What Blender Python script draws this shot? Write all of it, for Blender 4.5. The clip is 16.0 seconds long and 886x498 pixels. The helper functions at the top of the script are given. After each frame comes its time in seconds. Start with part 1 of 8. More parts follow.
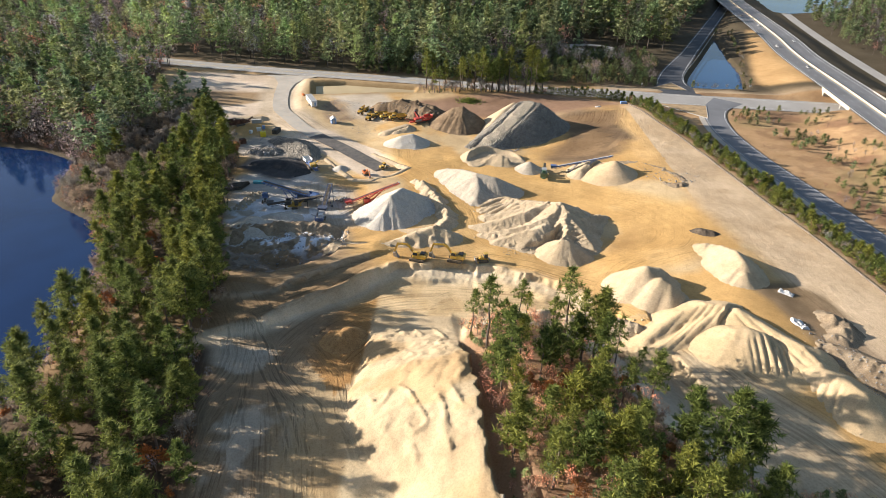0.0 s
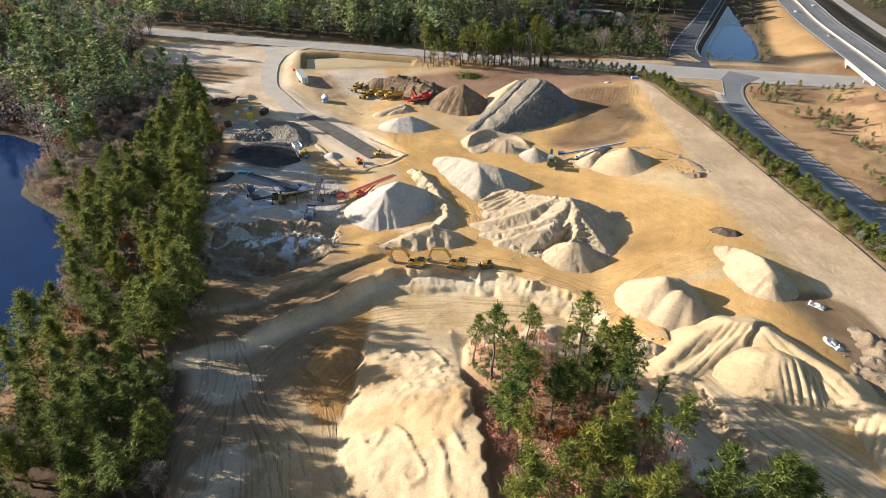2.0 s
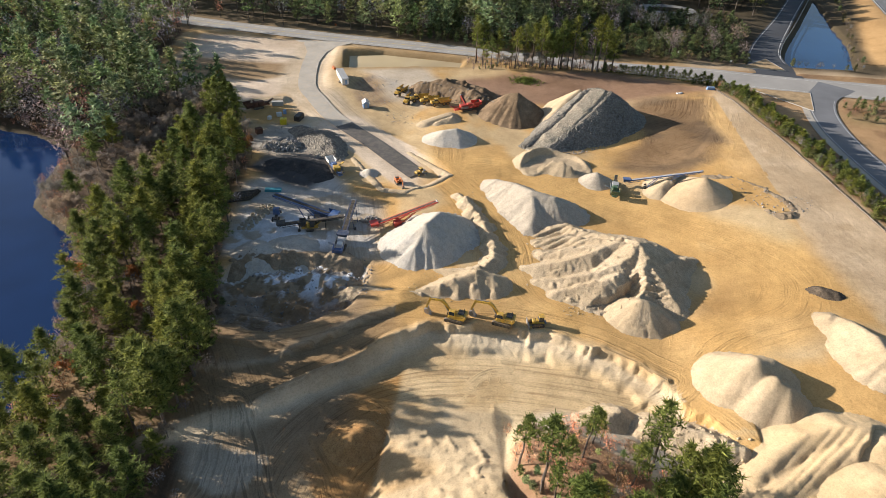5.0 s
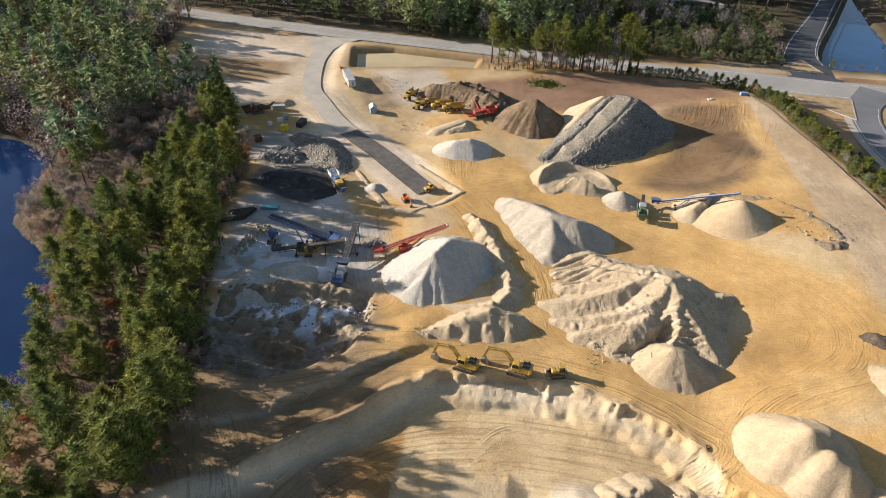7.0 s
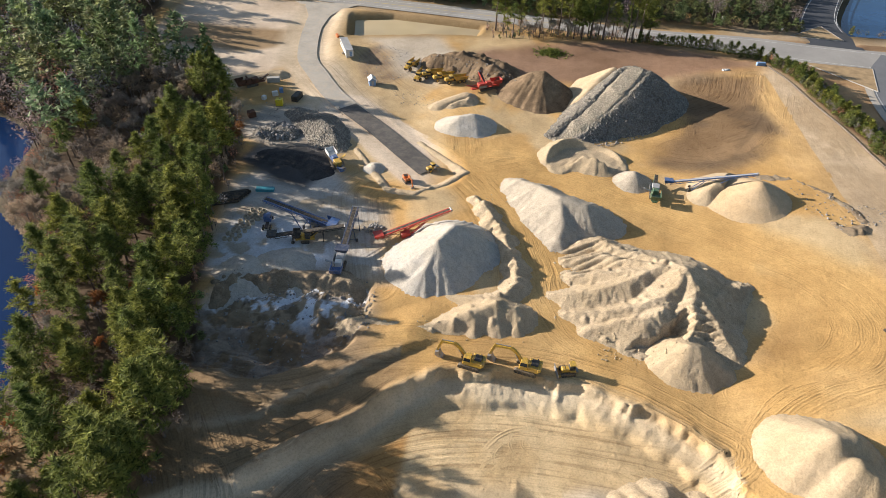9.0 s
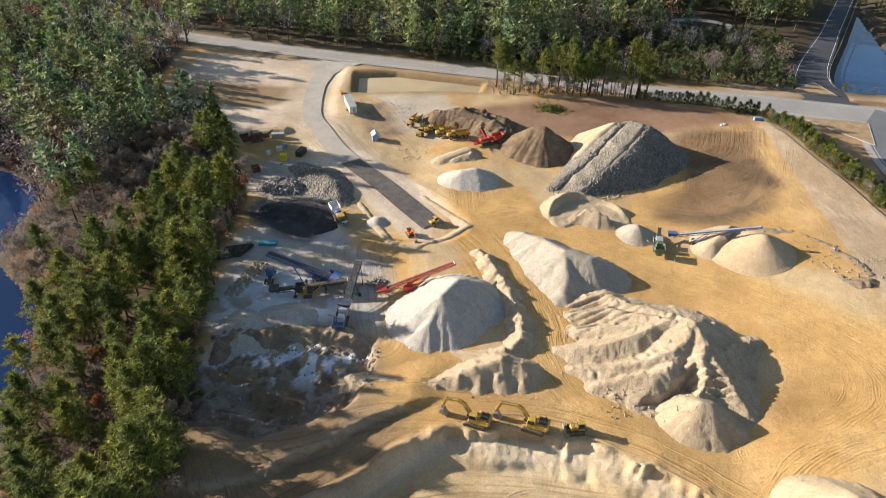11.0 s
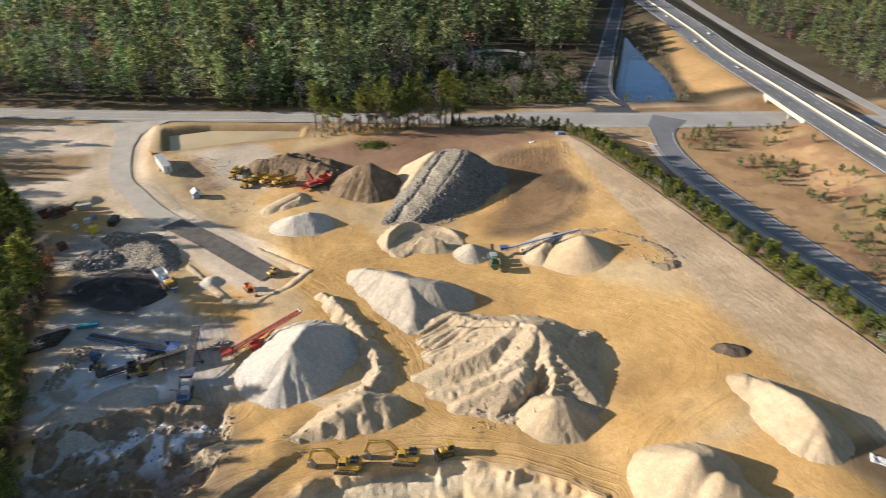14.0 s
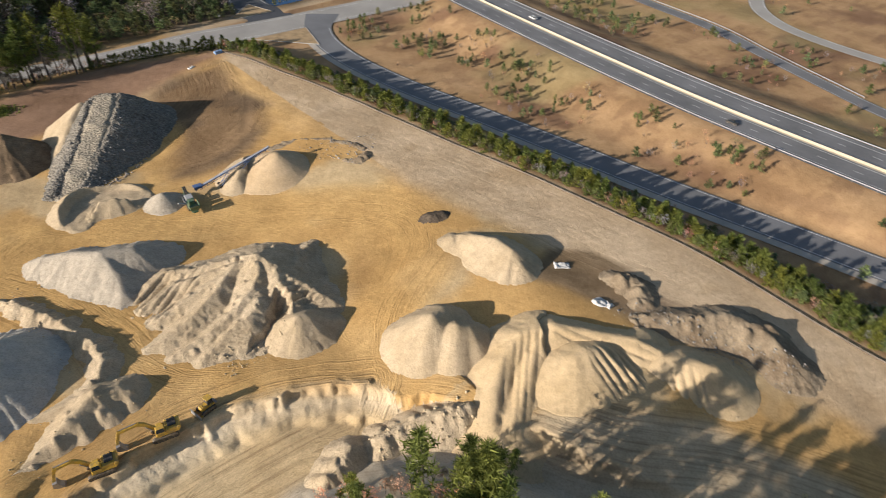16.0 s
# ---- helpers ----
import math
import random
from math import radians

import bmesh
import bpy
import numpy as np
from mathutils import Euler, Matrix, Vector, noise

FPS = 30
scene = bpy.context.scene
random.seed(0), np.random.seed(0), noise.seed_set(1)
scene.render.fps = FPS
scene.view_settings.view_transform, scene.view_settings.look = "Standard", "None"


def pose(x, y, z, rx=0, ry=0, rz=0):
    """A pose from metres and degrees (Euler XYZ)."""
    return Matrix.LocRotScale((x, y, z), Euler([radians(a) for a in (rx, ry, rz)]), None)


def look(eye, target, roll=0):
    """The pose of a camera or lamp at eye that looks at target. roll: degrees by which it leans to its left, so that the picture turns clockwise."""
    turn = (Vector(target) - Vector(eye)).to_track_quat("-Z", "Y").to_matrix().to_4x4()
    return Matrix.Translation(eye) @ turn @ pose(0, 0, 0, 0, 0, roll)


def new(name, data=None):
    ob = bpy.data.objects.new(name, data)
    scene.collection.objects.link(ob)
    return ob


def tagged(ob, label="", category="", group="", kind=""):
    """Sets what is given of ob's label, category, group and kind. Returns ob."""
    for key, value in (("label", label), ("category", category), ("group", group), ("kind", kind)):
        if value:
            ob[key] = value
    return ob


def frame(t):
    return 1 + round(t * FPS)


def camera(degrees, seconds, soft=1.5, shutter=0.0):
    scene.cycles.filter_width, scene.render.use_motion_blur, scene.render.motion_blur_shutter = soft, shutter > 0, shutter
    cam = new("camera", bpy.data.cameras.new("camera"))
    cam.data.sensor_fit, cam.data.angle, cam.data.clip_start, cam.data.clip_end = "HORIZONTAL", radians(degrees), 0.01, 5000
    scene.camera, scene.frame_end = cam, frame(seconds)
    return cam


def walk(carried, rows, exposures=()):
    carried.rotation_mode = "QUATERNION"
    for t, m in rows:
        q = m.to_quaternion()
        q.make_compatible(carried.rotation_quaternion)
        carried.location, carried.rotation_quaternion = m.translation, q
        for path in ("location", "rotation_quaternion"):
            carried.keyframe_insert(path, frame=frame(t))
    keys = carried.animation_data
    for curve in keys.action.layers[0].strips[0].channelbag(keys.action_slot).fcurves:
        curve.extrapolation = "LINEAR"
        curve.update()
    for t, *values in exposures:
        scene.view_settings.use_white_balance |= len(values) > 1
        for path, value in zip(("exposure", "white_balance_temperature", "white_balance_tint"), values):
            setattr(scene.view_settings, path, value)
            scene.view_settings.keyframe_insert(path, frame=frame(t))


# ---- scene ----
cam = camera(69.8, 16.0, soft=0.65, shutter=0.35)
METRES, EYE, TILT, LEAN, TURN = 94.1, 110.0, 0.0, 0.0, 0.0
ROWS = [
    (0.0, 0.0, 0.0, 0.0, 1.08, -29.89, -1.89),
    (0.5, -0.0008, 0.0608, 0.0184, 1.09, -30.05, -1.89),
    (1.0, -0.0017, 0.1184, 0.0276, 1.07, -30.31, -1.88),
    (1.5, -0.003, 0.1742, 0.0309, 1.04, -31.73, -1.84),
    (2.0, -0.005, 0.2318, 0.034, 1.0, -33.5, -1.82),
    (2.5, -0.0076, 0.2891, 0.0354, 0.97, -34.58, -1.8),
    (3.0, -0.0098, 0.3462, 0.0356, 0.98, -34.99, -1.8),
    (3.5, -0.0112, 0.4032, 0.0354, 1.02, -35.01, -1.79),
    (4.0, -0.0159, 0.4612, 0.0347, 1.15, -35.01, -1.84),
    (4.5, -0.0238, 0.52, 0.0338, 3.6, -35.1, -1.89),
    (5.0, -0.0284, 0.5778, 0.0333, 5.57, -35.18, -1.87),
    (7.5, -0.0543, 0.8539, 0.0333, 6.89, -37.72, -1.81),
    (8.0, -0.0604, 0.8864, 0.0331, 6.85, -39.92, -1.8),
    (10.5, -0.0809, 0.935, 0.0289, 6.8, -38.3, -1.67),
    (11.0, -0.0824, 0.9351, 0.0275, 6.76, -35.11, -1.64),
    (11.5, -0.0839, 0.9331, 0.0249, 6.74, -32.37, -1.62),
    (12.0, -0.0847, 0.9325, 0.0228, 6.74, -31.21, -1.63),
    (12.5, -0.0851, 0.9326, 0.0224, 6.75, -30.62, -1.65),
    (13.0, -0.0814, 0.9334, 0.022, 5.26, -30.43, -1.65),
    (13.5, -0.0756, 0.9312, 0.0241, -0.87, -30.53, -1.61),
    (14.0, -0.0699, 0.9267, 0.0265, -9.87, -31.21, -1.55),
    (14.5, -0.0653, 0.9216, 0.0294, -19.49, -32.34, -1.43),
    (15.0, -0.0626, 0.9159, 0.0314, -27.81, -34.02, -1.3),
    (15.5, -0.059, 0.9111, 0.033, -34.4, -36.05, -1.15),
    (16.0, -0.0566, 0.907, 0.0345, -40.63, -38.3, -1.07),
]
walk(cam, [(t, pose(0, 0, EYE, TILT, LEAN, TURN) @ pose(METRES * x, METRES * y, METRES * z, 90 + pitch, roll, yaw)) for t, x, y, z, yaw, pitch, roll in ROWS],
     exposures=[(0.0, 1.23), (4.0, 1.05), (8.0, 0.98), (12.5, 1.08), (14.0, 0.95), (16.0, 0.65)])

# ---- sky and sun ----
SUN_AZ, SUN_EL = radians(171.0), radians(18.0)
sun_way = Vector((math.cos(SUN_AZ) * math.cos(SUN_EL), math.sin(SUN_AZ) * math.cos(SUN_EL), math.sin(SUN_EL)))
world = bpy.data.worlds.new("sky")
world.use_nodes = True
scene.world = world
wn = world.node_tree.nodes
sky = wn.new("ShaderNodeTexSky")
sky.sky_type = "NISHITA"
sky.sun_disc = False
sky.sun_elevation = SUN_EL
sky.sun_rotation = math.atan2(sun_way.x, sun_way.y)
sky.air_density, sky.dust_density, sky.ozone_density = 1.0, 1.0, 1.0
wn["Background"].inputs["Strength"].default_value = 0.068
world.node_tree.links.new(sky.outputs[0], wn["Background"].inputs["Color"])
sun_data = bpy.data.lights.new("sun", "SUN")
sun_data.energy, sun_data.angle, sun_data.color = 4.7, radians(0.55), (1.0, 0.90, 0.80)
sun = new("sun", sun_data)
sun.matrix_world = look(sun_way * 500, (0, 0, 0))

# ---- materials ----
def ramp_node(nt, stops):
    r = nt.nodes.new("ShaderNodeValToRGB")
    e = r.color_ramp.elements
    while len(e) < len(stops):
        e.new(0.5)
    for k, (p, c) in enumerate(stops):
        e[k].position = p
        e[k].color = (*c, 1) if len(c) == 3 else c
    return r


def noise_node(nt, scale, detail=4.0, rough=0.6, vec=None):
    n = nt.nodes.new("ShaderNodeTexNoise")
    n.inputs["Scale"].default_value = scale
    n.inputs["Detail"].default_value = detail
    n.inputs["Roughness"].default_value = rough
    if vec is not None:
        nt.links.new(vec, n.inputs["Vector"])
    return n


def mix_node(nt, a, b, fac, kind="MIX"):
    m = nt.nodes.new("ShaderNodeMix")
    m.data_type, m.blend_type = "RGBA", kind
    for sock, v in ((m.inputs[0], fac), (m.inputs[6], a), (m.inputs[7], b)):
        if isinstance(v, bpy.types.NodeSocket):
            nt.links.new(v, sock)
        elif sock == m.inputs[0]:
            sock.default_value = v
        else:
            sock.default_value = (*v, 1)
    return m.outputs[2]


def math_node(nt, op, a, b=0.5):
    m = nt.nodes.new("ShaderNodeMath")
    m.operation = op
    for sock, v in ((m.inputs[0], a), (m.inputs[1], b)):
        if isinstance(v, bpy.types.NodeSocket):
            nt.links.new(v, sock)
        else:
            sock.default_value = v
    return m.outputs[0]


def bump_node(nt, height, strength, dist, normal=None):
    b = nt.nodes.new("ShaderNodeBump")
    b.inputs["Strength"].default_value = strength
    b.inputs["Distance"].default_value = dist
    nt.links.new(height, b.inputs["Height"])
    if normal is not None:
        nt.links.new(normal, b.inputs["Normal"])
    return b.outputs[0]


def base_material(name):
    m = bpy.data.materials.new(name)
    m.use_nodes = True
    nt = m.node_tree
    bsdf = nt.nodes["Principled BSDF"]
    geo = nt.nodes.new("ShaderNodeNewGeometry")
    return m, nt, bsdf, geo.outputs["Position"]


def surface(name, colour, rough=0.8, metal=0.0, vary=0.25, coarse=0.15, fine=2.5, bump=0.0, bump_scale=3.0, dirt=None, dirt_amount=0.4, per_object=0.0):
    """Colour with two scales of variation, optional dirt film and relief."""
    m, nt, bsdf, posn = base_material(name)
    a = noise_node(nt, coarse, 3, 0.6, posn)
    b = noise_node(nt, fine, 5, 0.65, posn)
    lo = tuple(c * (1 - vary) for c in colour)
    hi = tuple(min(1, c * (1 + vary)) for c in colour)
    ra = ramp_node(nt, [(0.3, lo), (0.7, hi)])
    nt.links.new(a.outputs[0], ra.inputs[0])
    rb = ramp_node(nt, [(0.3, (1 - vary * 0.8,) * 3), (0.7, (1.0,) * 3)])
    nt.links.new(b.outputs[0], rb.inputs[0])
    col = mix_node(nt, ra.outputs[0], rb.outputs[0], 1.0, "MULTIPLY")
    if dirt is not None:
        d = noise_node(nt, fine * 0.35, 4, 0.7, posn)
        rd = ramp_node(nt, [(0.42, (0, 0, 0)), (0.68, (dirt_amount,) * 3)])
        nt.links.new(d.outputs[0], rd.inputs[0])
        col = mix_node(nt, col, dirt, rd.outputs[0])
    if per_object:
        info = nt.nodes.new("ShaderNodeObjectInfo")
        ro = ramp_node(nt, [(0.0, (1 - per_object,) * 3), (1.0, (1 + per_object,) * 3)])
        nt.links.new(info.outputs["Random"], ro.inputs[0])
        col = mix_node(nt, col, ro.outputs[0], 1.0, "MULTIPLY")
    nt.links.new(col, bsdf.inputs["Base Color"])
    bsdf.inputs["Roughness"].default_value = rough
    bsdf.inputs["Metallic"].default_value = metal
    if bump:
        h = noise_node(nt, bump_scale, 6, 0.7, posn)
        nt.links.new(bump_node(nt, h.outputs[0], 0.8, bump), bsdf.inputs["Normal"])
    return m


def foliage(name, dark, light, tone_attr=False, rough=0.75, thin=0.4):
    """Leaves: hue varies from tree to tree and from tuft to tuft."""
    m, nt, bsdf, posn = base_material(name)
    geo = nt.nodes.new("ShaderNodeNewGeometry")
    n = noise_node(nt, 0.7, 3, 0.6, posn)
    isl = math_node(nt, "MULTIPLY", geo.outputs["Random Per Island"], 0.55)
    mixv = math_node(nt, "ADD", isl, math_node(nt, "MULTIPLY", n.outputs[0], 0.5))
    r = ramp_node(nt, [(0.2, dark), (0.85, light)])
    nt.links.new(mixv, r.inputs[0])
    col = r.outputs[0]
    if tone_attr:
        at = nt.nodes.new("ShaderNodeAttribute")
        at.attribute_name = "tone"
        col = mix_node(nt, col, at.outputs["Color"], 1.0, "MULTIPLY")
    else:
        info = nt.nodes.new("ShaderNodeObjectInfo")
        ro = ramp_node(nt, [(0.0, (0.72, 0.82, 0.75)), (0.5, (1.0, 1.0, 0.9)), (1.0, (1.3, 1.15, 0.8))])
        nt.links.new(info.outputs["Random"], ro.inputs[0])
        col = mix_node(nt, col, ro.outputs[0], 1.0, "MULTIPLY")
    nt.links.new(col, bsdf.inputs["Base Color"])
    bsdf.inputs["Roughness"].default_value = rough
    bsdf.inputs["Specular IOR Level"].default_value = 0.2
    tr = nt.nodes.new("ShaderNodeBsdfTranslucent")
    nt.links.new(col, tr.inputs["Color"])
    ms = nt.nodes.new("ShaderNodeMixShader")
    ms.inputs[0].default_value = thin
    nt.links.new(bsdf.outputs[0], ms.inputs[1])
    nt.links.new(tr.outputs[0], ms.inputs[2])
    nt.links.new(ms.outputs[0], nt.nodes["Material Output"].inputs["Surface"])
    return m


def ground_material():
    """Bare ground: the zone's own colour, wheel ruts along the haul roads, grain and stones."""
    m, nt, bsdf, posn = base_material("bare_ground")
    at = nt.nodes.new("ShaderNodeAttribute")
    at.attribute_name = "zone"
    rut = nt.nodes.new("ShaderNodeAttribute")
    rut.attribute_name = "rut"
    big = noise_node(nt, 0.045, 5, 0.62, posn)
    mid = noise_node(nt, 0.35, 5, 0.65, posn)
    fine = noise_node(nt, 2.2, 6, 0.7, posn)
    rbig = ramp_node(nt, [(0.32, (0.80, 0.77, 0.73)), (0.68, (1.13, 1.14, 1.16))])
    nt.links.new(big.outputs[0], rbig.inputs[0])
    rmid = ramp_node(nt, [(0.28, (0.90, 0.885, 0.87)), (0.62, (1.04, 1.04, 1.04))])
    nt.links.new(mid.outputs[0], rmid.inputs[0])
    rfine = ramp_node(nt, [(0.32, (0.82, 0.81, 0.795)), (0.54, (1.07, 1.07, 1.07))])
    nt.links.new(fine.outputs[0], rfine.inputs[0])
    col = mix_node(nt, at.outputs["Color"], rbig.outputs[0], 1.0, "MULTIPLY")
    col = mix_node(nt, col, rmid.outputs[0], 1.0, "MULTIPLY")
    col = mix_node(nt, col, rfine.outputs[0], 1.0, "MULTIPLY")
    # ruts: streaks that run along the way of the wheels (rut = across, along, strength)
    sep = nt.nodes.new("ShaderNodeSeparateXYZ")
    nt.links.new(rut.outputs["Vector"], sep.inputs[0])
    comb = nt.nodes.new("ShaderNodeCombineXYZ")
    nt.links.new(math_node(nt, "MULTIPLY", sep.outputs[0], 1.15), comb.inputs[0])
    nt.links.new(math_node(nt, "MULTIPLY", sep.outputs[1], 0.035), comb.inputs[1])
    streak = noise_node(nt, 1.0, 5, 0.7, comb.outputs[0])
    rs = ramp_node(nt, [(0.36, (0.52, 0.47, 0.43)), (0.5, (1.0, 1.0, 1.0)), (0.72, (1.18, 1.18, 1.16))])
    nt.links.new(streak.outputs[0], rs.inputs[0])
    col = mix_node(nt, col, mix_node(nt, col, rs.outputs[0], 1.0, "MULTIPLY"), sep.outputs[2])
    nt.links.new(col, bsdf.inputs["Base Color"])
    bsdf.inputs["Roughness"].default_value = 0.95
    bsdf.inputs["Specular IOR Level"].default_value = 0.15
    hs = math_node(nt, "MULTIPLY", streak.outputs[0], sep.outputs[2])
    h = math_node(nt, "ADD", math_node(nt, "MULTIPLY", mid.outputs[0], 0.40), math_node(nt, "MULTIPLY", fine.outputs[0], 0.18))
    h = math_node(nt, "ADD", h, math_node(nt, "MULTIPLY", hs, 0.9))
    nt.links.new(bump_node(nt, h, 1.0, 0.55), bsdf.inputs["Normal"])
    return m


def pile_material(name, colour, second, vary=0.22, stones=0.0, relief=0.25):
    """Loose material: two tones, damp streaks, and stones where it is coarse."""
    m, nt, bsdf, posn = base_material(name)
    big = noise_node(nt, 0.11, 5, 0.65, posn)
    fine = noise_node(nt, 2.6, 6, 0.72, posn)
    mid = noise_node(nt, 0.6, 5, 0.68, posn)
    r = ramp_node(nt, [(0.36, colour), (0.62, second)])
    nt.links.new(big.outputs[0], r.inputs[0])
    rm = ramp_node(nt, [(0.3, (1 - vary,) * 3), (0.65, (1.08,) * 3)])
    nt.links.new(mid.outputs[0], rm.inputs[0])
    rf = ramp_node(nt, [(0.3, (1 - vary * 1.5,) * 3), (0.56, (1.08,) * 3)])
    nt.links.new(fine.outputs[0], rf.inputs[0])
    col = mix_node(nt, r.outputs[0], rm.outputs[0], 1.0, "MULTIPLY")
    col = mix_node(nt, col, rf.outputs[0], 1.0, "MULTIPLY")
    h = math_node(nt, "ADD", math_node(nt, "MULTIPLY", mid.outputs[0], 0.7), math_node(nt, "MULTIPLY", fine.outputs[0], 0.55))
    if stones:
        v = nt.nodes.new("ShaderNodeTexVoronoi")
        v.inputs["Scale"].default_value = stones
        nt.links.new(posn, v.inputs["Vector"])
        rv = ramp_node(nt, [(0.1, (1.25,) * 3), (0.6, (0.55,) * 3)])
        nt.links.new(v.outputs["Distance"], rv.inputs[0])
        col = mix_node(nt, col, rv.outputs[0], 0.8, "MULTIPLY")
        h = math_node(nt, "SUBTRACT", h, v.outputs["Distance"])
    nt.links.new(col, bsdf.inputs["Base Color"])
    bsdf.inputs["Roughness"].default_value = 0.95
    bsdf.inputs["Specular IOR Level"].default_value = 0.15
    nt.links.new(bump_node(nt, h, 0.8, relief), bsdf.inputs["Normal"])
    return m


def water_material(name, deep, rough=0.06, ripple=0.02, size=0.5):
    m, nt, bsdf, posn = base_material(name)
    n = noise_node(nt, 0.02, 3, 0.5, posn)
    r = ramp_node(nt, [(0.35, tuple(c * 0.8 for c in deep)), (0.65, tuple(c * 1.2 for c in deep))])
    nt.links.new(n.outputs[0], r.inputs[0])
    nt.links.new(r.outputs[0], bsdf.inputs["Base Color"])
    bsdf.inputs["Roughness"].default_value = rough
    bsdf.inputs["IOR"].default_value = 1.33
    w = noise_node(nt, size, 4, 0.6, posn)
    nt.links.new(bump_node(nt, w.outputs[0], 0.5, ripple), bsdf.inputs["Normal"])
    return m


M_GROUND = ground_material()
M_ASPHALT = surface("asphalt", (0.17, 0.172, 0.178), 0.85, vary=0.22, coarse=0.06, fine=1.2, bump=0.02, bump_scale=12)
M_ASPHALT_OLD = surface("weathered_asphalt", (0.34, 0.325, 0.30), 0.9, vary=0.12, coarse=0.05, fine=0.9, bump=0.02, bump_scale=12)
M_ASPHALT_NEW = surface("fresh_asphalt", (0.10, 0.092, 0.085), 0.8, vary=0.25, coarse=0.1, fine=1.0, bump=0.02, bump_scale=12, dirt=(0.22, 0.19, 0.15), dirt_amount=0.45)
M_GRAVELROAD = surface("compacted_gravel", (0.44, 0.405, 0.35), 0.95, vary=0.16, coarse=0.1, fine=1.1, bump=0.05, bump_scale=4, dirt=(0.52, 0.43, 0.31), dirt_amount=0.5)
M_ASPHALT_DARK = surface("dark_asphalt", (0.06, 0.065, 0.075), 0.8, vary=0.2, coarse=0.06, fine=1.2, bump=0.02, bump_scale=12)
M_ASPHALT_RAMP = surface("grey_asphalt", (0.17, 0.175, 0.185), 0.85, vary=0.15, coarse=0.06, fine=1.2, bump=0.02, bump_scale=12)
M_LINE = surface("road_paint", (0.72, 0.72, 0.7), 0.7, vary=0.12, coarse=0.3, fine=2)
M_YLINE = surface("yellow_road_paint", (0.62, 0.45, 0.1), 0.7, vary=0.12, coarse=0.3, fine=2)
M_CONCRETE = surface("concrete", (0.42, 0.40, 0.36), 0.85, vary=0.15, coarse=0.3, fine=2, bump=0.02)
M_LIGHTCONC = surface("pale_concrete", (0.52, 0.45, 0.34), 0.85, vary=0.12, coarse=0.1, fine=1.5, bump=0.02)
# lake and pond: base blue raised to include the sky's reflection
M_LAKE = water_material("lake_water", (0.008, 0.028, 0.095), 0.05, 0.03, 0.8)
M_POND = water_material("pond_water", (0.02, 0.065, 0.16), 0.06, 0.02, 0.6)
M_SILT = water_material("silty_water", (0.52, 0.42, 0.26), 0.25, 0.01, 0.4)
M_BARK = surface("pine_bark", (0.16, 0.125, 0.10), 0.9, vary=0.3, coarse=0.5, fine=5, per_object=0.25)
M_BAREBARK = surface("grey_bark", (0.22, 0.19, 0.175), 0.9, vary=0.25, coarse=0.5, fine=5, per_object=0.2)
M_PINE = foliage("pine_needles", (0.034, 0.052, 0.016), (0.33, 0.365, 0.10), thin=0.38)
M_TWIG = foliage("bare_twigs", (0.20, 0.165, 0.155), (0.42, 0.36, 0.34))
M_RUST = foliage("rust_leaves", (0.24, 0.095, 0.04), (0.52, 0.24, 0.11))
M_FAR = foliage("far_foliage", (0.30, 0.30, 0.30), (1.42, 1.42, 1.42), tone_attr=True, thin=0.2)
M_SHRUB = foliage("shrub_leaves", (0.5, 0.5, 0.5), (1.0, 1.0, 1.0), tone_attr=True)

# ---- small helpers for meshes ----
def sm(a, b, x):
    t = np.clip((x - a) / (b - a), 0.0, 1.0)
    return t * t * (3 - 2 * t)


def crisp(x, y, size, octaves=4, seed=0, gain=0.55):
    """Sharp-crested relief, about 0 to 1."""
    total, amp, f = 0.0, 0.5, 1.0 / size
    for k in range(octaves):
        total = total + amp * (1 - 2 * np.abs(vnoise(x * f + 7.7 * k, y * f + 3.1 * k, seed + k)))
        amp, f = amp * gain, f * 2.1
    return total


def lattice(ix, iy, seed):
    h = (ix * 374761393 + iy * 668265263 + seed * 1442695041) & 0x7FFFFFFF
    h = ((h ^ (h >> 13)) * 1274126177) & 0x7FFFFFFF
    return ((h ^ (h >> 16)) & 0xFFFF) / 65535.0


def vnoise(x, y, seed=0):
    x, y = np.asarray(x, float), np.asarray(y, float)
    ix, iy = np.floor(x).astype(np.int64), np.floor(y).astype(np.int64)
    fx, fy = x - ix, y - iy
    fx, fy = fx * fx * (3 - 2 * fx), fy * fy * (3 - 2 * fy)
    a, b = lattice(ix, iy, seed), lattice(ix + 1, iy, seed)
    c, d = lattice(ix, iy + 1, seed), lattice(ix + 1, iy + 1, seed)
    return (a + (b - a) * fx) * (1 - fy) + (c + (d - c) * fx) * fy - 0.5


def fbm(x, y, size, octaves=4, seed=0, gain=0.5):
    total, amp, f = 0.0, 1.0, 1.0 / size
    for k in range(octaves):
        total = total + amp * vnoise(x * f + 17.3 * k, y * f - 9.1 * k, seed + k)
        amp, f = amp * gain, f * 2.03
    return total


def along(x, y, pts):
    """Distance to a polyline, the length along it, and on which side (positive: to its left)."""
    best = np.full(np.shape(x), 1e9)
    length, side = np.zeros(np.shape(x)), np.zeros(np.shape(x))
    run = 0.0
    for (ax, ay), (bx, by) in zip(pts[:-1], pts[1:]):
        dx, dy = bx - ax, by - ay
        n = math.hypot(dx, dy)
        t = np.clip(((x - ax) * dx + (y - ay) * dy) / (n * n), 0, 1)
        d = np.hypot(x - ax - t * dx, y - ay - t * dy)
        hit = d < best
        best = np.where(hit, d, best)
        length = np.where(hit, run + t * n, length)
        side = np.where(hit, np.sign(dx * (y - ay) - dy * (x - ax)), side)
        run += n
    return best, length, side


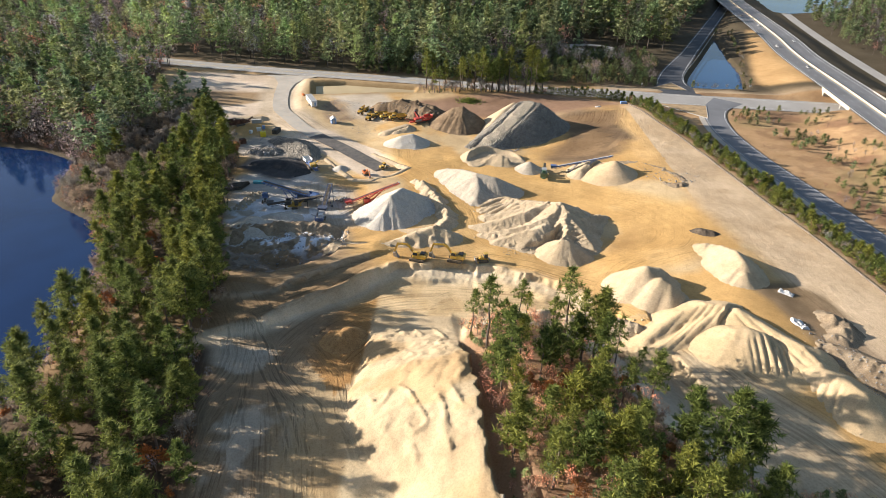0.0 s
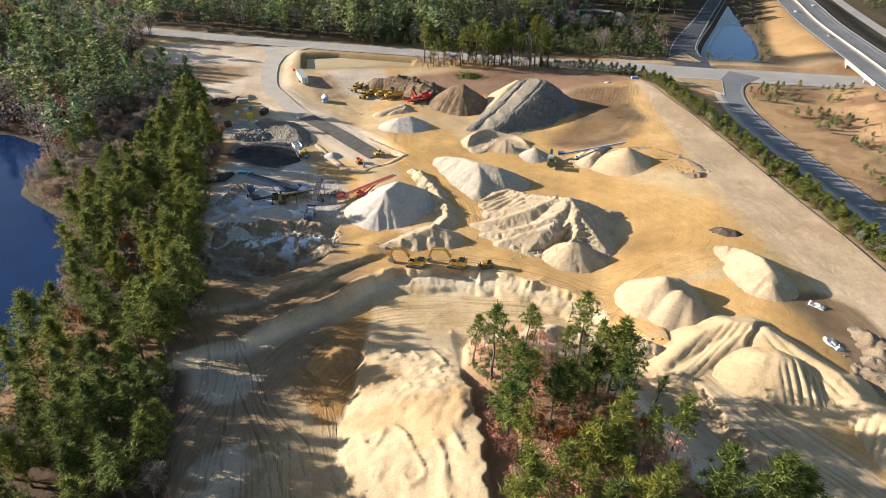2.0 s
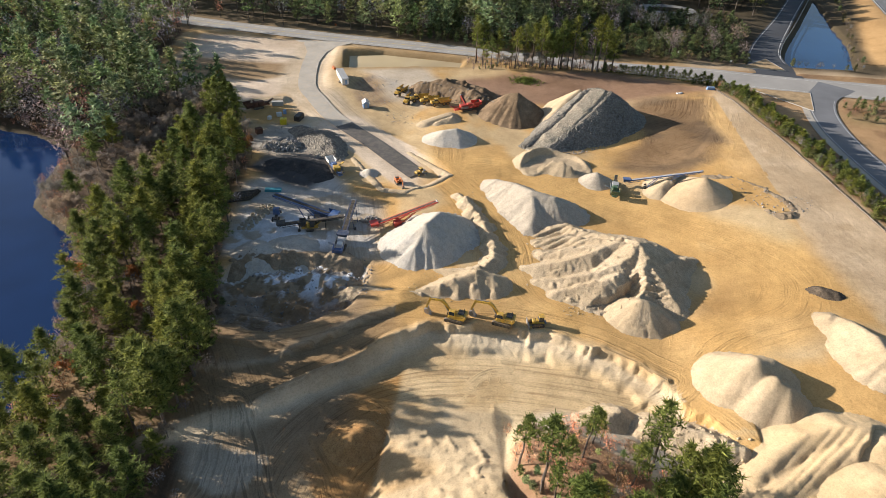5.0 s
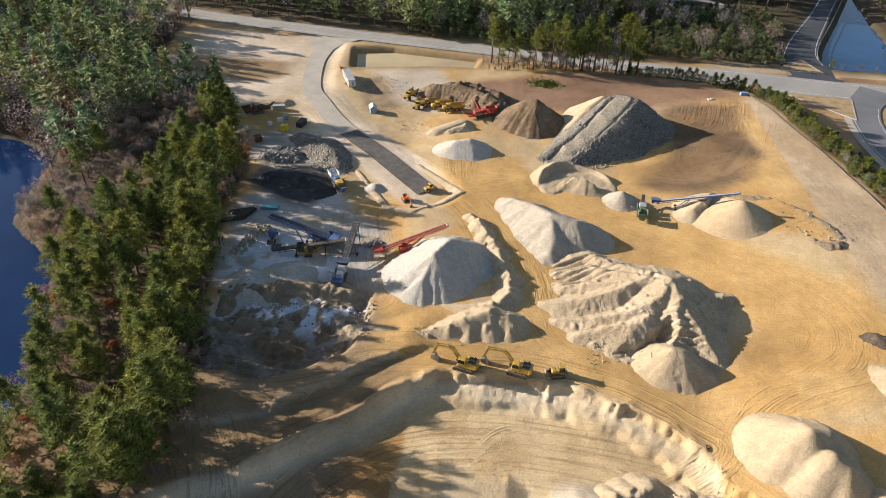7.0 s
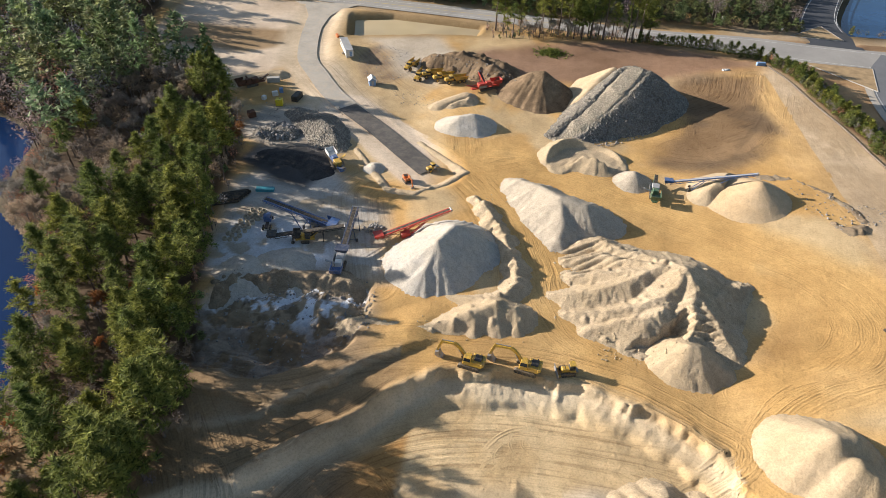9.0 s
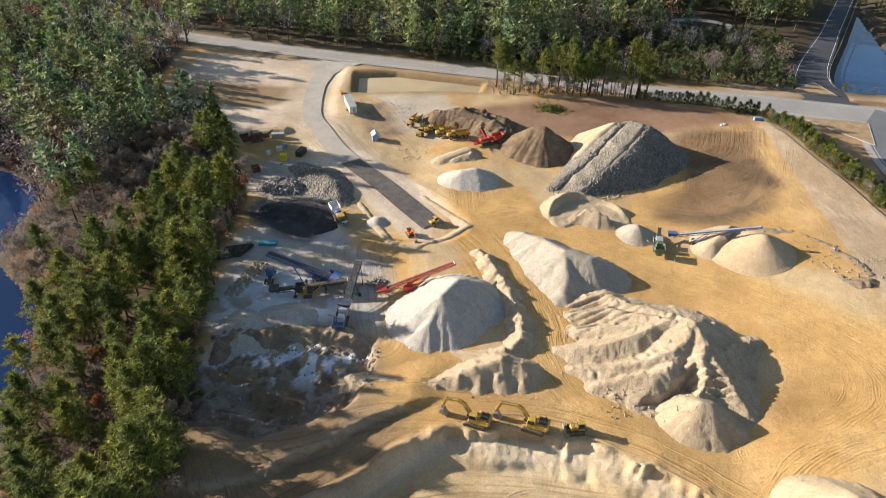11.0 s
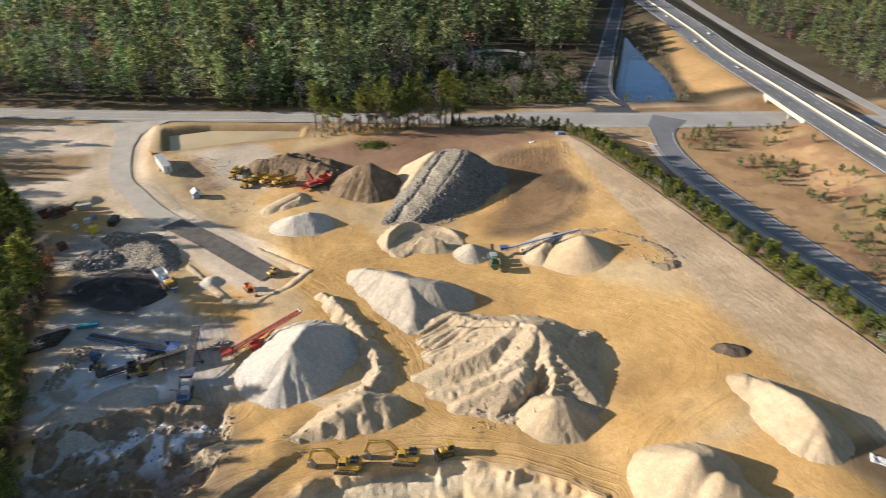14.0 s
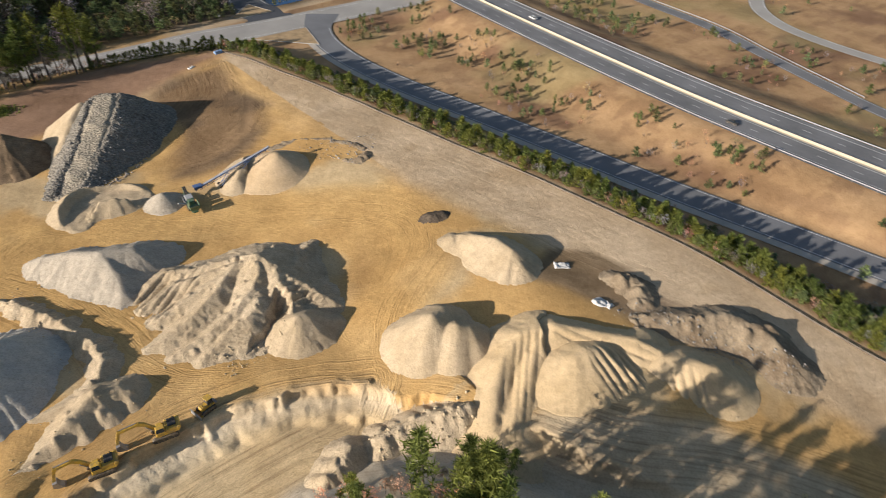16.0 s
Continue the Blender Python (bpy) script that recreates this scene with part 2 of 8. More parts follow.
def inside(x, y, poly):
    """Signed distance to a closed outline: positive inside."""
    ring = list(poly) + [poly[0]]
    d, _, _ = along(x, y, ring)
    odd = np.zeros(np.shape(x), bool)
    for (ax, ay), (bx, by) in zip(ring[:-1], ring[1:]):
        if ay != by:
            odd ^= ((ay > y) != (by > y)) & (x < (bx - ax) * (y - ay) / (by - ay) + ax)
    return np.where(odd, d, -d)


def smooth_line(pts, step=3.0):
    """A Catmull-Rom curve through the points, sampled about every step metres."""
    p = [np.array(q, float) for q in pts]
    p = [2 * p[0] - p[1]] + p + [2 * p[-1] - p[-2]]
    out = []
    for a, b, c, d in zip(p[:-3], p[1:-2], p[2:-1], p[3:]):
        n = max(1, int(np.linalg.norm(c - b) / step))
        for k in range(n):
            t = k / n
            out.append(0.5 * (2 * b + (c - a) * t + (2 * a - 5 * b + 4 * c - d) * t * t + (3 * b - a - 3 * c + d) * t ** 3))
    out.append(p[-2])
    return np.array(out)


def mesh_from(name, verts, faces, material, smooth=False):
    me = bpy.data.meshes.new(name)
    verts = np.asarray(verts, np.float32).reshape(-1, 3)
    if isinstance(faces, np.ndarray):
        n, k = faces.shape
        me.vertices.add(len(verts))
        me.vertices.foreach_set("co", verts.ravel())
        me.loops.add(n * k)
        me.loops.foreach_set("vertex_index", faces.astype(np.int32).ravel())
        me.polygons.add(n)
        me.polygons.foreach_set("loop_start", np.arange(0, n * k, k, dtype=np.int32))
        me.update(calc_edges=True)
    else:
        me.from_pydata(verts.tolist(), [], faces)
        me.update()
    me.materials.append(material)
    if smooth:
        me.polygons.foreach_set("use_smooth", np.ones(len(me.polygons), bool))
    return me


def grid_faces(nx, ny):
    """Quads of a grid whose vertices run x first."""
    i = (np.arange(nx - 1)[None, :] + nx * np.arange(ny - 1)[:, None]).ravel()
    return np.stack([i, i + 1, i + 1 + nx, i + nx], 1)


def colour_layer(me, name, values):
    at = me.color_attributes.new(name, "FLOAT_COLOR", "POINT")
    v = np.ones((len(me.vertices), 4), np.float32)
    v[:, :3] = values
    at.data.foreach_set("color", v.ravel())


class Solid:
    """Collects boxes, bars and tubes of one part."""

    def __init__(self):
        self.bm = bmesh.new()

    def box(self, size, at=(0, 0, 0), turn=(0, 0, 0), bevel=0.03, top=(1, 1)):
        r = bmesh.ops.create_cube(self.bm, size=1.0)
        vs = r["verts"]
        for v in vs:
            if v.co.z > 0:
                v.co.x *= top[0]
                v.co.y *= top[1]
            v.co = Vector((v.co.x * size[0], v.co.y * size[1], v.co.z * size[2]))
        if bevel:
            es = list({e for v in vs for e in v.link_edges})
            b = bmesh.ops.bevel(self.bm, geom=es, offset=min(bevel, min(size) * 0.3), segments=1, affect="EDGES")
            vs = list({v for f in b["faces"] for v in f.verts} | {v for v in vs if v.is_valid})
        m = pose(*at, *turn)
        for v in vs:
            v.co = m @ v.co
        return self

    def bar(self, a, b, w, h, bevel=0.0):
        """A beam from a to b, w wide and h high."""
        a, b = Vector(a), Vector(b)
        d = b - a
        q = d.to_track_quat("Y", "Z").to_matrix().to_4x4()
        r = bmesh.ops.create_cube(self.bm, size=1.0)
        m = Matrix.Translation((a + b) / 2) @ q @ Matrix.Diagonal((w, d.length, h, 1))
        for v in r["verts"]:
            v.co = m @ v.co
        return self

    def tube(self, a, b, r0, r1=None, n=10, caps=True):
        a, b = Vector(a), Vector(b)
        d = b - a
        q = d.to_track_quat("Z", "Y").to_matrix().to_4x4()
        r = bmesh.ops.create_cone(self.bm, cap_ends=caps, segments=n, radius1=r0, radius2=r0 if r1 is None else r1, depth=d.length)
        m = Matrix.Translation((a + b) / 2) @ q
        for v in r["verts"]:
            v.co = m @ v.co
        return self

    def prism(self, outline, y0, y1):
        """An outline in x and z, drawn out from y0 to y1."""
        n = len(outline)
        a = [self.bm.verts.new((x, y0, z)) for x, z in outline]
        b = [self.bm.verts.new((x, y1, z)) for x, z in outline]
        self.bm.faces.new(a)
        self.bm.faces.new(b[::-1])
        for k in range(n):
            self.bm.faces.new((a[k], b[k], b[(k + 1) % n], a[(k + 1) % n]))
        return self

    def mesh(self, name, material):
        bmesh.ops.recalc_face_normals(self.bm, faces=self.bm.faces)
        me = bpy.data.meshes.new(name)
        self.bm.to_mesh(me)
        self.bm.free()
        me.materials.append(material)
        return me


def part(name, solid, material, parent, label=""):
    ob = new(name, solid.mesh(name, material))
    ob.parent = parent
    return tagged(ob, label=label) if label else ob


def thing(name, m, label, category, group=""):
    ob = new(name)
    ob.empty_display_size = 0.5
    ob.matrix_basis = m
    return tagged(ob, label, category, group)

# ---- the lie of the land ----
MAIN_ROAD = smooth_line([(-420, 478), (-300, 462), (-195, 433), (-111, 418), (-15, 406), (50, 397), (110, 391), (150, 386), (238, 380), (268, 374), (332, 366), (415, 366), (520, 345)], 4)
NORTH_ROAD = smooth_line([(146, 398), (152, 440), (190, 520), (258, 662), (300, 750), (345, 850)], 4)
HIGHWAY = smooth_line([(223, -200), (223, 60), (223.5, 130), (225, 190), (230, 246), (239, 322), (250, 400), (262, 490), (281, 580), (312, 760), (330, 850), (370, 1050)], 5)
SOUTH_RAMP = smooth_line([(172, 388), (156, 366), (148.5, 332), (150, 291), (156.5, 249), (162.5, 209), (168.5, 170), (175, 134), (181, 100), (189, 60), (199, 0)], 3)
EAST_RAMP = smooth_line([(352, 366), (345, 335), (332, 300), (322, 246), (308, 210), (297, 180), (285, 143), (276, 90), (270, 20)], 3)
NORTHEAST_RAMP = smooth_line([(297, 368), (302, 410), (314, 489), (330, 580), (355, 700), (385, 820)], 4)
LOOP_ROAD = smooth_line([(520, 300), (430, 275), (382, 253), (360, 232), (349, 205), (345, 165), (350, 120)], 4)
ACCESS = smooth_line([(-101, 408), (-100, 385), (-98, 366), (-92, 340), (-84, 326), (-73, 309), (-61.5, 296)], 2)
BLACKTOP = smooth_line([(-65, 299.5), (-61.5, 296), (-50, 284.5), (-38, 271), (-28.5, 260.5)], 2)
HEDGE = [(103, 366), (110.5, 325), (117.5, 292), (125.5, 239), (131.5, 205), (135.5, 176), (139.5, 140), (140, 109), (141, 60), (142, 0)]
HAULS = [smooth_line(p, 4) for p in (
    [(-84, 330), (-60, 299), (-39, 276), (-22, 264), (-10, 251), (-2, 235), (4, 219), (6, 206), (10, 195), (22, 184), (42, 172), (48, 160), (38, 154)],
    [(-22, 262), (-4, 270), (13, 262), (38, 250), (59, 237), (78, 224), (88, 208), (80, 190), (66, 182), (45, 176)],
    [(-72, 172), (-50, 172), (-30, 182), (-5, 184), (20, 183), (45, 172)],
    [(-48, 60), (-52, 95), (-50, 120), (-54, 142), (-64, 158), (-74, 170)],
    [(-30, 80), (-36, 105), (-42, 128), (-36, 146), (-22, 158), (0, 163), (28, 162), (44, 160), (46, 168)],
    [(45, 160), (52, 148), (64, 136), (74, 118), (90, 100), (105, 70)],
    [(104, 350), (98, 320), (96, 285), (104, 245), (114, 205), (122, 165), (130, 120)],
    [(-16, 262), (-24, 300), (-46, 322), (-60, 340), (-70, 352)],
    [(-36, 204), (-48, 246), (-40, 252), (-22, 262)],
    [(60, 300), (85, 316), (96, 345)],
)]
RUT_POWER = (0.75, 0.3, 0.6, 1.0, 0.8, 0.8, 0.2, 0.45, 0.5, 0.8)
KNOLL_GREEN = [(4, 60), (4, 146), (20, 148), (29, 139), (38, 130), (45, 117), (54, 98), (64, 80), (70, 60)]
BANK = [(-70, 138), (-60, 144), (-53, 146), (-41, 155.5), (-31, 163), (-23, 171.5), (-15, 177), (-5, 177.5), (17, 178), (32, 172), (43, 164), (52, 150), (57, 138), (66, 120), (90, 60)]
KNOLL = [(-13, 60), (-13, 100), (-12, 121), (-3, 131), (6, 143), (18, 149), (34, 147), (46, 138), (53, 124), (60, 108), (66, 92), (72, 60), (72, 0), (-13, 0)]
SLURRY = [(-80, 172), (-77, 190), (-72, 203), (-52, 207), (-36, 204), (-33, 194), (-38, 180), (-54, 170)]
BANK_TWO = [(-78, 157), (-70, 156.5), (-62, 157.5), (-51, 161.5), (-40, 169.3), (-31, 177.5), (-24, 182), (-14, 189)]
BASIN = [(-84, 392), (-79, 368), (-60, 372), (-42, 376), (-22, 378), (-20, 392), (-45, 395), (-65, 397)]
SHORE = [(-106, 20), (-107, 60), (-108, 110), (-107, 148), (-113, 170), (-121, 189), (-133, 210), (-148, 220), (-158, 227), (-163, 243), (-170, 268), (-190, 278), (-230, 285), (-300, 295), (-420, 260), (-560, 100), (-420, -160), (-150, -120)]
POND = [(158, 432), (160, 419), (194, 421), (205, 455), (220, 502), (246, 590), (240, 600), (232, 590), (187, 497)]
EDGE_WEST = [(-180, 404), (-170, 350), (-150, 318), (-118, 310), (-100, 286), (-91, 262), (-89, 239), (-82.5, 214), (-75.5, 192), (-70, 177), (-65.5, 160), (-66.5, 150), (-63, 139), (-59, 125), (-54, 105), (-49.5, 90), (-47, 60), (-44, 0)]


def hedge_x(y):
    hy, hx = zip(*sorted((b, a) for a, b in HEDGE))
    return np.interp(y, hy, hx)


def west_x(y):
    wy, wx = zip(*sorted((b, a) for a, b in EDGE_WEST))
    return np.interp(y, wy, wx)


def sand_slope(y):
    """Foot, brink and crest height of the sand slope against the knoll."""
    return (np.interp(y, [40, 88, 97, 109, 120, 131, 158], [-4, -9, -16, -22.5, -23, -20.5, -20.5]),
            np.interp(y, [40, 78, 95, 107, 119, 128, 134, 150], [16, 12.6, 10.6, 9.2, 7.4, 6.0, 4.6, 3.0]),
            np.interp(y, [40, 80, 102, 120, 127, 134, 147, 154, 158], [14.6, 14.2, 13.8, 12.4, 9.4, 5.6, 0.6, -0.6, -0.9]))


def ground_height(x, y, fine=True):
    x, y = np.asarray(x, float), np.asarray(y, float)
    z = 1.2 + 0 * x
    # terraces west of the haul road lie lower, the field in the east rises
    z = z - 2.0 * sm(-22, -44, x) * sm(195, 206, y) * (1 - sm(330, 350, y))
    east = sm(40, 104, x) * sm(95, 150, y) * (1 - sm(335, 392, y))
    z = z + 5.0 * east
    z = z + 1.7 * sm(42, 60, x) * (1 - sm(88, 110, x)) * sm(100, 130, y) * (1 - sm(178, 200, y))
    z = z + 2.5 * np.exp(-((x - 35) / 45) ** 2 - ((y - 372) / 9) ** 2)
    # the pit south of the bank
    d, run, side = along(x, y, BANK)
    d = d * side
    if fine:
        # flutes and slumps that run down the face
        flat_run = 0 * run
        flute = 3.6 * np.abs(vnoise(run / 4.6, flat_run + 0.3, 9)) + 1.9 * np.abs(vnoise(run / 2.1, flat_run + d / 14.0, 10)) + 0.8 * np.abs(vnoise(run / 1.1, d / 6.0, 19)) + 2.4 * vnoise(run / 12.0, flat_run, 11)
        gul = (flute - 1.6) * np.exp(-(d / 8.0) ** 2) * sm(-64, -50, x)
        slump = 1.5 * np.maximum(vnoise(run / 4.0, run * 0 + 3.5, 12) + 0.1, 0) * 2
    else:
        gul, slump = 0, 0.6
    z = z + 0.6 * sm(20, 4, np.abs(d)) * (x < 60) * sm(-56, -50, x)
    low = sm(-44, -55, x) * sm(30, 12, np.abs(d)) * (y < 165)
    z = z * (1 - low) + (-0.9) * low
    drop = 0.48 * sm(0.55, -0.55, d + gul) + 0.27 * np.clip((-0.5 - d - 0.5 * gul) / (4.5 + slump), 0, 1) + 0.25 * sm(-4.4 - slump, -6.2 - 1.4 * slump, d + 0.6 * gul)
    west_face = np.clip((0.6 - d - 0.45 * gul) / 3.4, 0, 1)
    if fine:
        west_face = np.clip(west_face + 0.16 * (crisp(x, y, 3.0, 4, 18) - 0.5) * sm(0.02, 0.2, west_face) * sm(1.0, 0.8, west_face), 0, 1)
    drop = drop + (west_face - drop) * sm(-14, -24, x)
    if fine:
        z = z + 1.6 * (crisp(x + 0.8 * fbm(x, y, 2.5, 2, 17), y, 2.6, 4, 14, 0.62) - 0.5) * sm(0.5, -0.8, d) * sm(-9, -5, d) * sm(-60, -50, x) * (x < 56)
    z = z + (0.3 + (0.8 * vnoise(run / 3.3, 0 * d, 13) if fine else 0)) * np.exp(-((d - 1.2 + gul) / 1.3) ** 2) * (x < 45)
    z = z * (1 - drop) + (-1.8 + 2.0 * sm(135, 90, y)) * drop
    # a lower bank behind the ramp that climbs out of the pit
    d2, run2, s2 = along(x, y, BANK_TWO)
    d2 = d2 * s2
    if fine:
        d2 = d2 + (1.6 * np.abs(vnoise(run2 / 2.8, d2 / 8, 15)) + 1.0 * np.abs(vnoise(run2 / 1.3, d2 / 6, 16)) - 0.5) * np.exp(-(d2 / 5) ** 2)
    lane = sm(1.2, 2.6, d) * sm(0.3, -0.9, d2) * sm(-20, -30, x) * (y < 190)
    z = z * (1 - lane) + (-0.7 + 1.9 * sm(-62, -28, x)) * lane
    z = z + 1.3 * sm(-0.8, 0.7, d2) * sm(14, 5, d2) * sm(-14, -24, x) * (y < 200)
    # knoll that was left standing, with the sand slope against its west side
    k = inside(x, y, KNOLL)
    kk = k + (2.0 * fbm(x, y, 9, 3, 21) if fine else 0)
    up = sm(-9.0, 15.0, kk)
    bare = z
    z = z * (1 - up) + (10.2 + 1.6 * sm(130, 95, y) - 0.06 * np.maximum(x - 20, 0)) * up
    z = z + 2.2 * sm(50, 80, x) * (1 - up) * sm(150, 100, y) * (x > 50)
    toe, brink, crest = sand_slope(y)
    if fine:
        toe = toe + 1.5 * fbm(x, y, 8, 3, 22)
        brink = brink + (1.6 * fbm(x, y, 12, 2, 3) + 1.8 * fbm(x, y, 3.0, 2, 4)) * sm(136, 126, y)
    u = np.clip((x - toe) / (brink - toe), 0, 1)
    td = x - brink
    sandy = sm(-0.5, 1.5, x - toe) * (td < 0) * sm(157, 151, y)
    sand_top = -1.9 + 0.9 * sandy + (crest + 1.0) * (1 - (1 - u) ** 1.55)
    # to the north the slope runs out into the pit floor and the knoll rises gently from it
    nose = sm(124, 134, y) * (td >= 0)
    run_out = sm(157, 151, y)
    lip = bare * (1 - run_out) + np.maximum(crest, bare) * run_out
    z = z * (1 - nose) + np.maximum(np.minimum(z, lip + 0.45 * td), lip - 0.3 * td) * nose
    z = np.where(td < 0, bare * (1 - sandy) + np.maximum(sand_top, bare) * sandy, z)
    # the trench behind the sand slope
    z = z - 2.6 * (td >= 0) * (1 - sm(1.0, 11, td)) * sm(134, 122, y)
    # slurry hollow
    s = inside(x, y, SLURRY)
    sl = sm(-0.6, 2.2, s + (2.2 * fbm(x, y, 8, 3, 31) if fine else 0))
    z = z * (1 - sl) + (-2.8 + (2.2 * fbm(x, y, 14, 3, 33) + 2.8 * (crisp(x + fbm(x, y, 5, 2, 35), y, 5.5, 5, 34, 0.66) - 0.5) if fine else 0)) * sl
    # wood in the west falls to the lake
    w = west_x(y) - x
    wood = sm(0, 12, w) * (y < 420)
    z = z * (1 - wood) + (-0.6 - 3.6 * sm(5, 60, w)) * wood
    lake = inside(x, y, SHORE)
    z = np.where(lake > -6, np.minimum(z, np.interp(lake, [-6, 0, 3], [-4.0, -5.0, -7.0])), z)
    lot = sm(-22, -2, inside(x, y, [(-172, 408), (-106, 408), (-102, 372), (-98, 330), (-110, 306), (-150, 318), (-168, 350)]))
    z = z * (1 - lot) + 0.05 * lot
    # far ground
    far = sm(392, 412, y)
    z = z * (1 - far) + 0.2 * far
    beyond = sm(2, 17, x - hedge_x(y)) * (y < 400)
    z = z * (1 - beyond) - 0.1 * beyond
    # basin and pond
    b = inside(x, y, BASIN)
    z = z - 4.4 * sm(-3.0, 3.5, b)
    p = inside(x, y, POND)
    z = z - 3.5 * sm(-6, 3, p)
    # embankment of the highway, open where the road passes beneath
    hd, _, _ = along(x, y, HIGHWAY[::3])
    md, _, _ = along(x, y, MAIN_ROAD[::2])
    z = np.where(hd < 48, np.maximum(z, -0.2 + 6.3 * sm(48, 15, hd) * sm(13, 24, md)), z)
    if fine:
        rough = 0.30 * fbm(x, y, 11, 2, 41) + 0.05 * fbm(x, y, 2.6, 2, 47)
        pit = np.exp(-((d + 2) / 9.0) ** 2) * (x < 50) * (y > 140)
        z = z + rough * (1 + 1.0 * pit + 1.5 * sl + 1.2 * up)
        ripple = sandy * sm(148, 138, y) * sm(0, 4, -td) * sm(1, 5, x - toe)
        scoop = np.maximum(crisp(x * 0.75 + 0.25 * y, y - 0.4 * x, 5.0, 4, 87, 0.6) - 0.42, 0)
        z = z + ripple * (1.5 * scoop * sm(-0.3, 0.1, fbm(x, y, 15, 2, 89)) + 0.8 * np.maximum(0.13 - np.abs(vnoise((x + 0.5 * y) / 4.2, (y - 0.5 * x) / 8.0, 90)), 0) / 0.13 * sm(-0.05, 0.15, fbm(x, y, 11, 3, 94)) + 0.55 * fbm(x, y, 6, 4, 85) + 0.35 * np.abs(fbm(x * 0.35, y, 2.2, 3, 86)))
        z = z + 0.5 * np.abs(fbm(x, y, 5, 3, 51)) * sm(-45, -60, x) * (y < 300) * (y > 200)
    # road beds
    for line, half, bed in ((MAIN_ROAD, 10, 0.0), (NORTH_ROAD, 8, 0.0), (SOUTH_RAMP, 7, 0.0), (EAST_RAMP, 7, 0.0), (NORTHEAST_RAMP, 7, 0.0), (LOOP_ROAD, 6, 0.0), (ACCESS, 6, 0.0), (BLACKTOP, 7, 0.0)):
        rd, _, _ = along(x, y, line[::2] if len(line) > 6 else line)
        flat = sm(half + 6, half, rd)
        z = z * (1 - flat) + (bed - 0.25) * flat
    return z


def stretched(parts):
    out = [parts[0][0]]
    for a, b, step in parts:
        n = max(1, int(round((b - a) / step)))
        out.extend(a + (b - a) * (k + 1) / n for k in range(n))
    return np.array(out)


GX = stretched([(-4200, -1200, 500), (-1200, -420, 60), (-420, -190, 7), (-190, -92, 2.4), (-92, 122, 0.52), (122, 128, 1.0), (128, 190, 1.8), (190, 300, 2.4), (300, 460, 7), (460, 1200, 60), (1200, 4200, 500)])
GY = stretched([(-3200, -300, 400), (-300, 40, 30), (40, 88, 2.0), (88, 232, 0.5), (232, 265, 0.85), (265, 330, 1.1), (330, 430, 1.8), (430, 620, 5), (620, 1000, 14), (1000, 1600, 80), (1600, 5200, 500)])
gx, gy = [a.ravel() for a in np.meshgrid(GX, GY)]
gz = ground_height(gx, gy)


def lerp3(a, b, t):
    t = np.asarray(t)[:, None]
    return a * (1 - t) + np.asarray(b) * t


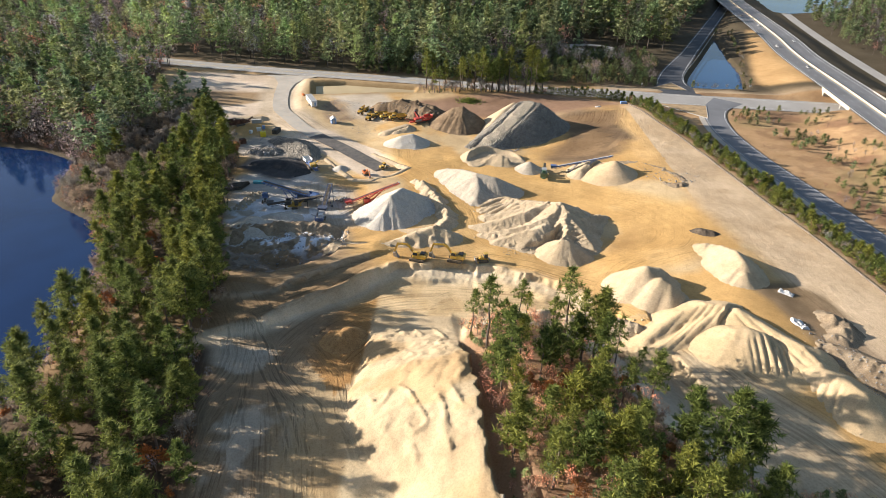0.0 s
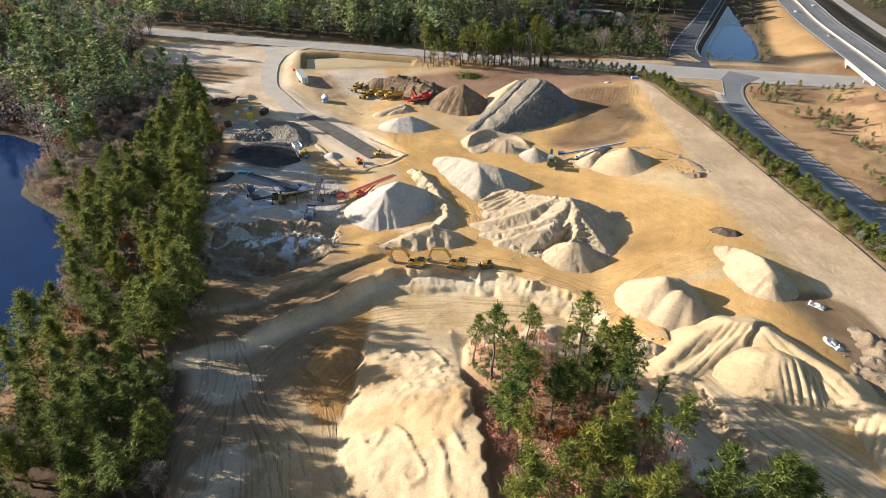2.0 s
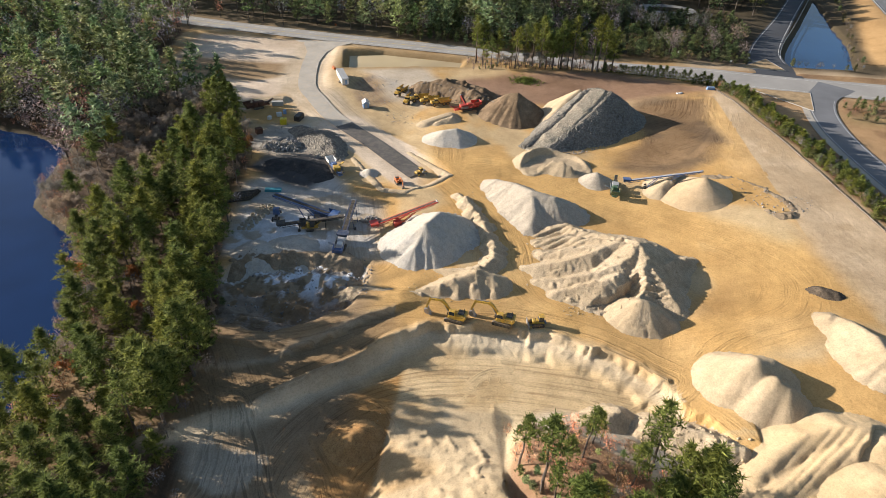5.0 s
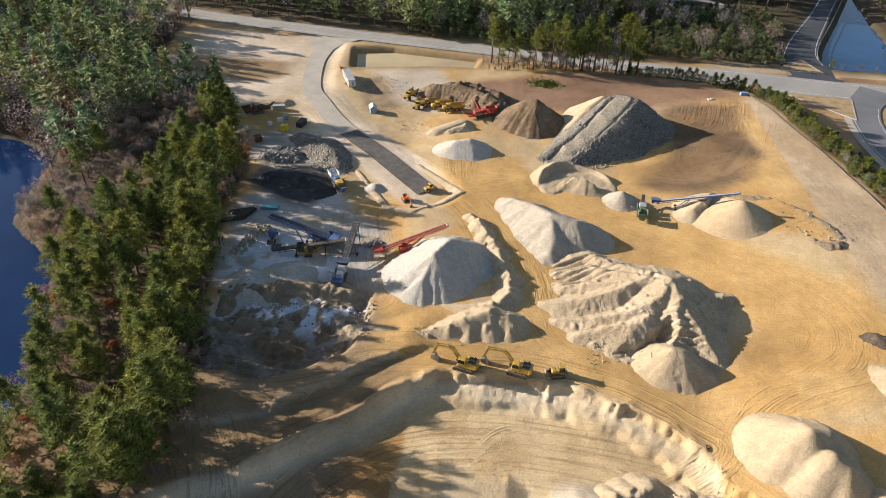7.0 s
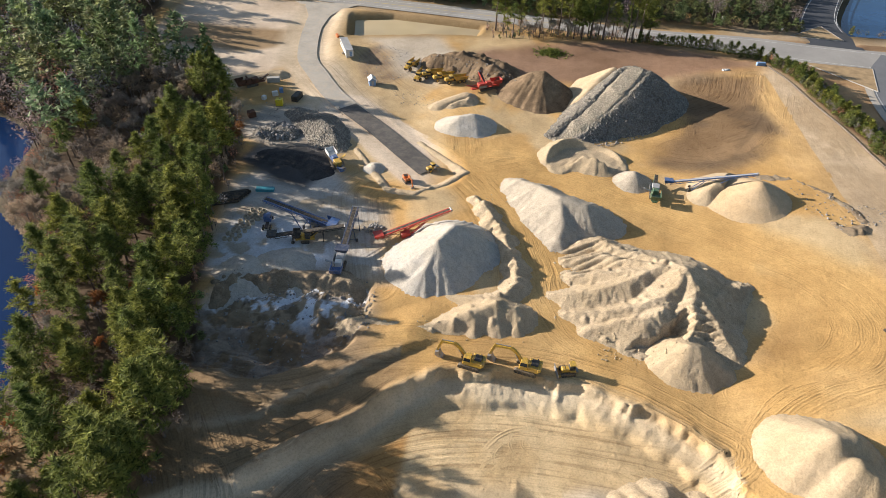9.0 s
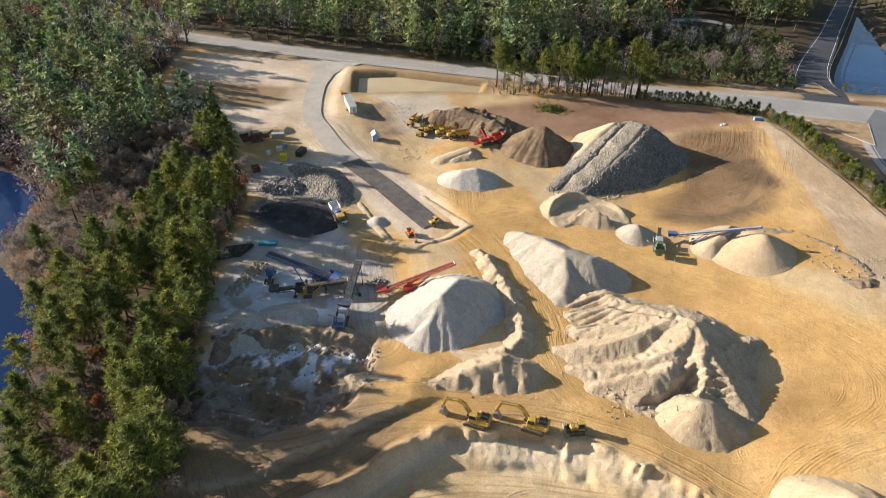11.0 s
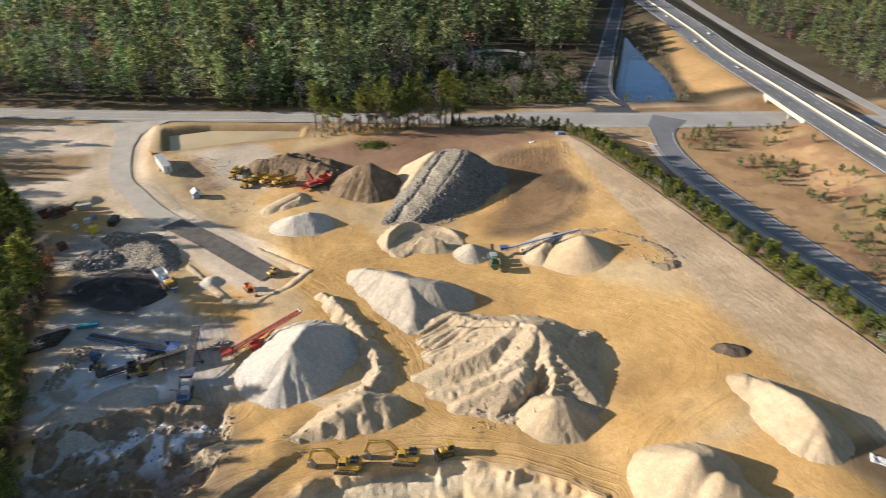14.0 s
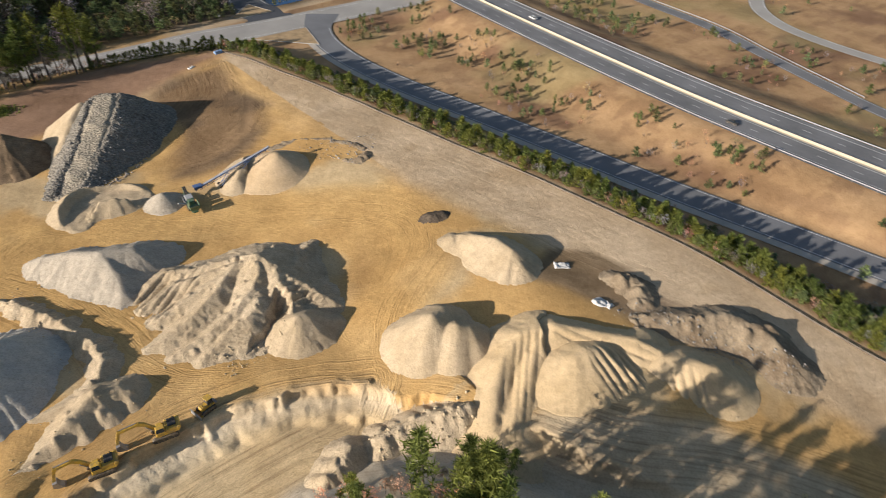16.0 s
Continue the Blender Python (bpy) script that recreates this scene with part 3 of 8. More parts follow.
def ground_zones(x, y):
    """Base colour of the ground by what it is made of, and the wheel ruts."""
    wob = 6 * fbm(x, y, 22, 3, 61)
    col = np.tile(np.array([0.53, 0.335, 0.135]), (len(x), 1))
    col = lerp3(col, (0.50, 0.40, 0.25), sm(0.05, 0.35, fbm(x, y, 26, 4, 63)) * 0.7)
    # pale graded field in the east
    fx = np.interp(y, [120, 160, 200, 250, 275, 300, 335, 360], [112, 108, 102, 96, 88, 90, 92, 100])
    col = lerp3(col, (0.54, 0.415, 0.275), sm(-4, 5, x - fx + wob))
    col = lerp3(col, (0.46, 0.335, 0.20), sm(-4, 5, x - fx + wob) * sm(0.1, 0.3, fbm(x, y, 18, 4, 62)) * 0.5)
    # dark scraped earth in the north-east corner, reddish bank behind it
    ne = inside(x, y, [(46, 276), (58, 302), (56, 328), (66, 346), (96, 345), (88, 314), (92, 296), (80, 278), (62, 268)])
    col = lerp3(col, (0.235, 0.155, 0.085), sm(-5, 7, ne + wob))
    col = lerp3(col, (0.15, 0.105, 0.065), sm(-3, 5, ne + wob) * sm(0.0, 0.25, fbm(x * 0.5, y, 16, 4, 64)) * 0.8)
    nb = inside(x, y, [(20, 330), (60, 342), (100, 352), (104, 366), (60, 378), (0, 368), (-25, 356), (-20, 340)])
    col = lerp3(col, (0.27, 0.17, 0.11), sm(-5, 6, nb + wob))
    col = lerp3(col, (0.20, 0.15, 0.10), sm(-2, 8, inside(x, y, [(60, 335), (96, 345), (98, 352), (70, 350)]) + wob) * 0.8)
    # grey crushed stone and slurry round the plant
    pl = inside(x, y, [(-84, 200), (-90, 245), (-80, 258), (-58, 262), (-52, 245), (-38, 238), (-30, 205)])
    col = lerp3(col, (0.45, 0.42, 0.375), sm(-3, 5, pl + wob * 0.6))
    pale = sm(0.0, 0.25, fbm(x, y, 9, 4, 65))
    # white stone dust; the blue of skylight in shade is put into its colour
    col = lerp3(col, (0.68, 0.71, 0.745), sm(0, 5, inside(x, y, [(-83, 204), (-84, 234), (-62, 230), (-46, 222), (-44, 211), (-60, 204)]) + wob * 0.5) * 0.9)
    col = lerp3(col, (0.42, 0.345, 0.245), sm(-3, 5, pl) * sm(0.06, 0.2, fbm(x, y, 7, 5, 69)) * 0.8)
    sl = inside(x, y, SLURRY)
    col = lerp3(col, (0.31, 0.245, 0.165), sm(-4, 2, sl))
    white = sm(-0.02, 0.10, fbm(x, y, 5, 6, 65, 0.62) + 0.2 * sm(-46, -62, x))
    # white slurry patches, tinted with the same painted skylight blue
    col = lerp3(col, (0.68, 0.72, 0.77), sm(-1, 3, sl) * white * 0.95)
    col = lerp3(col, (0.15, 0.115, 0.075), sm(0, 3, sl) * sm(0.06, 0.16, fbm(x, y, 5, 5, 66)) * 0.8)
    # black millings and boulder yard
    bl = inside(x, y, [(-92, 258), (-88, 268), (-66, 276), (-60, 262), (-66, 246), (-76, 248)])
    col = lerp3(col, (0.07, 0.067, 0.066), sm(-2, 3, bl + wob * 0.5))
    col = lerp3(col, (0.26, 0.23, 0.20), sm(-2, 3, bl) * sm(0.12, 0.24, fbm(x, y, 8, 4, 74)) * 0.8)
    by = inside(x, y, [(-100, 276), (-96, 296), (-80, 300), (-64, 290), (-64, 276), (-84, 268)])
    col = lerp3(col, (0.40, 0.36, 0.30), sm(-3, 3, by + wob * 0.5))
    # graded lot, trailer yard
    lot = inside(x, y, [(-172, 408), (-106, 408), (-104, 372), (-100, 330), (-110, 306), (-150, 318), (-168, 350)])
    col = lerp3(col, (0.62, 0.51, 0.39), sm(-3, 3, lot))
    col = lerp3(col, (0.33, 0.23, 0.13), sm(-2, 4, inside(x, y, [(-170, 372), (-108, 368), (-106, 352), (-120, 340), (-160, 345)]) + wob * 0.6))
    yard = inside(x, y, [(-72, 342), (-60, 318), (-48, 330), (-50, 352), (-64, 358)])
    col = lerp3(col, (0.29, 0.21, 0.14), sm(-2, 2, yard + 0.3 * wob) * np.clip(0.75 + 1.2 * fbm(x, y, 5, 4, 75), 0.3, 1))
    gr = inside(x, y, [(-74, 366), (-40, 372), (-28, 352), (-34, 322), (-52, 332), (-56, 346)])
    col = lerp3(col, (0.52, 0.475, 0.40), sm(-4, 5, gr + wob * 0.4) * 0.8)
    bs = inside(x, y, BASIN)
    col = lerp3(col, (0.30, 0.21, 0.10), sm(-9, -1, bs))
    # pit floor
    d, _, side = along(x, y, BANK)
    pit = sm(0, -4, d * side) * (x < 60)
    col = lerp3(col, (0.42, 0.325, 0.195), pit * 0.75)
    col = lerp3(col, (0.64, 0.515, 0.325), pit * sm(-20.5, -18.5, x + wob * 0.12) * (1 - 0.5 * sm(0.08, 0.25, fbm(x, y, 13, 3, 67) + 0.2 * sm(156, 166, y))))
    rust = inside(x, y, [(-45, 142), (-36, 152), (-27, 158), (-19.5, 163), (-19, 139), (-22, 123), (-26, 118), (-36, 132)])
    col = lerp3(col, (0.36, 0.20, 0.075), sm(-0.6, 0.9, rust + wob * 0.12) * 0.95)
    westpit = sm(-30, -42, x + wob * 0.5) * (y < 160)
    col = lerp3(col, (0.30, 0.225, 0.145), westpit * 0.9)
    col = lerp3(col, (0.52, 0.45, 0.35), westpit * sm(0.02, 0.2, fbm(x, y, 12, 4, 68) + 0.3 * sm(122, 104, y) - 0.1) * 0.8)
    # dark brown soil west of the pit, deepened by tree shade put into the colour
    dark = sm(-24, -36, x + wob * 0.5) * sm(138, 146, y) * sm(196, 184, y)
    col = lerp3(col, (0.25, 0.18, 0.11), dark * 0.85)
    # sand slope and knoll
    k = inside(x, y, KNOLL)
    toe, brink, _ = sand_slope(y)
    slope = sm(-1.0, 1.0, x - toe + 0.12 * wob) * (x < brink + 2) * sm(157, 150, y + 0.3 * wob)
    col = lerp3(col, (0.46, 0.365, 0.235), slope)
    col = lerp3(col, (0.40, 0.275, 0.14), slope * sm(0.0, 0.3, fbm(x * 0.5, y, 9, 4, 88)) * 0.7)
    col = lerp3(col, (0.50, 0.44, 0.345), sm(-9, -5, k) * (x > 12))
    litter = sm(0.5, 2.5, np.minimum(k, inside(x, y, KNOLL_GREEN)) - 0.5 + 0.3 * wob) * sm(-0.6, 0.8, x - brink)
    col = lerp3(col, (0.34, 0.215, 0.13), litter)
    col = lerp3(col, (0.50, 0.415, 0.29), sm(-6, -1, inside(x, y, [(52, 128), (62, 132), (88, 108), (96, 84), (78, 70), (64, 96)])) * 0.8)
    # debris ground by the tarps
    col = lerp3(col, (0.24, 0.18, 0.12), sm(-2, 3, inside(x, y, [(92, 166), (104, 164), (112, 146), (120, 122), (110, 112), (102, 130), (98, 146)]) + wob * 0.6) * 0.85)
    col = lerp3(col, (0.19, 0.135, 0.08), sm(-2, 2, inside(x, y, [(97, 166), (106, 168), (115, 161), (118, 149), (110, 145), (101, 150)]) + wob * 0.5) * 0.9)
    col = lerp3(col, (0.34, 0.205, 0.085), sm(-3, 4, inside(x, y, [(46, 178), (58, 182), (68, 194), (70, 206), (62, 200), (54, 188)]) + wob * 0.5) * 0.6)
    col = lerp3(col, (0.60, 0.44, 0.22), sm(-4, 6, inside(x, y, [(30, 244), (60, 232), (82, 214), (92, 226), (70, 244), (44, 252)]) + wob) * 0.5)
    # woods, verges and dry grass
    w = west_x(y) - x
    col = lerp3(col, (0.105, 0.075, 0.05), sm(-1, 4, w + 0.4 * wob) * (y < 425))
    col = lerp3(col, (0.085, 0.068, 0.042), sm(404, 428, y + wob - 0.05 * (x + 15) * -1))
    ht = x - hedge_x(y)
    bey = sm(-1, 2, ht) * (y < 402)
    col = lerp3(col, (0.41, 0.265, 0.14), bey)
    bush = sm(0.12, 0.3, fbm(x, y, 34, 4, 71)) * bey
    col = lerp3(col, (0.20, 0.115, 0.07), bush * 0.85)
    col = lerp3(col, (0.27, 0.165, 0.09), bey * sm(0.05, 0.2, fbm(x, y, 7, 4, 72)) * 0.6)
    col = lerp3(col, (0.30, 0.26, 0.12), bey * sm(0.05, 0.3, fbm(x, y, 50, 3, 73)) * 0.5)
    # band behind the hedge: brushy soil, with the slope's shade put into its colour
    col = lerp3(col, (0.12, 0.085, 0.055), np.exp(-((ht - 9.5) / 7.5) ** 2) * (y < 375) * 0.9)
    ne_grass = sm(0, 8, inside(x, y, [(200, 425), (250, 410), (280, 590), (262, 600), (225, 500)]))
    col = lerp3(col, (0.42, 0.27, 0.125), ne_grass)
    vg = np.exp(-(along(x, y, MAIN_ROAD[::2])[0] / 15.0) ** 2) * (y > 360)
    col = lerp3(col, (0.33, 0.24, 0.145), vg * 0.85)
    vg2 = np.exp(-((along(x, y, SOUTH_RAMP[::2])[0] - 7) / 4.0) ** 2)
    col = lerp3(col, (0.36, 0.24, 0.13), vg2 * 0.7)
    col = lerp3(col, (0.09, 0.075, 0.05), sm(6, 0, np.abs(inside(x, y, SHORE))))
    # ruts
    # pale sand verge of the access road and round the new asphalt
    ax, _, _ = along(x, y, ACCESS[::2])
    col = lerp3(col, (0.60, 0.49, 0.35), sm(17, 7, ax))
    bx, _, _ = along(x, y, BLACKTOP)
    col = lerp3(col, (0.60, 0.50, 0.385), sm(11.5, 9.5, bx + 0.3 * wob))
    second = np.full(len(x), 1e9)
    best, run, strength = np.full(len(x), 1e9), np.zeros(len(x)), np.zeros(len(x))
    power = np.zeros(len(x))
    for k2, line in enumerate(HAULS):
        dd, ln, sd = along(x, y, line)
        hit = dd < best
        second = np.where(hit, best, np.minimum(second, dd))
        best = np.where(hit, dd, best)
        run = np.where(hit, dd * sd + 40 * k2, run)
        strength = np.where(hit, ln, strength)
        power = np.where(hit, RUT_POWER[k2], power)
    amount = power * sm(14, 5, best) * (1 - sm(-1, 4, w)) * (1 - litter) * (gy < 360) * 0.9 * sm(0, 5, second - best) * sm(9, 13, bx) * (1 - 0.8 * slope)
    amount = np.maximum(amount, 0.35 * westpit * sm(0, 3, second - best))
    amount = np.maximum(amount, 0.8 * sm(-1, 2, rust))
    amount = np.maximum(amount, 0.75 * sm(-2, 6, ne) * sm(0, 5, second - best))
    amount = np.maximum(amount, 0.05 * sm(2, 12, x - fx) * (ht < -1) * sm(-0.1, 0.2, fbm(x, y, 20, 3, 95)))
    yellow = sm(13, 5, best) * sm(-34, -22, x) * (x > -60) * (x < 98) * (y > 150) * (y < 345) * (1 - up_mask(x, y)) * (1 - sm(-3, 4, ne + 0.5 * wob)) * (1 - sm(-3, 3, nb))
    col = lerp3(col, (0.56, 0.355, 0.14), yellow * 0.8 * (1 - 0.65 * pit))
    face = np.exp(-((d * side + 1.8) / 3.0) ** 2) * (x < 46)
    col = lerp3(col, (0.66, 0.55, 0.385), face * 0.95)
    d2, _, s2 = along(x, y, BANK_TWO)
    col = lerp3(col, (0.44, 0.37, 0.27), np.exp(-((d2 * s2 + 0.8) / 1.8) ** 2) * (x < -24) * 0.85)
    lane = sm(0.5, 2.0, d * side) * sm(0.2, -0.8, d2 * s2) * sm(-18, -26, x) * (y < 190)
    col = lerp3(col, (0.27, 0.185, 0.10), lane * 0.85)
    return col, np.stack([run, strength, amount * (1 - face * 0.9)], 1)


def up_mask(x, y):
    return sm(-8, 0, inside(x, y, KNOLL))


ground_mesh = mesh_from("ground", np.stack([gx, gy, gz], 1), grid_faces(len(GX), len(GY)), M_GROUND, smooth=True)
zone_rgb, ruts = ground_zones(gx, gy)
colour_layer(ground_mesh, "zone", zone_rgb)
va = ground_mesh.attributes.new("rut", "FLOAT_VECTOR", "POINT")
va.data.foreach_set("vector", ruts.astype(np.float32).ravel())
ground = tagged(new("ground", ground_mesh), "sand and gravel pit floor with banks, ruts and verges", "ground", kind="structure")


def height_at(x, y):
    """Height of the ground sheet itself, between its own vertices."""
    i = int(np.clip(np.searchsorted(GX, x) - 1, 0, len(GX) - 2))
    j = int(np.clip(np.searchsorted(GY, y) - 1, 0, len(GY) - 2))
    u, v = (x - GX[i]) / (GX[i + 1] - GX[i]), (y - GY[j]) / (GY[j + 1] - GY[j])
    n = len(GX)
    a, b, c, d = gz[j * n + i], gz[j * n + i + 1], gz[(j + 1) * n + i], gz[(j + 1) * n + i + 1]
    return float((a * (1 - u) + b * u) * (1 - v) + (c * (1 - u) + d * u) * v)


def heights(x, y):
    x, y = np.asarray(x, float), np.asarray(y, float)
    i = np.clip(np.searchsorted(GX, x) - 1, 0, len(GX) - 2)
    j = np.clip(np.searchsorted(GY, y) - 1, 0, len(GY) - 2)
    u, v = (x - GX[i]) / (GX[i + 1] - GX[i]), (y - GY[j]) / (GY[j + 1] - GY[j])
    n = len(GX)
    return (gz[j * n + i] * (1 - u) + gz[j * n + i + 1] * u) * (1 - v) + (gz[(j + 1) * n + i] * (1 - u) + gz[(j + 1) * n + i + 1] * u) * v


# ---- tracks that wheels and crawlers have pressed into the sand ----
def zone_at(x, y):
    i = np.clip(np.searchsorted(GX, x) - 1, 0, len(GX) - 2)
    j = np.clip(np.searchsorted(GY, y) - 1, 0, len(GY) - 2)
    return zone_rgb[j * len(GX) + i]


def track_sheet(name, runs, label):
    """Shallow troughs with pushed-up rims, one long strip for each wheel; runs: (line, width, depth of tone)."""
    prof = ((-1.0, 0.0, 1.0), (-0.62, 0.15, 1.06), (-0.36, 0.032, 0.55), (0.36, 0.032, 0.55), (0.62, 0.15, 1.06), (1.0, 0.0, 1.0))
    V, F, C = [], [], []
    base = 0
    for line, width, tone in runs:
        t = np.gradient(line, axis=0)
        t /= np.linalg.norm(t, axis=1)[:, None] + 1e-9
        nrm = np.stack([-t[:, 1], t[:, 0]], 1)
        n = len(line)
        ends = np.minimum(1, np.minimum(np.arange(n), np.arange(n)[::-1]) / 6.0)
        fade = ends * np.clip(0.55 + 2.4 * vnoise(np.arange(n) / 11.0, np.full(n, base * 0.37), 5), 0.0, 1.0)
        for o, lift, k in prof:
            px, py = line[:, 0] + nrm[:, 0] * o * width, line[:, 1] + nrm[:, 1] * o * width
            V.append(np.stack([px, py, heights(px, py) + 0.012 + lift * (0.15 + 1.1 * tone * fade)], 1))
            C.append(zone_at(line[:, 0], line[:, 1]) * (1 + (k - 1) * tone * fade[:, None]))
        m = len(prof)
        i = (np.arange(n - 1)[:, None] + n * np.arange(m - 1)[None, :]).ravel()
        F.append(np.stack([i, i + n, i + n + 1, i + 1], 1)[:, ::-1] + base)
        base += n * m
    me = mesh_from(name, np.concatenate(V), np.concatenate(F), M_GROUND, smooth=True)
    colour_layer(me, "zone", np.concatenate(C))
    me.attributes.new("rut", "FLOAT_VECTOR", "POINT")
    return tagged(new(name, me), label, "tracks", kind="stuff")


def shifted(line, off, seed, wander=1.2):
    line = np.asarray(line)
    t = np.gradient(line, axis=0)
    t /= np.linalg.norm(t, axis=1)[:, None]
    k = np.arange(len(line)) * 0.09
    o = off + wander * (vnoise(k, k * 0 + seed, seed) + 0.3 * vnoise(k * 3, k * 0, seed + 1)) * 1.6
    return line + np.stack([-t[:, 1], t[:, 0]], 1) * o[:, None]


def arc(cx, cy, r, a0, a1, squash=1.0):
    n = max(8, int(abs(a1 - a0) * r / 57.3 / 0.9))
    a = np.radians(np.linspace(a0, a1, n))
    return np.stack([cx + r * np.cos(a), cy + r * squash * np.sin(a)], 1)


trk = np.random.default_rng(77)
runs = []


def pair(line, off, seed, width, tone, wander=1.2, gauge=2.3):
    a, b = int(trk.uniform(0, 0.25) * len(line)), int(trk.uniform(0.75, 1.0) * len(line))
    if b - a < 12:
        a, b = 0, len(line)
    for g0 in (-gauge / 2, gauge / 2):
        runs.append((shifted(line[a:b], off + g0, seed, wander), width, tone))


# haul roads: (line, how many passes, half the spread, tone)
PASSES = (
    ([(-74, 170), (-66, 158), (-58.5, 146), (-56, 136), (-55, 126), (-57.5, 113), (-56, 96), (-50, 70)], 5, 3.5, 0.8),
    ([(-21, 178), (-31, 167), (-44, 156.5), (-58, 149), (-68, 152), (-76, 160)], 3, 1.6, 0.6),
    ([(-43, 96), (-46, 111), (-49.5, 132), (-52, 147)], 3, 2.0, 0.9),
    ([(-29, 92), (-32.7, 109), (-44, 129), (-52, 146), (-60, 154)], 4, 2.2, 0.9),
    ([(-23, 96), (-29, 112), (-41, 125.5), (-50, 140)], 3, 1.6, 0.9),
    ([(-14, 96), (-21.5, 112), (-26, 126), (-36, 142), (-40, 152)], 3, 1.4, 0.7),
    ([(33, 150), (35.4, 156), (41.5, 159.6), (47.4, 162.8), (48, 166.7), (42, 171.5), (34, 176.5), (20, 182), (0, 184), (-20, 180)], 4, 2.2, 0.85),
    ([(44, 152), (48, 160), (50.5, 167), (54, 172), (60, 178), (71, 184), (84, 190), (92, 204)], 4, 3.0, 0.6),
    ([(-84, 330), (-60, 303), (-42, 284), (-24, 268), (-10, 252), (-1, 236), (5, 219), (8, 204), (14, 192), (26, 184), (42, 176), (54, 174)], 6, 4.2, 0.36),
    ([(-14, 258), (0, 268), (14, 262), (38, 250), (59, 237), (74, 225), (86, 208), (82, 192), (66, 184), (48, 178)], 6, 6.0, 0.34),
    ([(-30, 184), (-10, 185), (10, 185), (28, 182)], 3, 2.4, 0.4),
    ([(62, 232), (80, 216), (84, 200), (74, 188), (60, 182)], 5, 6.0, 0.36),
    ([(60, 262), (40, 268), (20, 258), (6, 262), (-10, 262), (-22, 272)], 3, 4.0, 0.34),
    ([(-62, 345), (-50, 325), (-34, 305), (-20, 286), (-16, 268)], 4, 4.0, 0.36),
    ([(60, 132), (62, 146), (56, 156), (50, 164)], 3, 2.5, 0.4),
    ([(46, 276), (62, 284), (80, 296), (92, 316), (96, 342)], 5, 9.0, 0.35),
    ([(84, 272), (72, 280), (66, 296), (74, 316), (90, 330)], 5, 8.0, 0.35),
    ([(100, 345), (101, 300), (108, 250), (118, 205), (126, 160), (134, 115)], 5, 9.0, 0.22),
    ([(108, 190), (112, 170), (116, 150), (122, 130)], 4, 6.0, 0.35),
)
for k, (pts, count, spread, tone) in enumerate(PASSES):
    ln = smooth_line(pts, 1.0)
    for q in range(count):
        pair(ln, trk.uniform(-spread, spread), 100 + 7 * k + q, trk.uniform(0.34, 0.6) * (1.7 if tone > 0.65 else 1.0), tone * trk.uniform(0.6, 1.0), 1.0 + 0.1 * spread)
# turning circles on the pit floor and by the haul roads
for cx, cy, r0, r1, a0, a1, n, tone in ((6, 160, 3.5, 11, 60, 235, 7, 0.75), (-30, 146, 4, 12, 20, 170, 6, 0.8), (-32, 134, 3, 9, 200, 330, 4, 0.8), (24, 160, 3, 8, -40, 100, 4, 0.5), (66, 198, 6, 17, 180, 300, 7, 0.25), (52, 176, 3, 9, 100, 200, 4, 0.6), (-10, 268, 5, 14, 150, 290, 5, 0.25), (70, 300, 5, 16, 20, 210, 6, 0.25), (-56, 118, 4, 9, -60, 70, 4, 0.9), (46, 236, 4, 12, 200, 320, 5, 0.25), (-46, 332, 4, 10, 0, 160, 5, 0.45), (110, 176, 4, 9, 0, 150, 4, 0.25), (8, 148, 3, 7, 40, 190, 3, 0.5)):
    for q in range(n):
        r = trk.uniform(r0, r1)
        tone = tone * 0.93
        mid = trk.uniform(a0, a1)
        c = arc(cx + trk.normal(0, 2.2), cy + trk.normal(0, 2.2), r, mid - trk.uniform(25, 75), mid + trk.uniform(25, 75), trk.uniform(0.6, 1.0))
        if len(c) > 10:
            runs.append((shifted(c, 0, int(trk.integers(1, 999)), 0.4), trk.uniform(0.3, 0.5) * (1.5 if tone > 0.65 else 1), tone * trk.uniform(0.7, 1.0)))
            runs.append((shifted(c, 2.2, int(trk.integers(1, 999)), 0.4), trk.uniform(0.3, 0.5), tone * trk.uniform(0.7, 1.0)))
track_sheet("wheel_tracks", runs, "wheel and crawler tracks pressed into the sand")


# ---- water ----
def water_sheet(name, outline, z, material, label):
    pts = smooth_line(list(outline) + [outline[0]], 6)[:-1]
    me = mesh_from(name, [(p[0], p[1], z) for p in pts], [list(range(len(pts)))], material)
    return tagged(new(name, me), label, "water", kind="structure")


def grown(outline, by):
    c = np.mean(np.array(outline), 0)
    return [tuple(c + (np.array(p) - c) * (1 + by / np.linalg.norm(np.array(p) - c))) for p in outline]


water_sheet("water_lake", grown(SHORE, 4), -5.0, M_LAKE, "dark blue still lake beside the pine wood")
water_sheet("water_pond", grown(POND, 6), -1.9, M_POND, "blue pond between the road and the highway")
water_sheet("water_basin", grown(BASIN, 1), -1.7, M_SILT, "murky tan water in the settling basin")
water_sheet("water_far_lake", [(342, 752), (375, 735), (470, 800), (520, 900), (420, 930), (352, 850)], 0.35, M_POND, "bright blue lake beyond the highway")
water_sheet("water_marsh", [(-372, 700), (-331, 662), (-275, 670), (-228, 735), (-240, 800), (-380, 800)], 0.35, M_POND, "marsh pond among the far woods")
water_sheet("water_east_pond", [(440, 316), (452, 330), (480, 335), (500, 318), (488, 304), (446, 303)], 0.35, M_POND, "small blue pond beyond the ramps")


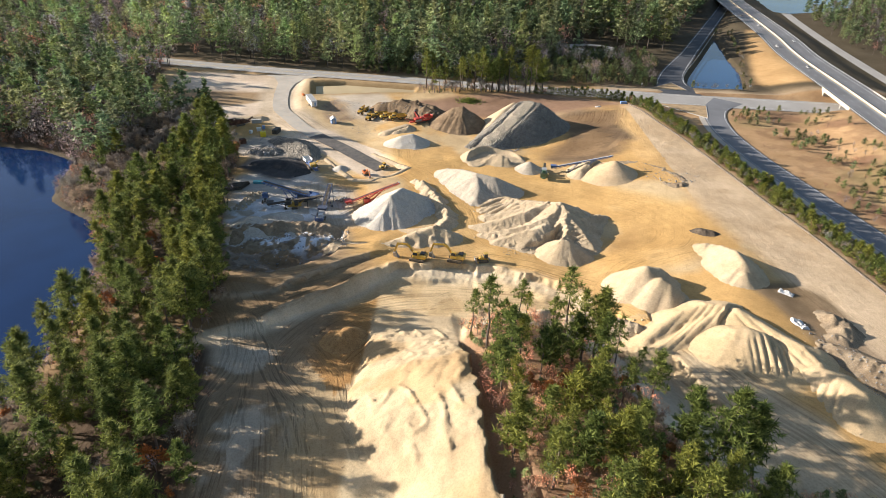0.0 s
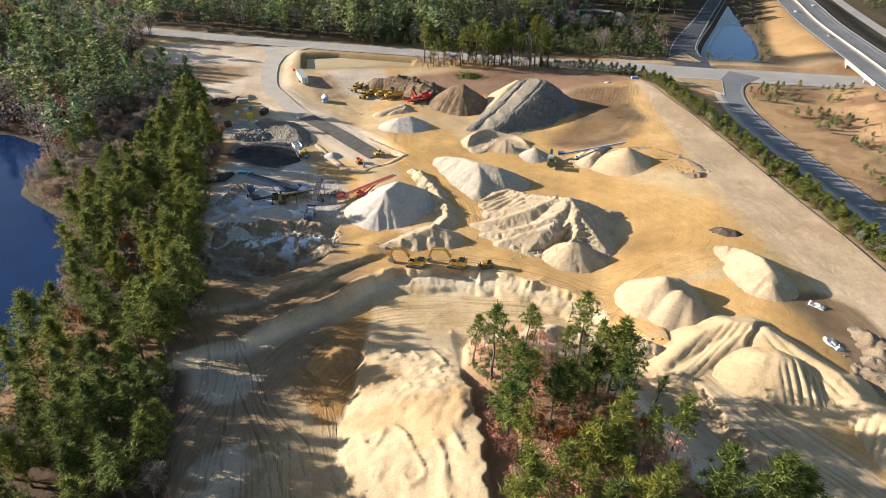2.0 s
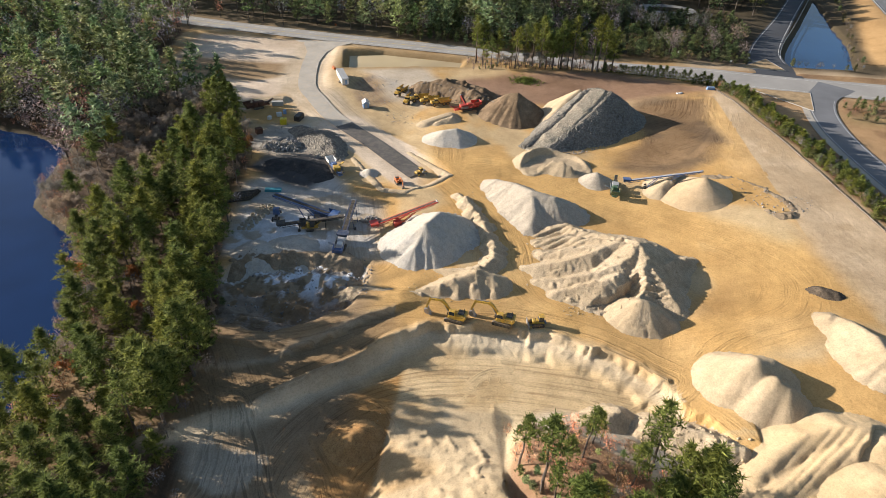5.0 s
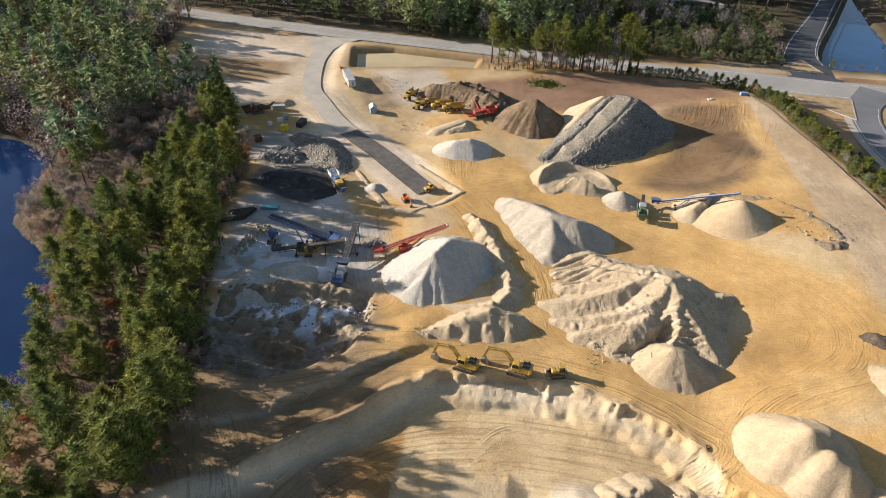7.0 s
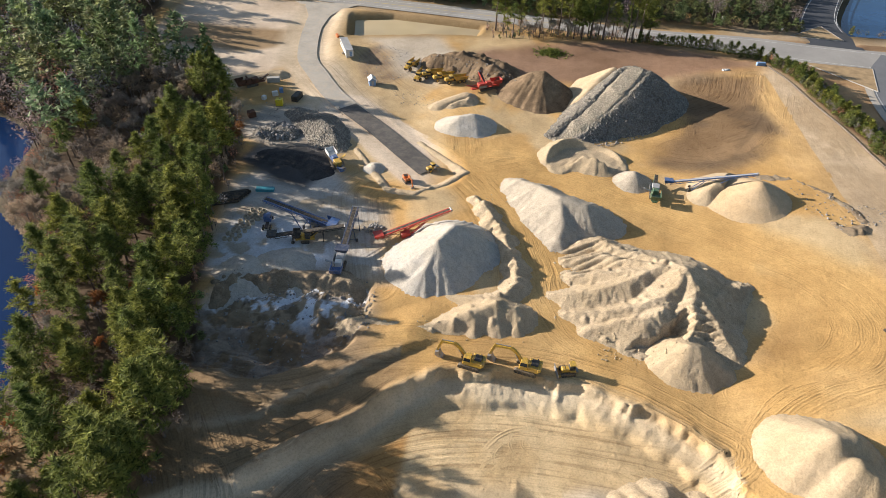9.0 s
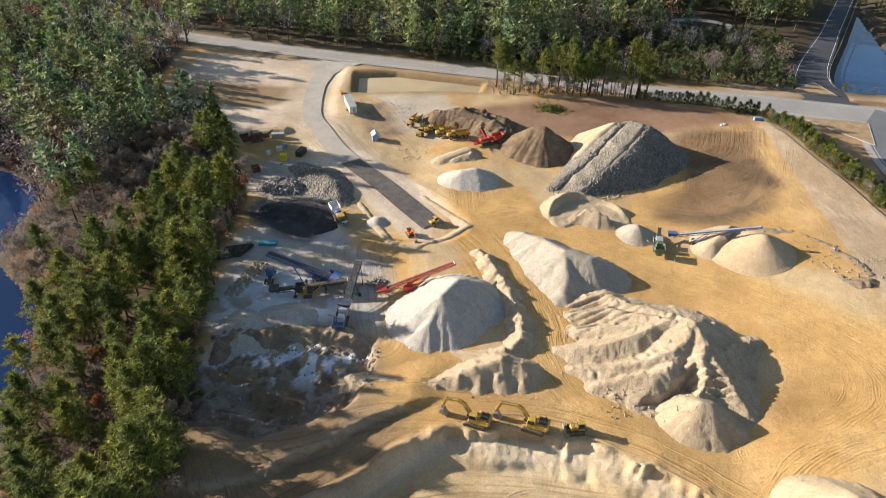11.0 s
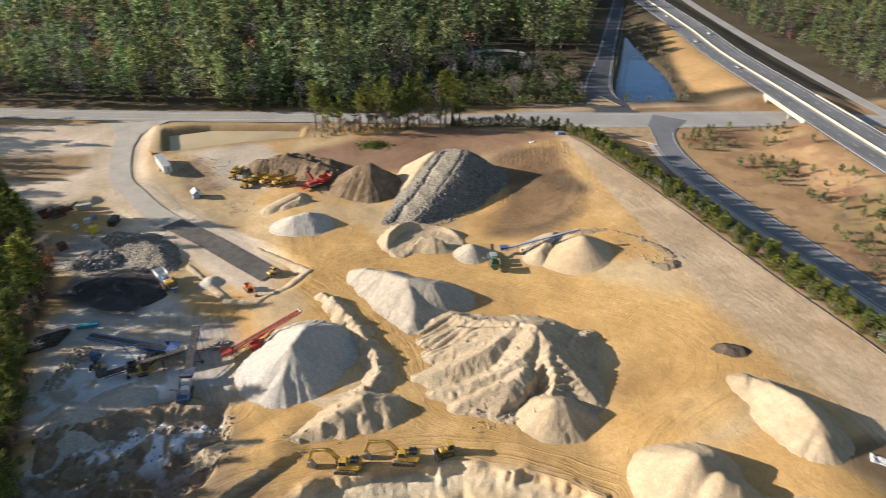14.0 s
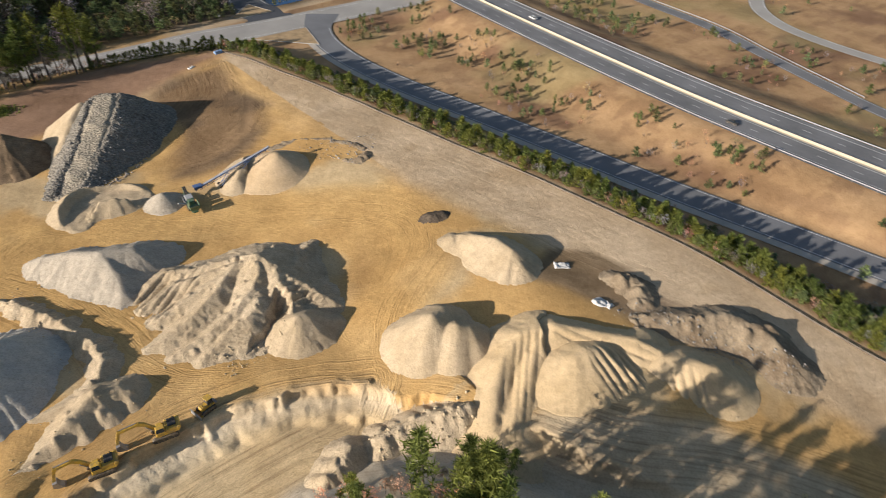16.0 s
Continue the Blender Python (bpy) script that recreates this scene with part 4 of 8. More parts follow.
# ---- roads ----
def strip(name, line, left, right, lift, material, label="", parent=None, base=None, cross=4, thick=0.0):
    """A band along a line between two offsets (numbers, or one for each place), lying on the road bed."""
    line = np.asarray(line)
    t = np.gradient(line, axis=0)
    t /= np.linalg.norm(t, axis=1)[:, None]
    nrm = np.stack([-t[:, 1], t[:, 0]], 1)
    left = np.broadcast_to(left, len(line))
    right = np.broadcast_to(right, len(line))
    vs = []
    for k in range(len(line)):
        for c in range(cross + 1):
            o = left[k] + (right[k] - left[k]) * c / cross
            px, py = line[k] + nrm[k] * o
            vs.append((px, py, (base if base is not None else 0.0) + lift))
    faces = grid_faces(cross + 1, len(line))[:, ::-1].copy()
    me = mesh_from(name, vs, faces, material)
    ob = new(name, me)
    if parent is not None:
        ob.parent = parent
    if label:
        tagged(ob, label, "road", kind="structure") if parent is None else tagged(ob, label)
    return ob


def dashes(name, line, offset, on, off, width, lift, material, parent, base=0.0):
    """Broken lane line: one mesh of short bars."""
    line = np.asarray(line)
    seg = np.linalg.norm(np.diff(line, axis=0), axis=1)
    run = np.concatenate([[0], np.cumsum(seg)])
    vs, fs = [], []
    s = 0.0
    while s + on < run[-1]:
        ends = []
        for q in (s, s + on):
            px, py = np.interp(q, run, line[:, 0]), np.interp(q, run, line[:, 1])
            qx, qy = np.interp(q + 0.5, run, line[:, 0]), np.interp(q + 0.5, run, line[:, 1])
            tx, ty = qx - px, qy - py
            n = math.hypot(tx, ty) or 1
            ends.append((px, py, -ty / n, tx / n))
        b = len(vs)
        for px, py, nx, ny in ends:
            for w in (-width / 2, width / 2):
                vs.append((px + nx * (offset + w), py + ny * (offset + w), base + lift))
        fs.append((b, b + 1, b + 3, b + 2))
        s += on + off
    ob = new(name, mesh_from(name, vs, fs, material))
    ob.parent = parent
    return ob


wide = np.interp(MAIN_ROAD[:, 0], [-420, 60, 105, 250, 300, 520], [7.3, 7.3, 12, 12, 9, 8])
main_road = strip("road_main", MAIN_ROAD, wide, -wide, 0.05, M_ASPHALT_OLD, "weathered grey two-lane road past the pit")
for off in (0.18, -0.18):
    strip("centre_line", MAIN_ROAD[:110], off + 0.07, off - 0.07, 0.06, M_YLINE, parent=main_road, cross=1)
for sgn in (1, -1):
    strip("edge_line", MAIN_ROAD, sgn * (wide - 3.2) + 0.09, sgn * (wide - 3.2) - 0.09, 0.062, M_LINE, parent=main_road, cross=1)
nw = np.interp(NORTH_ROAD[:, 1], [398, 440, 520, 700, 850], [13, 8.5, 6, 6, 6])
north_road = strip("road_north", NORTH_ROAD, nw, -nw, 0.07, M_ASPHALT_DARK, "dark asphalt slip road beside the pond")
for sgn in (1, -1):
    strip("edge_line", NORTH_ROAD[6:], sgn * (nw[6:] - 1.2) + 0.12, sgn * (nw[6:] - 1.2) - 0.12, 0.082, M_LINE, parent=north_road, cross=1)
rw = np.interp(np.arange(len(SOUTH_RAMP)), [0, 6, 14, 20], [9, 7, 6.0, 6.0])
strip("road_ramp_shoulder", SOUTH_RAMP[8:], -6.0, -9.0, 0.05, M_GRAVELROAD, "pale gravel shoulder of the highway ramp", cross=2)
south_ramp = strip("road_south_ramp", SOUTH_RAMP, rw, -rw, 0.09, M_ASPHALT_RAMP, "grey asphalt highway ramp below the hedge")
for sgn in (1, -1):
    strip("edge_line", SOUTH_RAMP[8:], sgn * (rw[8:] - 0.9) + 0.09, sgn * (rw[8:] - 0.9) - 0.09, 0.105, M_LINE, parent=south_ramp, cross=1)
for nm, ln, h, mt, lb in (("road_east_ramp", EAST_RAMP, 4.4, M_ASPHALT, "asphalt ramp on the far side of the highway"), ("road_northeast_ramp", NORTHEAST_RAMP, 4.6, M_ASPHALT_OLD, "pale asphalt ramp climbing beside the highway"), ("road_loop", LOOP_ROAD, 4.5, M_ASPHALT_OLD, "pale curving side road")):
    r_ob = strip(nm, ln, h, -h, 0.08, mt, lb)
    for sgn in (1, -1):
        strip("edge_line", ln, sgn * (h - 0.8) + 0.09, sgn * (h - 0.8) - 0.09, 0.092, M_LINE, parent=r_ob, cross=1)
aw = np.interp(np.arange(len(ACCESS)), [0, 4, 9, 16, 40, 70], [17, 9, 5.2, 4.2, 4.2, 4.2])
strip("road_access", ACCESS, aw, -aw, 0.1, M_GRAVELROAD, "dusty gravel access road into the pit", cross=4)
strip("road_blacktop", BLACKTOP, 4.0, -4.0, 0.112, M_ASPHALT_NEW, "short stretch of fresh dark asphalt", cross=4)

# highway: deck, median, lines, rails
HZ = 6.4
hw = np.asarray(HIGHWAY)
highway = strip("road_highway", hw, 15.0, -15.0, 0.0, M_ASPHALT, "four-lane divided highway on an embankment", base=HZ, cross=2)
strip("median_strip", hw, 1.5, -1.5, 0.03, M_LIGHTCONC, parent=highway, base=HZ, cross=2)
for off in (-12.2, -2.6, 2.6, 12.2):
    strip("edge_line", hw, off + 0.12, off - 0.12, 0.02, M_LINE, parent=highway, base=HZ, cross=1)
for off in (-7.4, 7.4):
    dashes("lane_line", hw, off, 3.2, 9.0, 0.22, 0.02, M_LINE, highway, HZ)

# parking loop in the clearing of the wood
la = np.radians(np.arange(0, 361, 10))
LOOP = np.stack([111 + 17 * np.cos(la), 524 + 9.5 * np.sin(la)], 1)
strip("road_parking_loop", LOOP, 3.4, -3.4, 0.35, M_ASPHALT_OLD, "pale asphalt parking loop in a wood clearing", cross=2)

# ---- stockpiles ----
def pile(name, label, ridges, slope, material, step=0.8, lumps=0.3, rills=0.25, size=4.0, seed=1, category="stockpile", toe=0.7, group="stockpiles", ribs=(), dumps=(), cuts=(), flat=0.0, soft=0.7):
    """Loose material tipped along ridges: each ridge is a list of (x, y, top height); flanks fall at the angle of repose."""
    pts = np.array([p for r in ridges for p in r])
    reach = (pts[:, 2].max() + 4) / slope + 4
    x0, x1, y0, y1 = pts[:, 0].min() - reach, pts[:, 0].max() + reach, pts[:, 1].min() - reach, pts[:, 1].max() + reach
    nx, ny = int((x1 - x0) / step) + 1, int((y1 - y0) / step) + 1
    X, Y = [a.ravel() for a in np.meshgrid(np.linspace(x0, x1, nx), np.linspace(y0, y1, ny))]
    wx = X + lumps * 1.6 * fbm(X, Y, size * 1.6, 4, seed)
    wy = Y + lumps * 1.6 * fbm(X, Y, size * 1.6, 4, seed + 7)
    top = np.full(len(X), -50.0)
    for r in ridges:
        if len(r) == 1:
            r = [r[0], (r[0][0] + 0.01, r[0][1], r[0][2])]
        for (ax, ay, az), (bx, by, bz) in zip(r[:-1], r[1:]):
            dx, dy = bx - ax, by - ay
            n2 = dx * dx + dy * dy
            t = np.clip(((wx - ax) * dx + (wy - ay) * dy) / n2, 0, 1)
            d = np.maximum(np.hypot(wx - ax - t * dx, wy - ay - t * dy) - flat, 0)
            ang = np.arctan2(wy - ay - t * dy, wx - ax - t * dx)
            fan = vnoise(ang * 1.6 + t * 3 + 9, d * 0.02, seed + 3) + 0.45 * vnoise(ang * 4.2 + t * 9, d * 0.05, seed + 4)
            gully = np.maximum(np.abs(vnoise(ang * 6.0 + t * 16, d * 0.08, seed + 5)) - 0.05, 0)
            z = az + (bz - az) * t - slope * (1 + 0.11 * rills * fan) * (np.sqrt(d * d + soft * soft) - soft) - 0.30 * rills * np.minimum(d, 5) * gully
            top = np.maximum(top, z)
    # smaller loads tipped on and round it: (how many, height range, ridge spread)
    if dumps:
        count, low, high, spread = dumps
        gd = np.random.default_rng(seed + 400)
        for _ in range(count):
            r = ridges[gd.integers(len(ridges))]
            i, u = int(gd.integers(max(1, len(r) - 1))), gd.random()
            q = (r[i], r[min(i + 1, len(r) - 1)])
            (ax, ay, az), (bx, by, bz) = q
            cx, cy = ax + (bx - ax) * u + gd.normal(0, spread), ay + (by - ay) * u + gd.normal(0, spread)
            near = np.hypot(X - cx, Y - cy) < 9
            if not near.any():
                continue
            foot = top[near][np.argmin(np.hypot(X[near] - cx, Y[near] - cy))]
            hh = gd.uniform(low, high)
            dd = np.hypot((wx[near] - cx) * gd.uniform(0.7, 1.3), wy[near] - cy)
            top[near] = np.maximum(top[near], max(foot, 0.8) + hh - 0.85 * np.sqrt(dd * dd + 0.02))
    top = top + 0.5 * min(lumps + 0.12, 0.4) * (crisp(X + fbm(X, Y, 3, 2, seed + 20), Y, 1.7, 3, seed + 21, 0.7) - 0.5) + lumps * (0.4 * fbm(X, Y, size, 5, seed + 11, 0.5) + 1.2 * (crisp(X + 1.5 * fbm(X, Y, 5, 3, seed), Y + fbm(X, Y, 4, 3, seed + 1), size * 0.8, 4, seed + 12, 0.6) - 0.5))
    # dug faces: the material left of each line is gone down to its foot
    for line, foot, steep, *reach in cuts:
        wide = reach[0] if reach else 8.0
        d, ln, sd = along(X, Y, line)
        s = -d * sd + 1.6 * np.abs(vnoise(ln / 2.4, d / 7, seed + 60)) + 0.9 * np.abs(vnoise(ln / 1.1, d / 5, seed + 61)) + 1.8 * vnoise(ln / 7, d / 9, seed + 62)
        ends = np.minimum(sm(0, 3, ln), 1)
        limit = foot + steep * np.maximum(s, 0) + 0.6 * np.maximum(0.8 - np.abs(s + 0.6), 0) + 0.25 * fbm(X, Y, 1.8, 2, seed + 63)
        top = np.where(d < 12, np.minimum(top, np.where(d < wide, limit, limit + (d - wide) * 1.5)), top)
    for (ux, uy), amp, where in ribs:
        across = -uy * X + ux * Y + 0.9 * fbm(X, Y, 16, 2, seed + 30)
        mask = sm(-1.5, 2, inside(X, Y, where)) * np.clip(0.75 + 1.6 * fbm(X, Y, 9, 2, seed + 31), 0.15, 1.3)
        phase = across / 1.9 + 0.5 * vnoise(across * 0.3, across * 0 + 0.5, seed)
        deep = 0.55 + 0.9 * np.abs(vnoise(np.floor(phase) * 0.73, across * 0, seed + 2))
        top = top - amp * mask * deep * np.maximum(1 - np.abs(phase - np.floor(phase) - 0.5) / 0.26, 0) + 0.25 * amp * mask * np.abs(phase - np.floor(phase) - 0.5)
    g = heights(X, Y)
    # the foot runs out gently
    h = top - g
    h = np.where(h > toe, h, np.where(h > -toe, (h + toe) ** 2 / (4 * toe) - 0.12 * (toe - h) / (2 * toe), -0.6))
    Z = g + h
    keep = (h > 0.0).reshape(ny, nx)
    cell = keep[:-1, :-1] | keep[1:, :-1] | keep[:-1, 1:] | keep[1:, 1:]
    F = grid_faces(nx, ny)[cell.ravel()]
    used = np.zeros(len(X), bool)
    used[F.ravel()] = True
    Z = np.where(h > 0.0, Z, g - 0.25)
    order = np.cumsum(used) - 1
    me = mesh_from(name, np.stack([X, Y, Z], 1)[used], order[F], material, smooth=True)
    return tagged(new(name, me), label, category, group)


M_P_WHITE = pile_material("washed_stone_dust", (0.47, 0.445, 0.40), (0.52, 0.465, 0.38), 0.18, relief=0.4)
M_P_SAND = pile_material("pale_sand", (0.43, 0.335, 0.215), (0.50, 0.395, 0.265), 0.14, relief=0.35)
M_P_GOLD = pile_material("golden_sand", (0.48, 0.355, 0.215), (0.53, 0.40, 0.255), 0.12, relief=0.2)
M_P_GREY = pile_material("grey_gravel", (0.42, 0.365, 0.29), (0.49, 0.425, 0.335), 0.18, relief=0.4)
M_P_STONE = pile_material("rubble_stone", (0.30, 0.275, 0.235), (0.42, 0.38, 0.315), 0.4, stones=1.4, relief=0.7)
M_P_LOAM = pile_material("brown_loam", (0.15, 0.105, 0.065), (0.30, 0.215, 0.135), 0.3, relief=0.45)
M_P_LUMPY = pile_material("lumpy_dug_sand", (0.46, 0.36, 0.235), (0.56, 0.45, 0.31), 0.22, relief=0.6)
M_P_RIB = pile_material("raked_sand", (0.49, 0.365, 0.21), (0.54, 0.41, 0.25), 0.12, relief=0.25)
M_P_BERM = pile_material("stony_berm", (0.23, 0.17, 0.11), (0.36, 0.285, 0.195), 0.25, relief=0.4)
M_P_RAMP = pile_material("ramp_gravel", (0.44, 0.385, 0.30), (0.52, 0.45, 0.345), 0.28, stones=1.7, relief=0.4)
M_P_BLACK = pile_material("black_millings", (0.05, 0.05, 0.052), (0.085, 0.08, 0.076), 0.3, relief=0.3)
M_P_DARK = pile_material("dark_muck", (0.10, 0.08, 0.065), (0.16, 0.125, 0.09), 0.4, relief=0.4)

pile("stone_dust_mound", "large pale grey cone of washed stone dust", [[(-20, 214.5, 8.9), (-18.5, 218, 8.6), (-16.5, 221, 9.2)], [(-20, 214.5, 8.9), (-22.3, 207.5, 5.0)]], 0.63, M_P_WHITE, seed=11, lumps=0.12, rills=0.55, size=3, step=0.5, soft=0.5)
pile("sand_mound", "low lumpy heap of pale sand beside the excavators", [[(-20, 190.5, 1.9), (-13, 192.8, 3.6), (-8.5, 194.5, 4.6), (-4, 197.5, 5.4), (1, 196.7, 4.6)], [(-4, 197.5, 5.4), (-2.8, 192.5, 3.2)], [(1, 196.7, 4.6), (1.8, 193, 2.8)], [(-9, 194.5, 4.6), (-8.4, 191, 2.8)], [(-16, 202, 1.2), (-8, 200.5, 3.0), (-4, 198.5, 4.4)]], 0.62, M_P_SAND, seed=13, lumps=0.22, rills=0.5, size=3, step=0.45, soft=0.35, dumps=(9, 0.3, 0.8, 1.4))
pile("sand_berm", "curved berm of lumpy sand beside the haul road", [[(-12.5, 246, 2.2), (-9, 240, 2.9), (-6.0, 234, 3.0), (-3.2, 228.5, 3.1), (-1.6, 222, 3.2), (0.4, 216, 3.3), (1.4, 209.5, 3.2), (-1.0, 204, 3.0), (-4.5, 201.5, 2.8)]], 0.85, M_P_LUMPY, seed=17, lumps=0.35, rills=0.4, size=2.6, step=0.42, category="berm", soft=0.3, dumps=(34, 0.3, 0.9, 0.9))
pile("gravel_mound", "long pale grey gravel pile with a rounded ridge", [[(-1.5, 256, 2.6), (1.0, 253.5, 4.2), (6.7, 248.3, 6.2), (12.7, 241.3, 7.7)], [(12.7, 241.3, 7.7), (13.2, 234, 5.4), (12.4, 228, 3.0)], [(12.7, 241.3, 7.7), (19.8, 239.5, 7.0), (25.2, 238.5, 4.8)]], 0.60, M_P_GREY, seed=19, lumps=0.14, rills=0.6, size=3, step=0.5, soft=0.9)
pile("dug_sand_mound", "broad mound of dug sand with tipped ridges and cut faces", [
    [(15, 225, 1.9), (19, 227.2, 2.8), (23.8, 228.0, 3.8), (30, 222.5, 5.2), (36, 219, 6.4), (40.5, 217, 7.4), (43, 212.3, 9.6)],
    [(15, 220, 2.2), (24, 221, 4.3), (33, 217, 6.2), (39, 214, 8.0)], [(15.5, 214, 2.4), (25, 213.5, 4.8), (34, 213, 7.0)],
    [(10.5, 206.2, 1.9), (16, 205.8, 3.4), (21.7, 206.5, 4.9), (28.7, 208.7, 6.4), (34, 212.6, 7.2), (38, 214.5, 7.8)],
    [(14, 200, 2.0), (22, 199.5, 4.0), (30, 200.5, 5.8), (36.5, 203.5, 7.6), (41, 208, 9.0), (43, 212.3, 9.6)],
    [(20, 195, 2.9), (26, 196.5, 4.6), (31, 196.5, 5.9), (36, 199.5, 7.0)],
    [(43, 212.3, 9.6), (44.5, 206, 8.9), (42.5, 199.5, 7.6), (40.5, 194.5, 6.4)],
    [(44.5, 206, 8.9), (49.6, 206.2, 6.6), (53.5, 211, 5.2), (57.5, 213.8, 4.4), (61, 215.6, 3.2)], [(46, 202, 7.8), (48.8, 196.6, 5.8), (51.5, 191, 3.6)]],
    0.54, M_P_LUMPY, seed=23, lumps=0.36, rills=0.45, size=3.0, step=0.36, category="mound", soft=0.3, dumps=(60, 0.2, 0.7, 2.2), ribs=[((1.0, 0.12), 1.3, [(39.5, 192), (40, 204), (46, 204), (50, 193)]), ((0.92, 0.38), 0.7, [(12, 213), (13, 226), (24, 230), (33, 222), (27, 214)])],
    cuts=(([(37.5, 196.5), (35, 193.6), (32.5, 192.2), (28.5, 191), (24.5, 189)], 1.6, 2.4, 2.5),))
pile("sand_cone", "small tan cone of sand before the dug mound", [[(40.4, 188.4, 7.2), (42.2, 188.0, 6.9)], [(42.2, 188.0, 6.9), (48, 185.6, 3.8)]], 0.68, M_P_SAND, seed=24, lumps=0.16, rills=0.6, size=3, step=0.5, soft=0.6)
pile("sand_mound", "pale sand pile with a dug-out side", [[(11.5, 272.5, 4.0), (14.5, 275, 6.2), (18.8, 276.6, 8.0), (22.5, 275.6, 7.2), (26.5, 273.8, 7.3), (31.5, 271, 4.0)], [(14.5, 275, 6.2), (13.5, 268, 3.4)]], 0.68, M_P_SAND, seed=29, lumps=0.14, rills=0.5, step=0.5, cuts=(([(17.6, 261), (17.8, 268.5), (20.5, 273.2), (24.5, 272.2), (28.5, 268.5), (30.2, 262)], 1.6, 1.5),))
pile("sand_mound", "small round pile of grey sand", [[(36.8, 263.2, 4.9)]], 0.66, M_P_GREY, seed=31, lumps=0.12, step=0.5)
pile("sand_cone", "smooth golden cone of screened sand", [[(72.4, 256.0, 9.6)]], 0.53, M_P_GOLD, seed=37, lumps=0.05, rills=0.1, step=0.5, soft=0.9)
pile("sand_mound", "dug remains of a pale sand cone beside the conveyor", [[(58.5, 257, 5.0), (62.5, 261, 7.2), (67, 263.4, 7.4)]], 0.66, M_P_SAND, seed=38, lumps=0.14, rills=0.3, step=0.5, cuts=(([(68, 266), (65.0, 260.8), (62.4, 256.5), (60.5, 249)], 1.8, 2.4),))
pile("sand_berm", "curved berm of broken sand round a small pool", [[(77, 268, 4.6), (86, 266.5, 5.2), (93, 261, 5.6), (97.5, 253, 6.2), (99.5, 245.5, 6.4)], [(90, 243.5, 5.4), (94.5, 240.5, 6.6), (98.5, 242, 6.6)]], 0.55, M_P_BERM, seed=39, lumps=0.4, size=2.2, step=0.45, category="berm", dumps=(22, 0.3, 0.8, 0.8))
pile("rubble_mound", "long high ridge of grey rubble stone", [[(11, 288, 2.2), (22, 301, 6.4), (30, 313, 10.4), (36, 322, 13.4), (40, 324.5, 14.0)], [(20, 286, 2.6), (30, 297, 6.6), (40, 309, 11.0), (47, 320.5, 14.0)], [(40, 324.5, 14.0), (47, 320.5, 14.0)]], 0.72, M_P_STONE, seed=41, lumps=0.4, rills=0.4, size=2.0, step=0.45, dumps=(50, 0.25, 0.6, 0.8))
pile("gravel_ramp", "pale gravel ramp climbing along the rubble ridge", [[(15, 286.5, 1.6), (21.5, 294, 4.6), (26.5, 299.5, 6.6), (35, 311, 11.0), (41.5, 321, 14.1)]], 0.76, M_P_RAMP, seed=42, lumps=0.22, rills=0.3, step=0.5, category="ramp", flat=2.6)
pile("sand_mound", "pale sand tipped against the rubble ridge", [[(23, 313, 6.2), (28.5, 319.5, 10.4), (34, 324.5, 12.9)]], 0.72, M_P_SAND, seed=43, lumps=0.12, rills=0.3)
pile("loam_mound", "brown loam pile with a steep dug face", [[(3.2, 320, 10.4), (7.2, 319.4, 11.4), (12.5, 318, 8.8), (16.5, 316.5, 5.6)]], 0.76, M_P_LOAM, seed=47, lumps=0.25, rills=0.9, step=0.5)
pile("gravel_mound", "small light grey gravel pile", [[(-21.5, 290, 5.0), (-16.8, 291, 5.6)]], 0.55, M_P_WHITE, seed=53, lumps=0.1, step=0.5)
pile("loam_mound", "rough dark loam spoil behind the dump trucks", [[(-36, 343, 4.6), (-24, 341, 6.0), (-12, 334, 5.2), (-6, 327, 4.2)], [(-30, 346, 5.0), (-18, 344, 5.4), (-8, 339, 4.6)]], 0.6, M_P_LOAM, seed=59, lumps=0.5, rills=0.6, size=3, step=0.5, dumps=(34, 0.5, 1.4, 2.6))
pile("sand_mound", "small tan heap before the red crusher", [[(-26, 305, 1.6), (-19.5, 309.5, 2.8)]], 0.6, M_P_LUMPY, seed=61, lumps=0.4, step=0.5, dumps=(8, 0.3, 0.8, 1.0))
pile("sand_mound", "rounded pale sand pile with a long shadow", [[(60, 166, 10.4), (61.8, 164.6, 12.0), (65.5, 165.2, 11.2)], [(64.8, 159.4, 11.2), (67.0, 158.0, 10.2)]], 0.86, M_P_SAND, seed=67, lumps=0.10, rills=0.45, size=4, step=0.5, soft=1.3)
pile("sand_mound", "long pale sand pile with a sharp crest", [[(89.6, 188.6, 7.6), (91.2, 182.5, 10.4), (92.8, 175.5, 12.4), (93.2, 170, 12.0), (92.5, 166.5, 10.2)], [(88.5, 187.5, 8.2), (87.2, 185.5, 7.8)], [(91.2, 182.5, 10.4), (88.5, 175, 8.4), (88, 169, 7.4)]], 0.68, M_P_SAND, seed=71, lumps=0.10, rills=0.4, size=4, step=0.5, soft=0.8)
pile("raked_sand_mound", "big golden sand mound scored by tracked machines", [
    [(56.5, 138.5, 4.8), (62, 143.5, 6.2), (68, 147.4, 8.0), (75, 148.8, 9.9), (81.4, 146.4, 11.2)], [(58, 134.5, 4.8), (66, 139, 6.2), (74, 144, 8.6), (81.4, 146.4, 11.2)]],
    0.55, M_P_RIB, seed=73, lumps=0.12, rills=0.2, size=6, step=0.4, category="mound", soft=0.8, ribs=[((0.75, 0.66), 0.35, [(57, 132), (57, 140), (72, 149), (80, 148), (78, 142), (66, 134)])],
    cuts=(([(85, 149.5), (80.2, 143.8), (75.5, 140.2), (70, 136.4), (64.5, 132.2)], 3.6, 2.2),))
